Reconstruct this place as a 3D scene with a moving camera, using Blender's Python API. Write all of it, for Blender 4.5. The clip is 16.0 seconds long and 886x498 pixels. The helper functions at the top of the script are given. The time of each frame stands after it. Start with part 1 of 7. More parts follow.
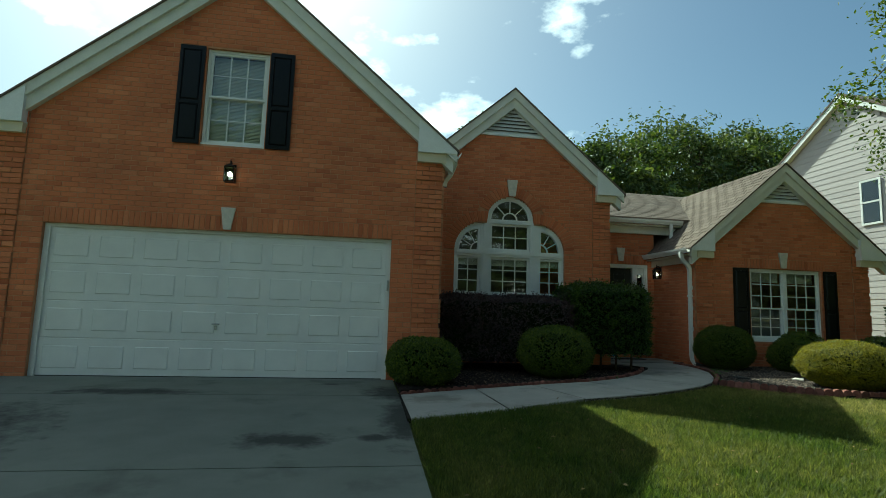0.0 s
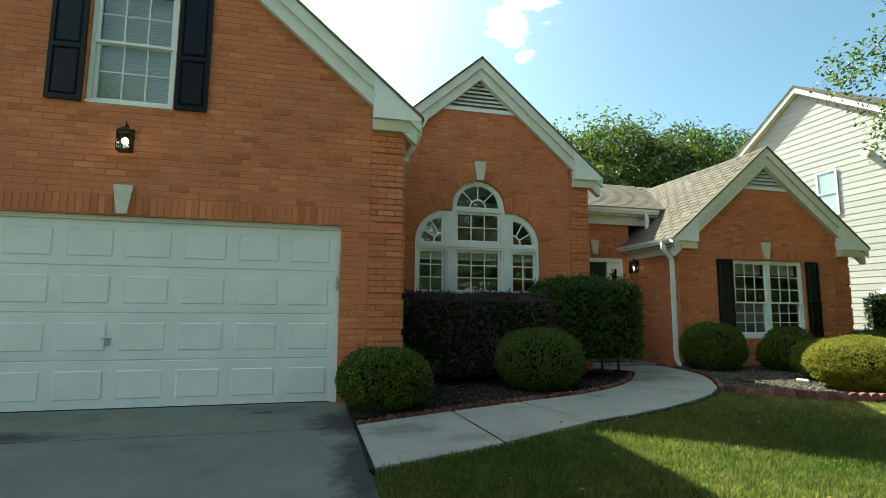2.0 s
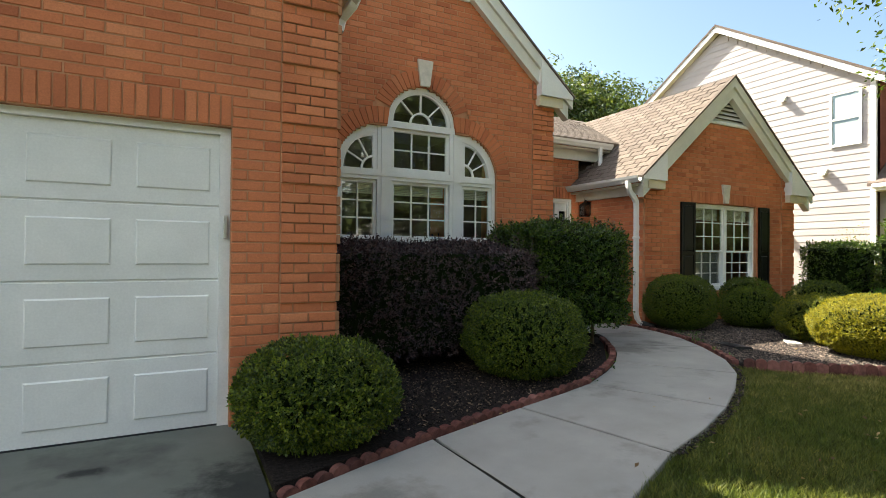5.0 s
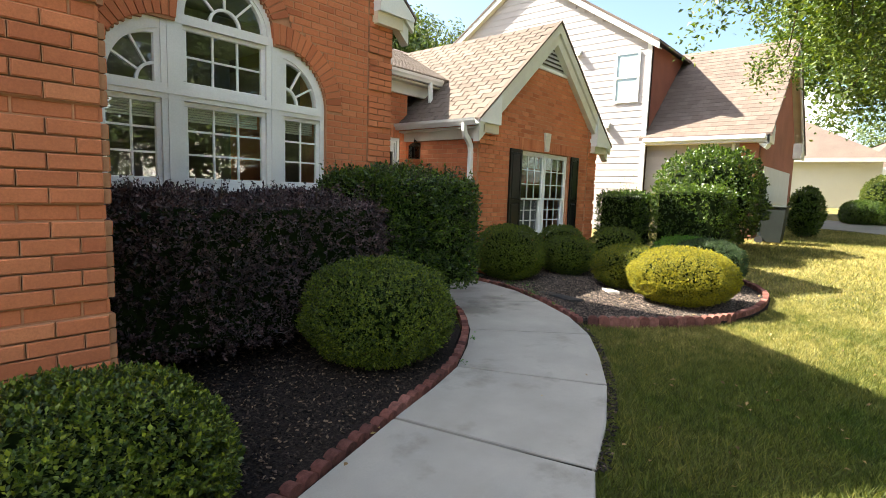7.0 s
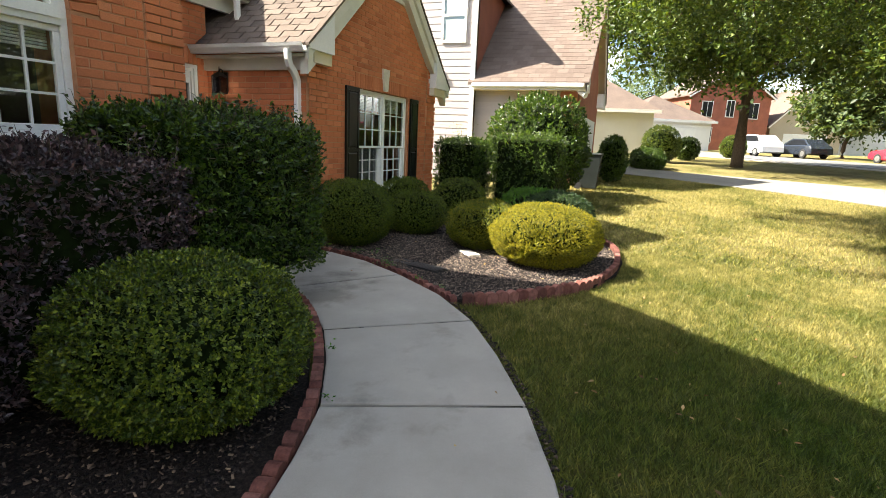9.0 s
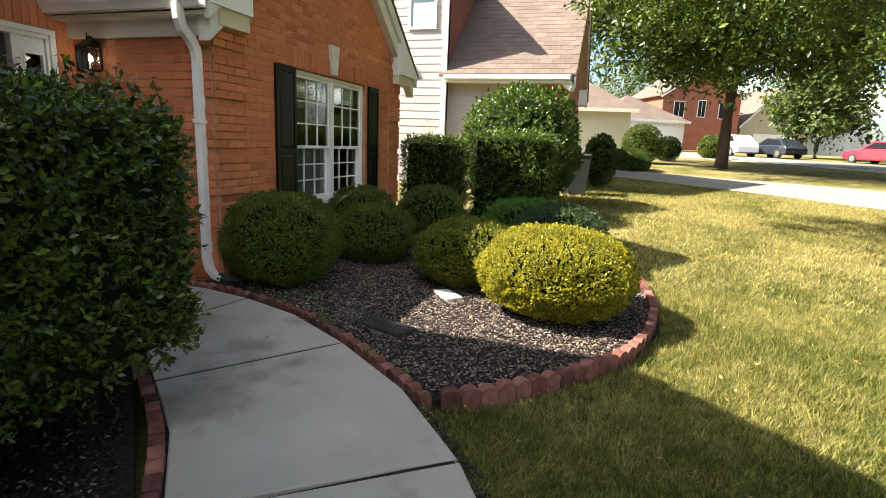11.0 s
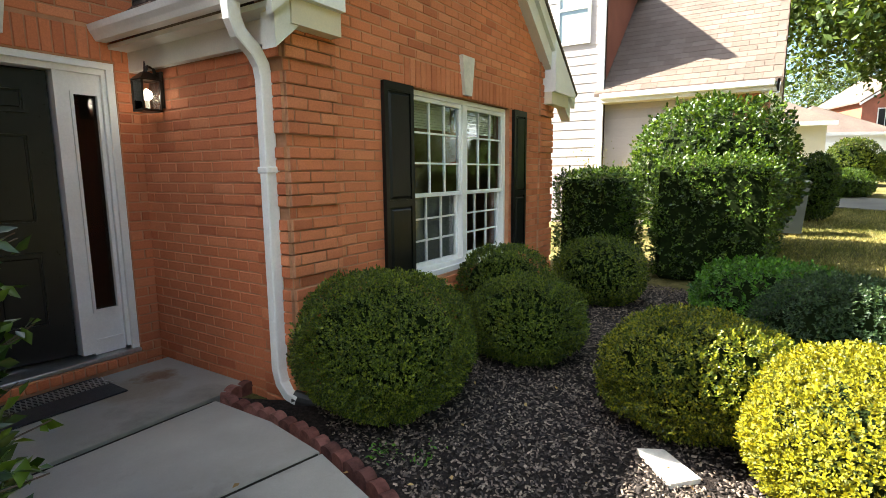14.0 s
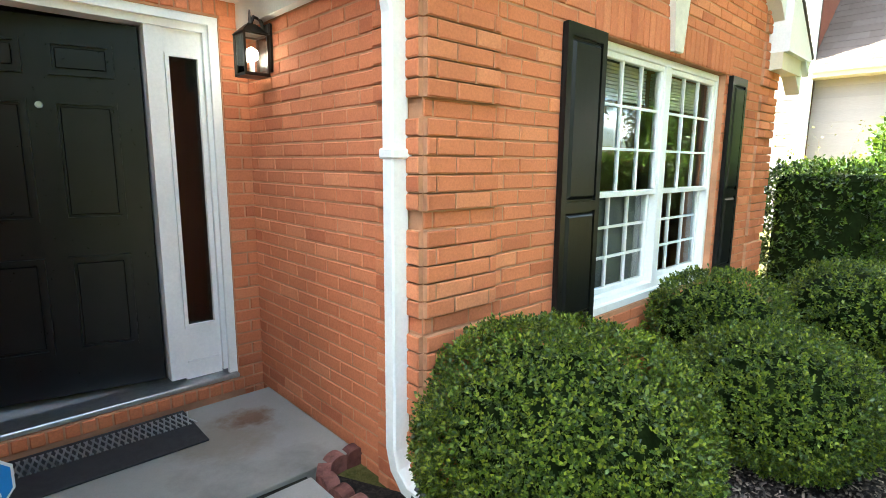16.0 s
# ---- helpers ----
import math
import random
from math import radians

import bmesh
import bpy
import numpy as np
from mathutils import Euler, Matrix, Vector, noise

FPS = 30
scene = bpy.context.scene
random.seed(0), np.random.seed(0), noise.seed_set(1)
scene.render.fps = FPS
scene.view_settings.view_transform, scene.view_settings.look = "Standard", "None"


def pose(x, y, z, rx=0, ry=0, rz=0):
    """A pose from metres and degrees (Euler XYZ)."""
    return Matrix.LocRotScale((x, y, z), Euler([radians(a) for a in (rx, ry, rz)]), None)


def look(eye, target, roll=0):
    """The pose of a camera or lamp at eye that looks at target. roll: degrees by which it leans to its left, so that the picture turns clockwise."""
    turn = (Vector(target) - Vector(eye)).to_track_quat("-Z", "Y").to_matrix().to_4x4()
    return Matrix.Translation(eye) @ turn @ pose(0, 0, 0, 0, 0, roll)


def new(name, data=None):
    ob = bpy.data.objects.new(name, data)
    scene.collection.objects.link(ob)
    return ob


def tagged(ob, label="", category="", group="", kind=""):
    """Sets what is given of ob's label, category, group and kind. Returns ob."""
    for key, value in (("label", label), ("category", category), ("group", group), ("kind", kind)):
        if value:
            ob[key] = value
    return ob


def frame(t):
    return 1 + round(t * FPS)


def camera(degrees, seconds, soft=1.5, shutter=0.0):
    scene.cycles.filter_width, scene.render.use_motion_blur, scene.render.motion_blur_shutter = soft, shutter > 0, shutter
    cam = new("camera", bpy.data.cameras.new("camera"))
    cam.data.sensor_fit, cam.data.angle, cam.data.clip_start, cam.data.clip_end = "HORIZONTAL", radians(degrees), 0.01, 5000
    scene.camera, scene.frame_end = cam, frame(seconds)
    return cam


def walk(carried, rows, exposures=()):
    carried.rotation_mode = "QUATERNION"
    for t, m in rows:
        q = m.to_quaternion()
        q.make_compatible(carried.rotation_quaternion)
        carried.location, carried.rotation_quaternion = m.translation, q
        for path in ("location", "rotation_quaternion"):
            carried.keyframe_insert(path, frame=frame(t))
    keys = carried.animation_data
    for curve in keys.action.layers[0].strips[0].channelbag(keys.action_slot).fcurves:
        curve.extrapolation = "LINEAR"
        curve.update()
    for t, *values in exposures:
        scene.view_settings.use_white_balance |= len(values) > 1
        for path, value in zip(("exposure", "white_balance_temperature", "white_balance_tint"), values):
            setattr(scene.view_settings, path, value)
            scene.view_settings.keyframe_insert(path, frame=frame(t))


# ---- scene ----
cam = camera(81.0, 16.0, soft=0.8)
PATH = [
    (0, (-0.394, 0.984, 1.052), (-0.096, 2.948, 1.283), 1.8),
    (0.5, (-0.544, 1.411, 1.034), (-0.253, 3.371, 1.311), 1.4),
    (1, (-0.574, 1.757, 1.025), (-0.272, 3.709, 1.335), 1.2),
    (1.5, (-0.441, 2.143, 1.073), (-0.152, 4.099, 1.376), 0.5),
    (2, (-0.349, 2.471, 1.042), (0.145, 4.394, 1.286), 0.4),
    (2.5, (-0.367, 2.796, 1.085), (0.319, 4.663, 1.288), 0.7),
    (3, (-0.305, 3.339, 1.124), (0.505, 5.163, 1.248), 0.8),
    (3.5, (-0.342, 3.793, 1.132), (0.496, 5.607, 1.226), 1.0),
    (4, (-0.389, 4.128, 1.179), (0.52, 5.908, 1.244), 1.0),
    (4.2, (-0.383, 4.273, 1.175), (0.543, 6.045, 1.242), 1.0),
    (6.3, (-0.141, 5.69, 1.34), (0.75, 7.472, 1.168), 0.2),
    (6.5, (-0.103, 5.764, 1.359), (1.004, 7.42, 1.179), 0.6),
    (7, (-0.049, 6.044, 1.383), (1.462, 7.335, 1.161), 1.8),
    (7.5, (0.134, 6.285, 1.371), (1.79, 7.375, 1.109), 2.0),
    (8, (0.304, 6.463, 1.41), (2.067, 7.359, 1.113), 2.3),
    (8.5, (0.505, 6.766, 1.443), (2.32, 7.511, 1.057), 2.9),
    (10.8, (2.501, 7.556, 1.401), (4.37, 8.143, 1.001), 2.1),
    (11, (2.644, 7.642, 1.401), (4.517, 8.22, 1.001), 2.4),
    (11.5, (3.023, 7.839, 1.418), (4.908, 8.393, 1.045), 2.2),
    (12, (3.381, 7.921, 1.457), (5.187, 8.711, 1.118), 1.0),
    (12.5, (3.668, 8.011, 1.447), (5.443, 8.871, 1.115), 0.4),
    (13, (3.921, 8.215, 1.473), (5.721, 9.032, 1.172), 0.6),
    (13.5, (4.133, 8.378, 1.445), (5.873, 9.32, 1.155), -0.1),
    (14, (4.422, 8.553, 1.472), (6.085, 9.626, 1.183), -0.5),
    (14.5, (4.595, 8.768, 1.452), (6.259, 9.845, 1.185), 0.7),
    (15, (4.753, 8.997, 1.5), (6.358, 10.156, 1.216), 0.5),
    (15.5, (5.04, 9.209, 1.475), (6.499, 10.541, 1.165), -0.2),
    (16, (5.226, 9.485, 1.462), (6.572, 10.929, 1.138), 0.4),
]
EXPOSURES = [
    (0, 0.85, 5750, -22), (1.5, 1.6, 5900, -22), (2.5, 1.95, 6250, -18), (3.5, 2.1, 6350, -16), (4.0, 2.1, 6700, -3), (6.5, 2.65, 6600, 6), (8.5, 2.45, 6650, 7),
    (11.5, 2.25, 6650, 7), (12.5, 2.3, 6600, 7), (13.5, 2.52, 6500, 6), (14.5, 3.12, 6400, 4), (15.3, 3.55, 6250, 3), (16.0, 4.15, 6050, -2),
]
walk(cam, [(t, look(eye, target, roll)) for t, eye, target, roll in PATH], EXPOSURES)

# ---- light ----
SUN_DIR = Vector((-1.8, 5.6, 5.65)).normalized()
SUN_EL = math.asin(SUN_DIR.z)
SUN_AZ = math.atan2(SUN_DIR.x, SUN_DIR.y)
sun_data = bpy.data.lights.new("sun", "SUN")
sun_data.energy, sun_data.angle, sun_data.color = 5.0, radians(0.55), (1.0, 0.93, 0.82)
sun = new("sun", sun_data)
sun.matrix_world = look((0, 0, 30), Vector((0, 0, 30)) - SUN_DIR)

world = bpy.data.worlds.new("sky")
world.use_nodes = True
scene.world = world
wn, wl = world.node_tree.nodes, world.node_tree.links
wn.clear()
w_out = wn.new("ShaderNodeOutputWorld")
w_bg = wn.new("ShaderNodeBackground")
w_sky = wn.new("ShaderNodeTexSky")
w_sky.sky_type = "NISHITA"
w_sky.sun_disc = False
w_sky.sun_elevation, w_sky.sun_rotation = SUN_EL, SUN_AZ
w_sky.air_density, w_sky.dust_density, w_sky.ozone_density = 1.0, 2.0, 1.8
w_bg.inputs["Strength"].default_value = 0.058
w_tc = wn.new("ShaderNodeTexCoord")
w_map = wn.new("ShaderNodeMapping")
w_map.inputs["Scale"].default_value = (1.0, 1.0, 1.9)
w_noise = wn.new("ShaderNodeTexNoise")
w_noise.inputs["Scale"].default_value, w_noise.inputs["Detail"].default_value = 2.6, 9.0
w_noise.inputs["Roughness"].default_value = 0.55
w_ramp = wn.new("ShaderNodeValToRGB")
w_ramp.color_ramp.elements[0].position, w_ramp.color_ramp.elements[1].position = 0.565, 0.65
w_mix = wn.new("ShaderNodeMix")
w_mix.data_type = "RGBA"
wl.new(w_tc.outputs["Generated"], w_map.inputs["Vector"])
wl.new(w_map.outputs["Vector"], w_noise.inputs["Vector"])
wl.new(w_noise.outputs["Fac"], w_ramp.inputs["Fac"])
wl.new(w_ramp.outputs["Color"], w_mix.inputs["Factor"])
wl.new(w_sky.outputs["Color"], w_mix.inputs["A"])
w_mix.inputs["B"].default_value = (21.0, 21.0, 21.2, 1)
wl.new(w_mix.outputs["Result"], w_bg.inputs["Color"])
wl.new(w_bg.outputs["Background"], w_out.inputs["Surface"])


# ---- materials ----
class Mat:
    """A node material with short ways to add noise, variation and bump."""

    def __init__(self, name, rough=0.6, metal=0.0, spec=0.5):
        self.m = bpy.data.materials.new(name)
        self.m.use_nodes = True
        self.n, self.l = self.m.node_tree.nodes, self.m.node_tree.links
        self.b = self.n["Principled BSDF"]
        self.b.inputs["Roughness"].default_value = rough
        self.b.inputs["Metallic"].default_value = metal
        self.b.inputs["Specular IOR Level"].default_value = spec
        self.tc = self.n.new("ShaderNodeTexCoord").outputs["Object"]

    def world_coords(self):
        self.tc = self.n.new("ShaderNodeNewGeometry").outputs["Position"]

    def noise(self, scale, detail=4.0, rough=0.55, stretch=None):
        t = self.n.new("ShaderNodeTexNoise")
        t.inputs["Scale"].default_value, t.inputs["Detail"].default_value = scale, detail
        t.inputs["Roughness"].default_value = rough
        src = self.tc
        if stretch:
            mp = self.n.new("ShaderNodeMapping")
            mp.inputs["Scale"].default_value = stretch
            self.l.new(src, mp.inputs["Vector"])
            src = mp.outputs["Vector"]
        self.l.new(src, t.inputs["Vector"])
        return t.outputs["Fac"]

    def ramp(self, fac, stops):
        r = self.n.new("ShaderNodeValToRGB")
        el = r.color_ramp.elements
        while len(el) < len(stops):
            el.new(0.5)
        for e, (p, c) in zip(el, stops):
            e.position, e.color = p, (*c, 1)
        self.l.new(fac, r.inputs["Fac"])
        return r.outputs["Color"]

    def random(self):
        """One value for each object or loose piece."""
        g = self.n.new("ShaderNodeNewGeometry").outputs["Random Per Island"]
        o = self.n.new("ShaderNodeObjectInfo").outputs["Random"]
        a = self.math("ADD", g, o)
        return self.math("FRACT", a)

    def math(self, op, a, b=None):
        k = self.n.new("ShaderNodeMath")
        k.operation = op
        for i, v in enumerate((a, b)):
            if v is None:
                continue
            if isinstance(v, (int, float)):
                k.inputs[i].default_value = v
            else:
                self.l.new(v, k.inputs[i])
        return k.outputs[0]

    def mix(self, fac, a, b, mode="MIX"):
        k = self.n.new("ShaderNodeMix")
        k.data_type, k.blend_type = "RGBA", mode
        for key, v in (("Factor", fac), ("A", a), ("B", b)):
            if isinstance(v, (int, float)):
                k.inputs[key].default_value = v
            elif isinstance(v, tuple):
                k.inputs[key].default_value = (*v, 1)
            else:
                self.l.new(v, k.inputs[key])
        return k.outputs["Result"]

    def color(self, c):
        if isinstance(c, tuple):
            self.b.inputs["Base Color"].default_value = (*c, 1)
        else:
            self.l.new(c, self.b.inputs["Base Color"])
        return self

    def rough(self, fac, lo, hi):
        r = self.n.new("ShaderNodeMapRange")
        r.inputs["To Min"].default_value, r.inputs["To Max"].default_value = lo, hi
        self.l.new(fac, r.inputs["Value"])
        self.l.new(r.outputs["Result"], self.b.inputs["Roughness"])
        return self

    def bump(self, fac, strength, dist=0.01):
        k = self.n.new("ShaderNodeBump")
        k.inputs["Strength"].default_value, k.inputs["Distance"].default_value = strength, dist
        self.l.new(fac, k.inputs["Height"])
        self.l.new(k.outputs["Normal"], self.b.inputs["Normal"])
        return self


def brick_material(name, dark, mid, light):
    k = Mat(name, 0.85, spec=0.25)
    k.world_coords()
    c = k.ramp(k.random(), [(0.0, dark), (0.18, mid), (0.8, mid), (1.0, light)])
    big = k.ramp(k.noise(1.3, 3), [(0.35, (0.82, 0.82, 0.82)), (0.7, (1.08, 1.05, 1.0))])
    c = k.mix(0.9, c, big, "MULTIPLY")
    fine = k.ramp(k.noise(90, 5, 0.7), [(0.3, (0.78, 0.76, 0.74)), (0.7, (1.1, 1.1, 1.1))])
    c = k.mix(0.8, c, fine, "MULTIPLY")
    k.color(c).bump(k.noise(160, 4, 0.7), 0.35, 0.004)
    return k.m


def plain_material(name, base, rough=0.5, metal=0.0, vary=0.12, scale=6.0, bump=0.08, fine=80.0, spec=0.5, stretch=None):
    k = Mat(name, rough, metal, spec)
    k.world_coords()
    lo = tuple(v * (1 - vary) for v in base)
    hi = tuple(min(1, v * (1 + vary)) for v in base)
    c = k.ramp(k.noise(scale, 5, 0.6, stretch), [(0.3, lo), (0.7, hi)])
    f = k.noise(fine, 4, 0.6, stretch)
    c = k.mix(0.5, c, k.ramp(f, [(0.3, (0.88, 0.88, 0.88)), (0.7, (1.06, 1.06, 1.06))]), "MULTIPLY")
    k.color(c).rough(f, max(0.02, rough - 0.08), min(1, rough + 0.1))
    if bump:
        k.bump(f, bump, 0.004)
    return k.m


def leaf_material(name, dark, mid, light, rough=0.5, through_light=0.3):
    k = Mat(name, rough, spec=0.4)
    k.world_coords()
    c = k.ramp(k.random(), [(0.0, dark), (0.5, mid), (1.0, light)])
    patch = k.ramp(k.noise(4.0, 3), [(0.3, (0.75, 0.78, 0.7)), (0.7, (1.15, 1.12, 1.05))])
    c = k.mix(0.8, c, patch, "MULTIPLY")
    k.color(c)
    tr = k.n.new("ShaderNodeBsdfTranslucent")
    warm = k.mix(1.0, c, (1.5, 1.4, 0.55), "MULTIPLY")
    k.l.new(warm, tr.inputs["Color"])
    mx = k.n.new("ShaderNodeMixShader")
    mx.inputs["Fac"].default_value = through_light
    k.l.new(k.b.outputs["BSDF"], mx.inputs[1])
    k.l.new(tr.outputs["BSDF"], mx.inputs[2])
    k.l.new(mx.outputs["Shader"], k.n["Material Output"].inputs["Surface"])
    return k.m


BRICK = brick_material("red_brick", (0.44, 0.135, 0.062), (0.57, 0.192, 0.088), (0.65, 0.25, 0.12))
BRICK_FAR = brick_material("far_brick", (0.26, 0.09, 0.06), (0.33, 0.12, 0.08), (0.4, 0.17, 0.12))
MORTAR = plain_material("mortar", (0.45, 0.225, 0.125), 0.95, vary=0.25, scale=5, bump=0.5, fine=140, spec=0.1)
WHITE = plain_material("white_paint", (0.78, 0.77, 0.74), 0.45, vary=0.05, scale=3, bump=0.04, fine=60)
GARAGE_WHITE = plain_material("garage_door_paint", (0.74, 0.73, 0.70), 0.5, vary=0.06, scale=2.5, bump=0.05, fine=70)
TRIM = plain_material("cream_trim", (0.70, 0.68, 0.60), 0.55, vary=0.07, scale=4, bump=0.04)
CREAM = plain_material("cream_return", (0.66, 0.58, 0.42), 0.6, vary=0.07, scale=4, bump=0.04)
STONE = plain_material("limestone", (0.62, 0.57, 0.48), 0.8, vary=0.14, scale=14, bump=0.25, fine=120)
BLACK = plain_material("black_paint", (0.006, 0.006, 0.0065), 0.3, vary=0.3, scale=5, bump=0.02, fine=50, spec=0.3)
SHUTTER = plain_material("shutter_paint", (0.007, 0.007, 0.007), 0.3, vary=0.3, scale=5, bump=0.04, fine=60, spec=0.25, stretch=(8, 8, 1))
BRONZE = plain_material("dark_bronze", (0.03, 0.022, 0.017), 0.4, 0.8, vary=0.3, scale=20, bump=0.1)
STEEL = plain_material("brushed_steel", (0.45, 0.45, 0.44), 0.35, 0.9, vary=0.15, scale=30)
RUBBER = plain_material("black_rubber", (0.018, 0.018, 0.019), 0.8, vary=0.4, scale=30, bump=0.4, fine=200)
JOINT_SOIL = plain_material("joint_soil", (0.022, 0.019, 0.015), 0.95, vary=0.4, scale=14, bump=0.4, spec=0.05)
BLIND = plain_material("window_blind", (0.72, 0.70, 0.62), 0.7, vary=0.05, scale=5, bump=0)
ROOM = plain_material("room_paint", (0.14, 0.13, 0.12), 0.9, vary=0.1, scale=2, bump=0)
FLOOR_PALE = plain_material("pale_hall_floor", (0.42, 0.41, 0.39), 0.5, vary=0.12, scale=6, bump=0.05)
BARK = plain_material("bark", (0.10, 0.075, 0.055), 0.95, vary=0.4, scale=9, bump=0.9, fine=35, spec=0.1, stretch=(4, 4, 1))
TWIG = plain_material("pale_twig", (0.32, 0.25, 0.17), 0.9, vary=0.3, scale=20, bump=0.2)


def edger_material():
    k = Mat("red_edger", 0.92, spec=0.12)
    k.world_coords()
    c = k.ramp(k.random(), [(0, (0.095, 0.044, 0.038)), (0.5, (0.16, 0.064, 0.052)), (1, (0.25, 0.115, 0.095))])
    c = k.mix(0.9, c, k.ramp(k.noise(16, 5, 0.7), [(0.3, (0.45, 0.45, 0.45)), (0.6, (1.1, 1.08, 1.05))]), "MULTIPLY")
    k.color(c).bump(k.noise(120, 4, 0.75), 0.7, 0.006)
    return k.m


EDGER = edger_material()
WHITE_FAR = plain_material("far_white_wall", (0.74, 0.73, 0.71), 0.7, vary=0.05, scale=0.6, bump=0)
TAN_FAR = plain_material("far_tan_wall", (0.42, 0.36, 0.27), 0.8, vary=0.08, scale=0.6, bump=0)
ASPHALT = plain_material("asphalt", (0.16, 0.16, 0.155), 0.9, vary=0.2, scale=0.7, bump=0.3, fine=60, spec=0.2)
PLASTIC = plain_material("dark_green_plastic", (0.011, 0.016, 0.013), 0.6, vary=0.2, scale=5)
TYRE = plain_material("tyre_rubber", (0.02, 0.02, 0.02), 0.85, vary=0.2)
PIPE_BLACK = plain_material("black_plastic_pipe", (0.015, 0.015, 0.016), 0.5, vary=0.3, scale=12)
BLUE = plain_material("blue_sign", (0.02, 0.22, 0.62), 0.35, vary=0.06, bump=0)
SIGN_WHITE = plain_material("sign_white", (0.8, 0.8, 0.8), 0.4, vary=0.03, bump=0)
SCREEN = plain_material("insect_screen", (0.17, 0.175, 0.18), 0.9, vary=0.08, scale=9, bump=0.0)
FAR_DRIVE = plain_material("grey_far_concrete", (0.205, 0.192, 0.172), 0.9, vary=0.15, scale=0.8, bump=0.2)
GRAVEL = plain_material("drain_stone", (0.62, 0.58, 0.52), 0.9, vary=0.2, scale=15, bump=0.5)


def siding_material():
    k = Mat("lap_siding", 0.65, spec=0.3)
    k.world_coords()
    c = k.ramp(k.random(), [(0, (0.41, 0.365, 0.36)), (1, (0.46, 0.41, 0.40))])
    c = k.mix(0.6, c, k.ramp(k.noise(14, 5, 0.6, (1, 1, 12)), [(0.3, (0.88, 0.87, 0.85)), (0.7, (1.05, 1.05, 1.05))]), "MULTIPLY")
    k.color(c)
    return k.m


def shingle_material(name, a, b, c3):
    k = Mat(name, 0.95, spec=0.12)
    k.world_coords()
    c = k.ramp(k.random(), [(0, a), (0.5, b), (1, c3)])
    c = k.mix(0.8, c, k.ramp(k.noise(140, 4, 0.8), [(0.3, (0.6, 0.6, 0.6)), (0.7, (1.25, 1.22, 1.2))]), "MULTIPLY")
    c = k.mix(0.7, c, k.ramp(k.noise(0.9, 4), [(0.3, (0.75, 0.75, 0.76)), (0.7, (1.1, 1.08, 1.05))]), "MULTIPLY")
    k.color(c).bump(k.noise(200, 3, 0.8), 0.6, 0.004)
    return k.m


def concrete_material(name, base, stain, wide, marks=()):
    k = Mat(name, 0.85, spec=0.25)
    k.world_coords()
    c = k.ramp(k.noise(2.2, 6, 0.6), [(0.3, tuple(v * 0.86 for v in base)), (0.7, tuple(v * 1.08 for v in base))])
    spots = k.ramp(k.noise(wide, 7, 0.62), [(0.56, (1, 1, 1)), (0.72, stain)])
    c = k.mix(0.85, c, spots, "MULTIPLY")
    for sx, sy, rx, ry, *tint in marks:
        mp = k.n.new("ShaderNodeMapping")
        mp.vector_type = "POINT"
        mp.inputs["Location"].default_value = (-sx / rx, -sy / ry, 0)
        mp.inputs["Scale"].default_value = (1 / rx, 1 / ry, 0)
        k.l.new(k.tc, mp.inputs["Vector"])
        ln = k.n.new("ShaderNodeVectorMath")
        ln.operation = "LENGTH"
        k.l.new(mp.outputs["Vector"], ln.inputs[0])
        edge = k.math("ADD", ln.outputs["Value"], k.math("MULTIPLY", k.math("SUBTRACT", k.noise(4.5, 6, 0.7), 0.2), 1.2))
        c = k.mix(0.9, c, k.ramp(edge, [(0.62, tint[0] if tint else (0.2, 0.2, 0.21)), (0.98, (1, 1, 1))]), "MULTIPLY")
    grit = k.noise(170, 4, 0.7)
    c = k.mix(0.6, c, k.ramp(grit, [(0.3, (0.85, 0.85, 0.84)), (0.7, (1.08, 1.08, 1.07))]), "MULTIPLY")
    k.color(c).bump(grit, 0.3, 0.003)
    return k.m


def lawn_patch(k):
    """Greener by the walk, more straw-yellow towards the east, in patches of two sizes."""
    sep = k.n.new("ShaderNodeSeparateXYZ")
    k.l.new(k.tc, sep.inputs[0])
    east = k.n.new("ShaderNodeMapRange")
    for key, v in (("From Min", 2.5), ("From Max", 10.0), ("To Min", -0.085), ("To Max", 0.11)):
        east.inputs[key].default_value = v
    k.l.new(sep.outputs["X"], east.inputs["Value"])
    a = k.math("MULTIPLY", k.noise(0.6, 5, 0.6), 0.55)
    b = k.math("MULTIPLY", k.noise(5.0, 5, 0.75), 0.45)
    return k.math("ADD", k.math("ADD", a, b), east.outputs["Result"])


def ground_material():
    k = Mat("lawn_soil", 0.95, spec=0.1)
    k.world_coords()
    patch = lawn_patch(k)
    c = k.ramp(patch, [(0.34, (0.045, 0.062, 0.012)), (0.5, (0.10, 0.096, 0.028)), (0.66, (0.235, 0.195, 0.088))])
    tuft = k.noise(22, 6, 0.75)
    c = k.mix(0.9, c, k.ramp(tuft, [(0.3, (0.45, 0.48, 0.4)), (0.7, (1.25, 1.22, 1.1))]), "MULTIPLY")
    k.color(c).bump(tuft, 0.9, 0.04)
    return k.m


def mulch_material():
    k = Mat("mulch", 0.95, spec=0.1)
    k.world_coords()
    c = k.ramp(k.noise(45, 6, 0.75), [(0.3, (0.010, 0.008, 0.008)), (0.5, (0.028, 0.022, 0.020)), (0.75, (0.075, 0.056, 0.045))])
    k.color(c).bump(k.noise(60, 5, 0.8), 1.0, 0.03)
    return k.m


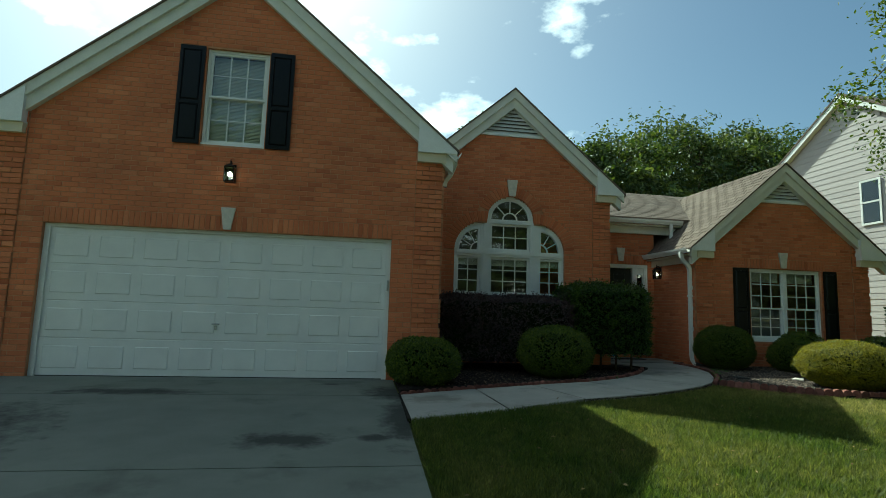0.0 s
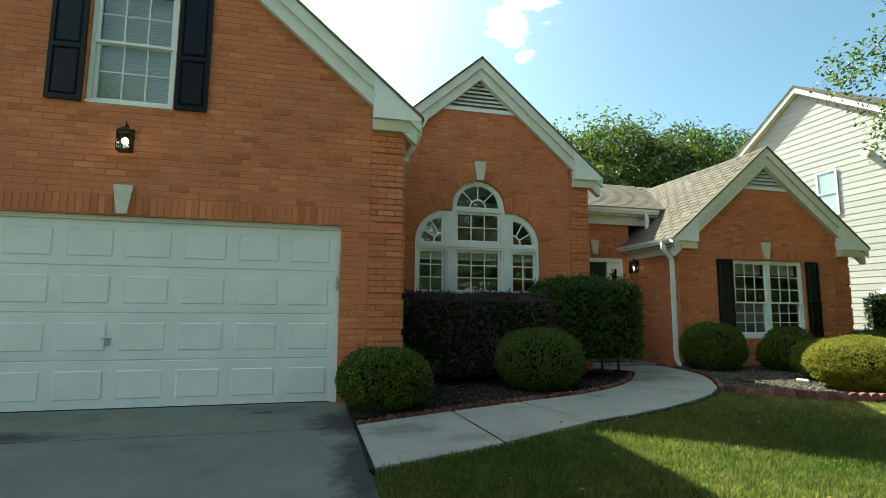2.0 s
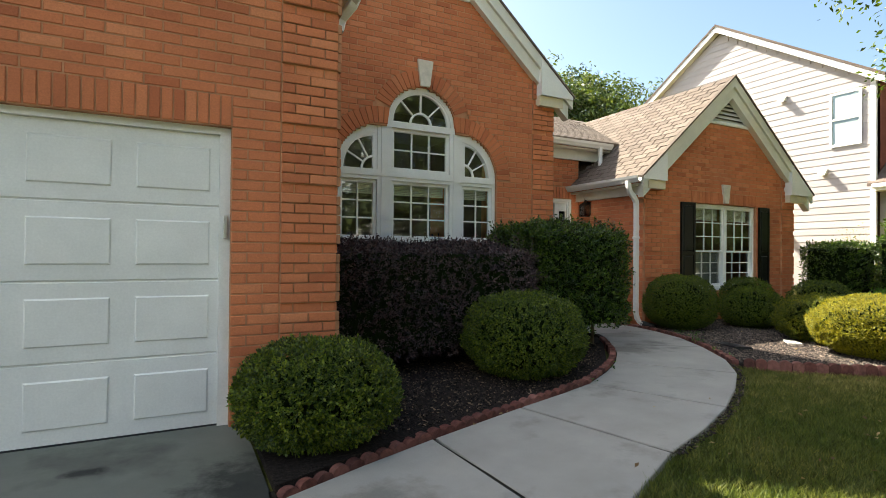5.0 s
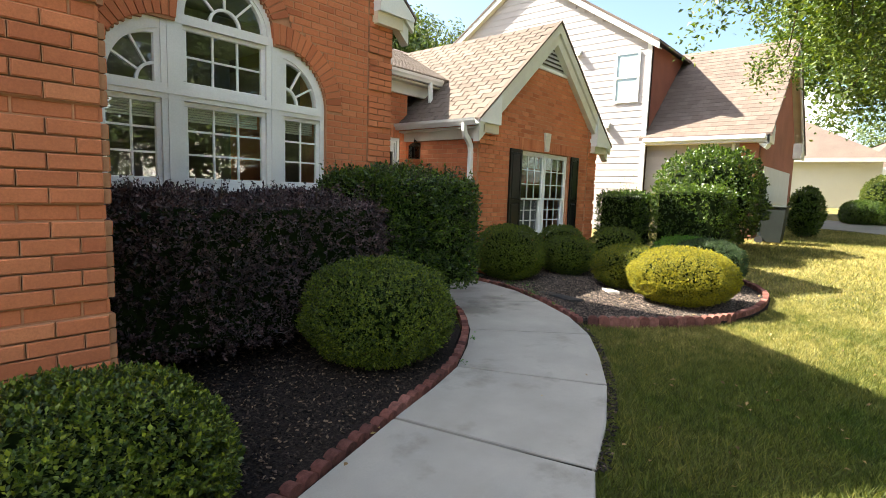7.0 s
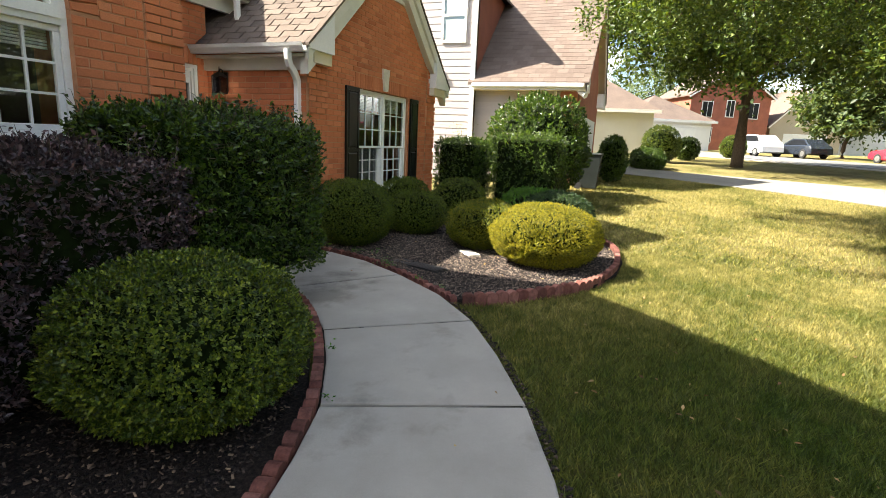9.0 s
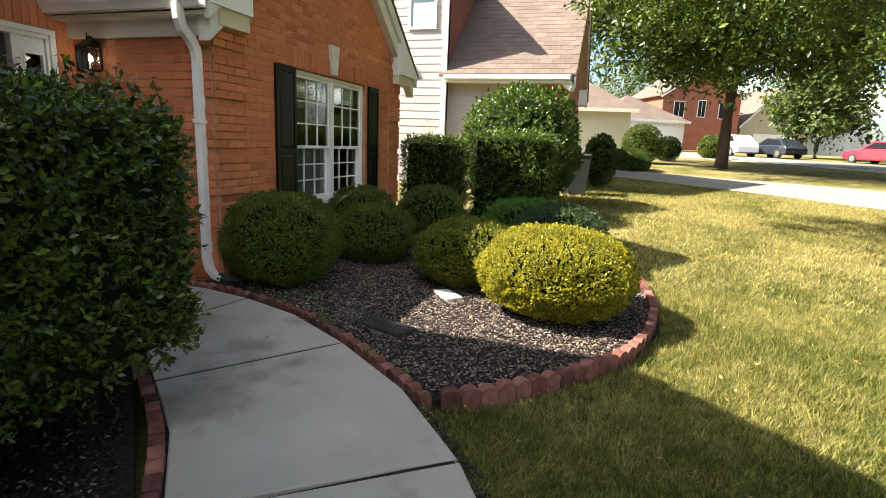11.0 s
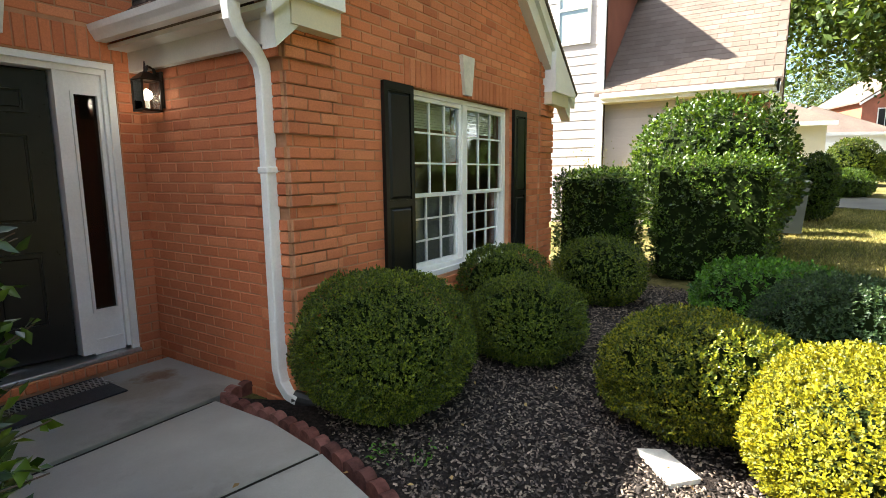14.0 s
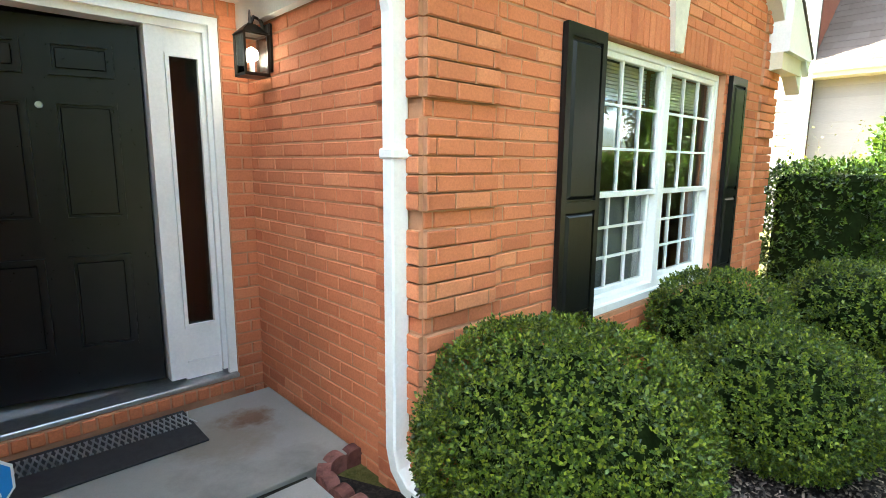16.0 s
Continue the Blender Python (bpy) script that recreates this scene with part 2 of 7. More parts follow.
def chip_material(name, old, common, fresh, pale):
    k = Mat(name, 0.9, spec=0.15)
    k.color(k.ramp(k.random(), [(0, old), (0.5, common), (0.85, fresh), (1, pale)]))
    return k.m


def grass_material():
    k = Mat("grass_blade", 0.6, spec=0.3)
    k.world_coords()
    patch = k.ramp(lawn_patch(k), [(0.34, (0.085, 0.125, 0.024)), (0.5, (0.18, 0.185, 0.055)), (0.66, (0.42, 0.36, 0.165))])
    patch = k.mix(0.9, patch, k.ramp(k.noise(11, 4, 0.7), [(0.3, (0.55, 0.62, 0.45)), (0.7, (1.25, 1.2, 1.15))]), "MULTIPLY")
    c = k.mix(0.9, patch, k.ramp(k.random(), [(0, (0.4, 0.45, 0.35)), (0.7, (1.05, 1.05, 1.0)), (1, (1.6, 1.45, 1.2))]), "MULTIPLY")
    k.color(c)
    tr = k.n.new("ShaderNodeBsdfTranslucent")
    k.l.new(k.mix(1.0, c, (1.2, 1.2, 0.9), "MULTIPLY"), tr.inputs["Color"])
    mx = k.n.new("ShaderNodeMixShader")
    mx.inputs["Fac"].default_value = 0.5
    k.l.new(k.b.outputs["BSDF"], mx.inputs[1])
    k.l.new(tr.outputs["BSDF"], mx.inputs[2])
    k.l.new(mx.outputs["Shader"], k.n["Material Output"].inputs["Surface"])
    return k.m


def glass_material(name, tint=(0.9, 0.95, 0.93), gloss=0.09):
    """Window glass: sees through, with a mirror-like share that grows at grazing angles."""
    m = bpy.data.materials.new(name)
    m.use_nodes = True
    n, l = m.node_tree.nodes, m.node_tree.links
    n.remove(n["Principled BSDF"])
    t = n.new("ShaderNodeBsdfTransparent")
    t.inputs["Color"].default_value = (*tint, 1)
    g = n.new("ShaderNodeBsdfGlossy")
    g.inputs["Roughness"].default_value = 0.012
    f = n.new("ShaderNodeFresnel")
    f.inputs["IOR"].default_value = 1.52
    a = n.new("ShaderNodeMath")
    a.operation, a.inputs[1].default_value = "ADD", gloss
    l.new(f.outputs["Fac"], a.inputs[0])
    mx = n.new("ShaderNodeMixShader")
    l.new(a.outputs[0], mx.inputs["Fac"])
    l.new(t.outputs["BSDF"], mx.inputs[1])
    l.new(g.outputs["BSDF"], mx.inputs[2])
    l.new(mx.outputs["Shader"], n["Material Output"].inputs["Surface"])
    return m


def glow_material(name, color, power):
    m = bpy.data.materials.new(name)
    m.use_nodes = True
    b = m.node_tree.nodes["Principled BSDF"]
    b.inputs["Base Color"].default_value = (*color, 1)
    b.inputs["Emission Color"].default_value = (*color, 1)
    b.inputs["Emission Strength"].default_value = power
    return m


def paint_material(name, base):
    k = Mat(name, 0.25)
    k.color(base)
    k.b.inputs["Coat Weight"].default_value = 0.8
    k.b.inputs["Coat Roughness"].default_value = 0.05
    return k.m


SIDING = siding_material()
SHINGLE = shingle_material("brown_shingle", (0.135, 0.108, 0.090), (0.16, 0.128, 0.107), (0.185, 0.15, 0.126))
SHINGLE_FAR = shingle_material("far_shingle", (0.145, 0.112, 0.096), (0.165, 0.128, 0.110), (0.185, 0.145, 0.125))
WALK_CONCRETE = concrete_material("walk_concrete", (0.325, 0.300, 0.270), (0.42, 0.41, 0.4), 1.3, ((0.5, 7.2, 0.7, 0.5, (0.62, 0.61, 0.58)), (1.0, 6.75, 0.5, 0.3, (0.7, 0.69, 0.66)), (4.6, 9.5, 0.5, 0.5, (0.6, 0.59, 0.57)), (5.4, 10.4, 0.6, 0.4, (0.7, 0.69, 0.67))))
# small stains, plus two broad dark washes at the left and near end
DRIVE_CONCRETE = concrete_material("drive_concrete", (0.158, 0.164, 0.140), (0.34, 0.34, 0.34), 0.8, ((-1.0, 5.55, 0.75, 0.40), (0.0, 7.6, 0.55, 1.0), (0.05, 6.2, 0.4, 1.5), (-3.8, 5.6, 1.5, 2.4), (-2.0, 3.4, 3.2, 0.9), (-0.2, 5.6, 0.3, 0.18), (-3.0, 7.6, 1.6, 0.4), (-0.75, 8.3, 0.25, 0.12)))
PORCH_CONCRETE = concrete_material("porch_concrete", (0.28, 0.265, 0.235), (0.4, 0.38, 0.36), 1.1, ((6.28, 12.18, 0.26, 0.22, (0.62, 0.36, 0.22)), (6.1, 12.05, 0.5, 0.4, (0.8, 0.72, 0.62)), (4.9, 11.7, 0.5, 0.25)))
GROUND = ground_material()
MULCH = mulch_material()
CHIP = chip_material("bark_chip", (0.010, 0.009, 0.010), (0.085, 0.068, 0.060), (0.20, 0.155, 0.125), (0.34, 0.27, 0.21))
# the chip mix in darker tones, for the wall bed and walk edge
DARK_CHIP = chip_material("dark_bark_chip", (0.008, 0.007, 0.007), (0.030, 0.023, 0.020), (0.080, 0.058, 0.046), (0.26, 0.18, 0.12))
GRASS = grass_material()
DRY_LEAF = leaf_material("dry_leaf", (0.10, 0.055, 0.02), (0.22, 0.13, 0.05), (0.40, 0.28, 0.13), 0.7, 0.2)
GLASS = glass_material("window_glass")
SIDE_GLASS = glass_material("tinted_sidelight_glass", (0.30, 0.31, 0.31), 0.0)
LAMP_GLASS = glass_material("lamp_glass", (0.95, 0.95, 0.93), 0.05)
BULB = glow_material("lamp_glow", (1.0, 0.92, 0.76), 4.5)
BOXWOOD = leaf_material("boxwood_leaf", (0.015, 0.032, 0.003), (0.058, 0.096, 0.007), (0.21, 0.245, 0.022), 0.42, 0.2)
# boxwood again, with the yellow of half sun put into the leaf colour
BOXWOOD_HALF_LIT = leaf_material("half_sunlit_boxwood_leaf", (0.02, 0.036, 0.003), (0.085, 0.115, 0.007), (0.34, 0.32, 0.02), 0.42, 0.2)
# boxwood again, full sunlight painted in as a golden leaf colour
BOXWOOD_SUNLIT = leaf_material("sunlit_boxwood_leaf", (0.035, 0.05, 0.003), (0.20, 0.19, 0.008), (0.44, 0.385, 0.015), 0.5, 0.22)
JUNIPER = leaf_material("blue_green_shrub_leaf", (0.012, 0.03, 0.012), (0.03, 0.062, 0.024), (0.075, 0.12, 0.04), 0.45)
BRIGHT_LEAF = leaf_material("bright_shrub_leaf", (0.02, 0.07, 0.006), (0.055, 0.15, 0.010), (0.12, 0.26, 0.02), 0.4, 0.25)
PURPLE = leaf_material("purple_leaf", (0.014, 0.009, 0.012), (0.045, 0.027, 0.034), (0.15, 0.092, 0.105), 0.34, 0.12)
HOLLY = leaf_material("glossy_hedge_leaf", (0.011, 0.026, 0.004), (0.034, 0.070, 0.008), (0.12, 0.185, 0.020), 0.3, 0.25)
OAK = leaf_material("oak_leaf", (0.028, 0.056, 0.009), (0.06, 0.10, 0.016), (0.135, 0.175, 0.03), 0.45, 0.35)
WOODS = leaf_material("woods_leaf", (0.026, 0.047, 0.012), (0.06, 0.095, 0.026), (0.13, 0.16, 0.045), 0.55, 0.35)
CEDAR = leaf_material("cedar_leaf", (0.025, 0.045, 0.012), (0.05, 0.08, 0.02), (0.085, 0.12, 0.03), 0.6, 0.3)
GREY_FOLIAGE = leaf_material("autumn_leaf", (0.12, 0.12, 0.02), (0.2, 0.18, 0.03), (0.28, 0.24, 0.04), 0.6, 0.3)
# near-black: the deep shade between the leaves is put into this colour
CORE = plain_material("inner_foliage_shade", (0.010, 0.016, 0.004), 0.95, vary=0.5, scale=25, bump=0.6, spec=0.05)


# ---- mesh helpers ----
class Shape:
    """Gathers vertices and faces for one mesh."""

    def __init__(self):
        self.v, self.f = [], []

    def add(self, verts, faces):
        k = len(self.v)
        self.v.extend(verts)
        self.f.extend([tuple(i + k for i in f) for f in faces])
        return self

    def box(self, x0, x1, y0, y1, z0, z1, cut=0.0):
        """A box; cut chamfers its edges all round."""
        if cut:
            b = bmesh.new()
            bmesh.ops.create_cube(b, size=1, matrix=Matrix.LocRotScale(((x0 + x1) / 2, (y0 + y1) / 2, (z0 + z1) / 2), None, (abs(x1 - x0), abs(y1 - y0), abs(z1 - z0))))
            bmesh.ops.bevel(b, geom=b.edges[:], offset=cut, segments=1, affect="EDGES")
            self.take(b)
            return self
        return self.add([(x, y, z) for z in (z0, z1) for x, y in ((x0, y0), (x1, y0), (x1, y1), (x0, y1))],
                        [(3, 2, 1, 0), (4, 5, 6, 7), (0, 1, 5, 4), (1, 2, 6, 5), (2, 3, 7, 6), (3, 0, 4, 7)])

    def take(self, b):
        b.verts.index_update()
        self.add([tuple(v.co) for v in b.verts], [tuple(v.index for v in f.verts) for f in b.faces])
        b.free()

    def prism_xz(self, pts, y0, y1):
        """A polygon of (x, z) pushed from y0 to y1."""
        n = len(pts)
        return self.add([(x, y0, z) for x, z in pts] + [(x, y1, z) for x, z in pts],
                        [tuple(range(n)), tuple(range(2 * n - 1, n - 1, -1))] + [(i, n + i, n + (i + 1) % n, (i + 1) % n) for i in range(n)])

    def prism_xy(self, pts, z0, z1):
        n = len(pts)
        return self.add([(x, y, z0) for x, y in pts] + [(x, y, z1) for x, y in pts],
                        [tuple(range(n - 1, -1, -1)), tuple(range(n, 2 * n))] + [(i, (i + 1) % n, n + (i + 1) % n, n + i) for i in range(n)])

    def prism_yz(self, pts, x0, x1):
        n = len(pts)
        return self.add([(x0, y, z) for y, z in pts] + [(x1, y, z) for y, z in pts],
                        [tuple(range(n)), tuple(range(2 * n - 1, n - 1, -1))] + [(i, n + i, n + (i + 1) % n, (i + 1) % n) for i in range(n)])

    def ring_xz(self, x0, x1, z0, z1, t, y0, y1):
        """A flat rectangular ring, t wide."""
        o = [(x0, z0), (x1, z0), (x1, z1), (x0, z1)]
        i = [(x0 + t, z0 + t), (x1 - t, z0 + t), (x1 - t, z1 - t), (x0 + t, z1 - t)]
        v = [(x, y, z) for y in (y0, y1) for ring in (o, i) for x, z in ring]
        f = []
        for k in range(4):
            n = (k + 1) % 4
            f += [(k, n, 4 + n, 4 + k), (8 + k, 12 + k, 12 + n, 8 + n), (k, 8 + k, 8 + n, n), (4 + k, 4 + n, 12 + n, 12 + k)]
        return self.add(v, f)

    def arc_xz(self, cx, cz, r0, r1, a0, a1, y0, y1, n=20):
        """A bent bar in the xz plane, angles in degrees from +x."""
        inner = [(cx + r0 * math.cos(radians(a0 + (a1 - a0) * i / n)), cz + r0 * math.sin(radians(a0 + (a1 - a0) * i / n))) for i in range(n + 1)]
        outer = [(cx + r1 * math.cos(radians(a0 + (a1 - a0) * i / n)), cz + r1 * math.sin(radians(a0 + (a1 - a0) * i / n))) for i in range(n + 1)]
        for i in range(n):
            self.prism_xz([inner[i], inner[i + 1], outer[i + 1], outer[i]], y0, y1)
        return self

    def tube(self, pts, radii, sides=8):
        """A tube along points."""
        rings = []
        for i, p in enumerate(pts):
            p = Vector(p)
            a, b = Vector(pts[max(0, i - 1)]), Vector(pts[min(len(pts) - 1, i + 1)])
            q = (b - a).to_track_quat("Z", "Y")
            r = radii[i] if isinstance(radii, (list, tuple)) else radii
            rings.append([tuple(p + q @ Vector((r * math.cos(2 * math.pi * s / sides), r * math.sin(2 * math.pi * s / sides), 0))) for s in range(sides)])
        n = len(rings)
        self.add([v for ring in rings for v in ring],
                 [(i * sides + s, i * sides + (s + 1) % sides, (i + 1) * sides + (s + 1) % sides, (i + 1) * sides + s) for i in range(n - 1) for s in range(sides)]
                 + [tuple(range(sides - 1, -1, -1)), tuple((n - 1) * sides + s for s in range(sides))])
        return self

    def mesh(self, name):
        m = bpy.data.meshes.new(name)
        m.from_pydata(self.v, [], self.f)
        b = bmesh.new()
        b.from_mesh(m)
        bmesh.ops.recalc_face_normals(b, faces=b.faces[:])
        b.to_mesh(m)
        b.free()
        return m


def part(name, shape, material, parent=None, label="", smooth=False):
    """Links a Shape or a mesh as one object, under its thing or part."""
    m = shape if isinstance(shape, bpy.types.Mesh) else shape.mesh(name)
    if not m.materials:
        m.materials.append(material)
    if smooth:
        m.polygons.foreach_set("use_smooth", [True] * len(m.polygons))
    ob = new(name, m)
    if parent:
        ob.parent = parent
        ob.matrix_parent_inverse = parent_world(parent).inverted()
    return tagged(ob, label)


def parent_world(ob):
    m = ob.matrix_basis.copy()
    if ob.parent:
        m = parent_world(ob.parent) @ ob.matrix_parent_inverse @ m
    return m


def piece(name, mesh, parent, x, y, z, rx=0, ry=0, rz=0, size=(1, 1, 1)):
    """One of many alike pieces that share a mesh, at a place in the world."""
    ob = new(name, mesh)
    ob.parent = parent
    ob.matrix_parent_inverse = parent_world(parent).inverted()
    ob.matrix_basis = pose(x, y, z, rx, ry, rz) @ Matrix.Diagonal((*size, 1))
    return ob


def empty_thing(name, x, y, z, label, category, group="", rz=0):
    ob = new(name)
    ob.empty_display_size = 0.1
    ob.matrix_basis = pose(x, y, z, 0, 0, rz)
    return tagged(ob, label, category, group)


def fast_mesh(name, verts, faces, material, smooth=False):
    """A mesh from arrays: verts (n, 3), faces (m, k)."""
    m = bpy.data.meshes.new(name)
    k = faces.shape[1]
    m.vertices.add(len(verts))
    m.vertices.foreach_set("co", np.ascontiguousarray(verts, dtype=np.float32).ravel())
    m.loops.add(faces.size)
    m.loops.foreach_set("vertex_index", np.ascontiguousarray(faces, dtype=np.int32).ravel())
    m.polygons.add(len(faces))
    m.polygons.foreach_set("loop_start", np.arange(0, faces.size, k, dtype=np.int32))
    m.polygons.foreach_set("loop_total", np.full(len(faces), k, dtype=np.int32))
    m.update(calc_edges=True)
    m.validate()
    m.materials.append(material)
    if smooth:
        m.polygons.foreach_set("use_smooth", [True] * len(m.polygons))
    return m


def leaf_mesh(name, centers, normals, size, material, rng, aspect=0.55, tilt=0.7, vary=0.35):
    """Many small pointed leaves, each a folded kite."""
    n = len(centers)
    nr = normals + rng.normal(0, tilt, (n, 3))
    nr /= np.linalg.norm(nr, axis=1, keepdims=True) + 1e-9
    ax = np.cross(nr, rng.normal(0, 1, (n, 3)))
    ax /= np.linalg.norm(ax, axis=1, keepdims=True) + 1e-9
    sd = np.cross(nr, ax)
    s = size * (1 + rng.uniform(-vary, vary, (n, 1)))
    a = centers - ax * s * 0.5
    b = centers + sd * s * aspect * 0.5 + nr * s * 0.10
    c = centers + ax * s * 0.5
    d = centers - sd * s * aspect * 0.5 + nr * s * 0.10
    verts = np.stack([a, b, c, d], axis=1).reshape(-1, 3)
    i = np.arange(n)[:, None] * 4
    faces = np.concatenate([i + np.array([[0, 1, 2]]), i + np.array([[0, 2, 3]])], axis=1).reshape(-1, 3)
    return fast_mesh(name, verts, faces, material)


def ground_z(x, y):
    """Height of the ground: level by the house, falling to the street, rising to the east."""
    x, y = np.asarray(x, dtype=float), np.asarray(y, dtype=float)
    fall = -0.058 * np.clip(6.6 - y, 0, 11) * np.clip(1 - (x - 7) / 14, 0, 1)
    rise = 0.04 * np.clip(x - 9.5, 0, 23) + 0.024 * np.clip(x - 32.5, 0, 35)
    return -0.01 + fall + rise


def gz(x, y):
    return float(ground_z(x, y))


# ---- ground ----
def spread(lo, hi, n, far):
    near = np.linspace(lo, hi, n)
    steps = np.geomspace(1.5, far, 14)
    return np.concatenate([(lo - steps)[::-1], near, hi + steps])


def build_ground():
    xs, ys = spread(-10, 70, 121, 900), spread(-15, 30, 76, 900)
    gx, gy = np.meshgrid(xs, ys)
    verts = np.stack([gx, gy, ground_z(gx, gy)], axis=-1).reshape(-1, 3)
    w = len(xs)
    i = (np.arange(len(ys) - 1)[:, None] * w + np.arange(w - 1)[None, :]).reshape(-1, 1)
    faces = i + np.array([[0, 1, w + 1, w]])
    ob = new("ground", fast_mesh("ground", verts, faces, GROUND, True))
    tagged(ob, "patchy green and straw-coloured lawn around the houses", "lawn", kind="structure")


build_ground()


def draped(name, outline, lift, material, label, category, step=1.2, kind="structure"):
    """A paved strip between two edge lines, laid on the ground with some thickness."""
    left, right = outline
    s = Shape()
    n = len(left)
    rows = []
    for (ax, ay), (bx, by) in zip(left, right):
        rows.append([(ax, ay, gz(ax, ay) + lift), (bx, by, gz(bx, by) + lift)])
    for i in range(n - 1):
        a, b = rows[i], rows[i + 1]
        top = [a[0], a[1], b[1], b[0]]
        s.add(top + [(x, y, z - 0.12) for x, y, z in top], [(0, 1, 2, 3), (7, 6, 5, 4), (0, 4, 5, 1), (1, 5, 6, 2), (2, 6, 7, 3), (3, 7, 4, 0)])
    return tagged(part(name, s, material), label, category, kind=kind)


DRIVE_Y = [8.86, 7.4, 4.93, 2.2, -0.6, -3.4, -6.2]
drive = empty_thing("driveway", -2.4, 5, 0, "grey concrete driveway with dark stains before the garage", "driveway")
drive["kind"] = "structure"


def build_drive():
    for y1, y0 in zip(DRIVE_Y, DRIVE_Y[1:]):
        s = Shape()
        for xa, xb in ((-5.6, 0.10),):
            k = 6
            v, f = [], []
            for j in range(k + 1):
                yy = y0 + 0.008 + (y1 - y0 - 0.016) * j / k
                zz = gz(0, yy) + 0.012
                v += [(xa, yy, zz), (xb, yy, zz), (xa, yy, zz - 0.12), (xb, yy, zz - 0.12)]
            for j in range(k):
                p, q = 4 * j, 4 * j + 4
                f += [(p, p + 1, q + 1, q), (p + 3, p + 2, q + 2, q + 3), (p + 2, p, q, q + 2), (p + 1, p + 3, q + 3, q + 1)]
            f += [(2, 3, 1, 0), (4 * k, 4 * k + 1, 4 * k + 3, 4 * k + 2)]
            s.add(v, f)
        part("slab", s, DRIVE_CONCRETE, drive)


# the front walk: its two edges, cut into slabs at the joints
WALK_S = [(0.11, 6.14), (0.78, 6.36), (1.22, 6.52), (2.30, 7.02), (2.85, 7.20), (3.44, 7.45), (4.05, 7.78), (4.62, 8.14), (5.15, 8.62), (5.62, 9.25), (5.98, 9.85), (6.18, 10.45), (6.27, 10.95), (6.27, 11.49)]
WALK_N = [(0.11, 7.52), (0.62, 7.72), (1.16, 7.90), (2.03, 8.16), (2.55, 8.30), (2.98, 8.45), (3.48, 8.74), (3.92, 9.05), (4.35, 9.45), (4.72, 9.92), (5.02, 10.3), (5.22, 10.64), (5.05, 11.0), (4.75, 11.49)]
JOINTS = [0, 2, 3, 5, 7, 9, 11, 13]


def inset_poly(pts, d):
    cx, cy = sum(p[0] for p in pts) / len(pts), sum(p[1] for p in pts) / len(pts)
    out = []
    for x, y in pts:
        r = math.hypot(x - cx, y - cy)
        out.append((x - (x - cx) / r * d, y - (y - cy) / r * d))
    return out


def slab_shape(pts, z0, z1, joint=0.024, cut=0.006):
    """A slab with a soft top edge."""
    a = inset_poly(pts, joint)
    b = inset_poly(pts, joint + cut)
    n = len(pts)
    s = Shape()
    s.add([(x, y, z0) for x, y in a] + [(x, y, z1 - cut * 0.7) for x, y in a] + [(x, y, z1) for x, y in b],
          [tuple(range(2 * n, 3 * n))] + [(i, (i + 1) % n, n + (i + 1) % n, n + i) for i in range(n)] + [(n + i, n + (i + 1) % n, 2 * n + (i + 1) % n, 2 * n + i) for i in range(n)])
    return s


def walk_drop(x):
    """How far the walk falls towards the driveway."""
    return 0.055 * min(1.0, max(0.0, (2.6 - x) / 2.4))


def tilted(s):
    s.v = [(x, y, z - walk_drop(x)) for x, y, z in s.v]
    return s


def cut_back(pts, d):
    """A line of points with both ends drawn in by d."""
    out = list(pts)
    for end, nxt in ((0, 1), (-1, -2)):
        (x0, y0), (x1, y1) = pts[end], pts[nxt]
        k = d / math.hypot(x1 - x0, y1 - y0)
        out[end] = (x0 + (x1 - x0) * k, y0 + (y1 - y0) * k)
    return out


def build_walk():
    path = empty_thing("front_walk", 3, 8, 0, "curved pale concrete front walk in jointed slabs", "walkway")
    path["kind"] = "structure"
    for a, b in zip(JOINTS, JOINTS[1:]):
        pts = cut_back(WALK_S[a:b + 1], 0.014) + cut_back(WALK_N[a:b + 1], 0.014)[::-1]
        part("slab", tilted(slab_shape(pts, -0.15, 0.05, 0.0, 0.008)), WALK_CONCRETE, path)
    part("slab", slab_shape([(4.62, 11.51), (6.27, 11.51), (6.54, 11.51), (6.54, 12.5), (4.62, 12.5)], -0.15, 0.062, 0.0, 0.006), PORCH_CONCRETE, path)
    wide_s = [(x - 0.012, y + 0.012) for x, y in WALK_S]
    wide_n = [(x - 0.03, y + 0.06) for x, y in WALK_N]
    part("joint_soil", tilted(Shape().prism_xy(wide_s + wide_n[::-1], -0.2, 0.041)), JOINT_SOIL, path, "dark soil in the joints and along the edging")
    part("edge_gap", Shape().box(0.09, 0.125, 6.1, 7.62, -0.1, 0.002), JOINT_SOIL, path, "dark gap between walk and driveway")


# ---- the brick house ----
COURSE, PITCH, JOINT = 0.0724, 0.213, 0.010
house = empty_thing("house", 2.5, 11, 0, "red brick house with white trim, gables and brown shingle roof", "house")


def brick_mesh(w, h, d, name="brick"):
    """A brick facing -y: its front at y=0, chamfered, with no back."""
    x, z, c = w / 2, h / 2, 0.004
    v = [(-x, d, -z), (x, d, -z), (x, d, z), (-x, d, z), (-x, c, -z), (x, c, -z), (x, c, z), (-x, c, z),
         (-x + c, 0, -z + c), (x - c, 0, -z + c), (x - c, 0, z - c), (-x + c, 0, z - c)]
    f = [(8, 9, 10, 11)] + [(4 + i, 4 + (i + 1) % 4, 8 + (i + 1) % 4, 8 + i) for i in range(4)] + [(i, (i + 1) % 4, 4 + (i + 1) % 4, 4 + i) for i in range(4)]
    return v, f


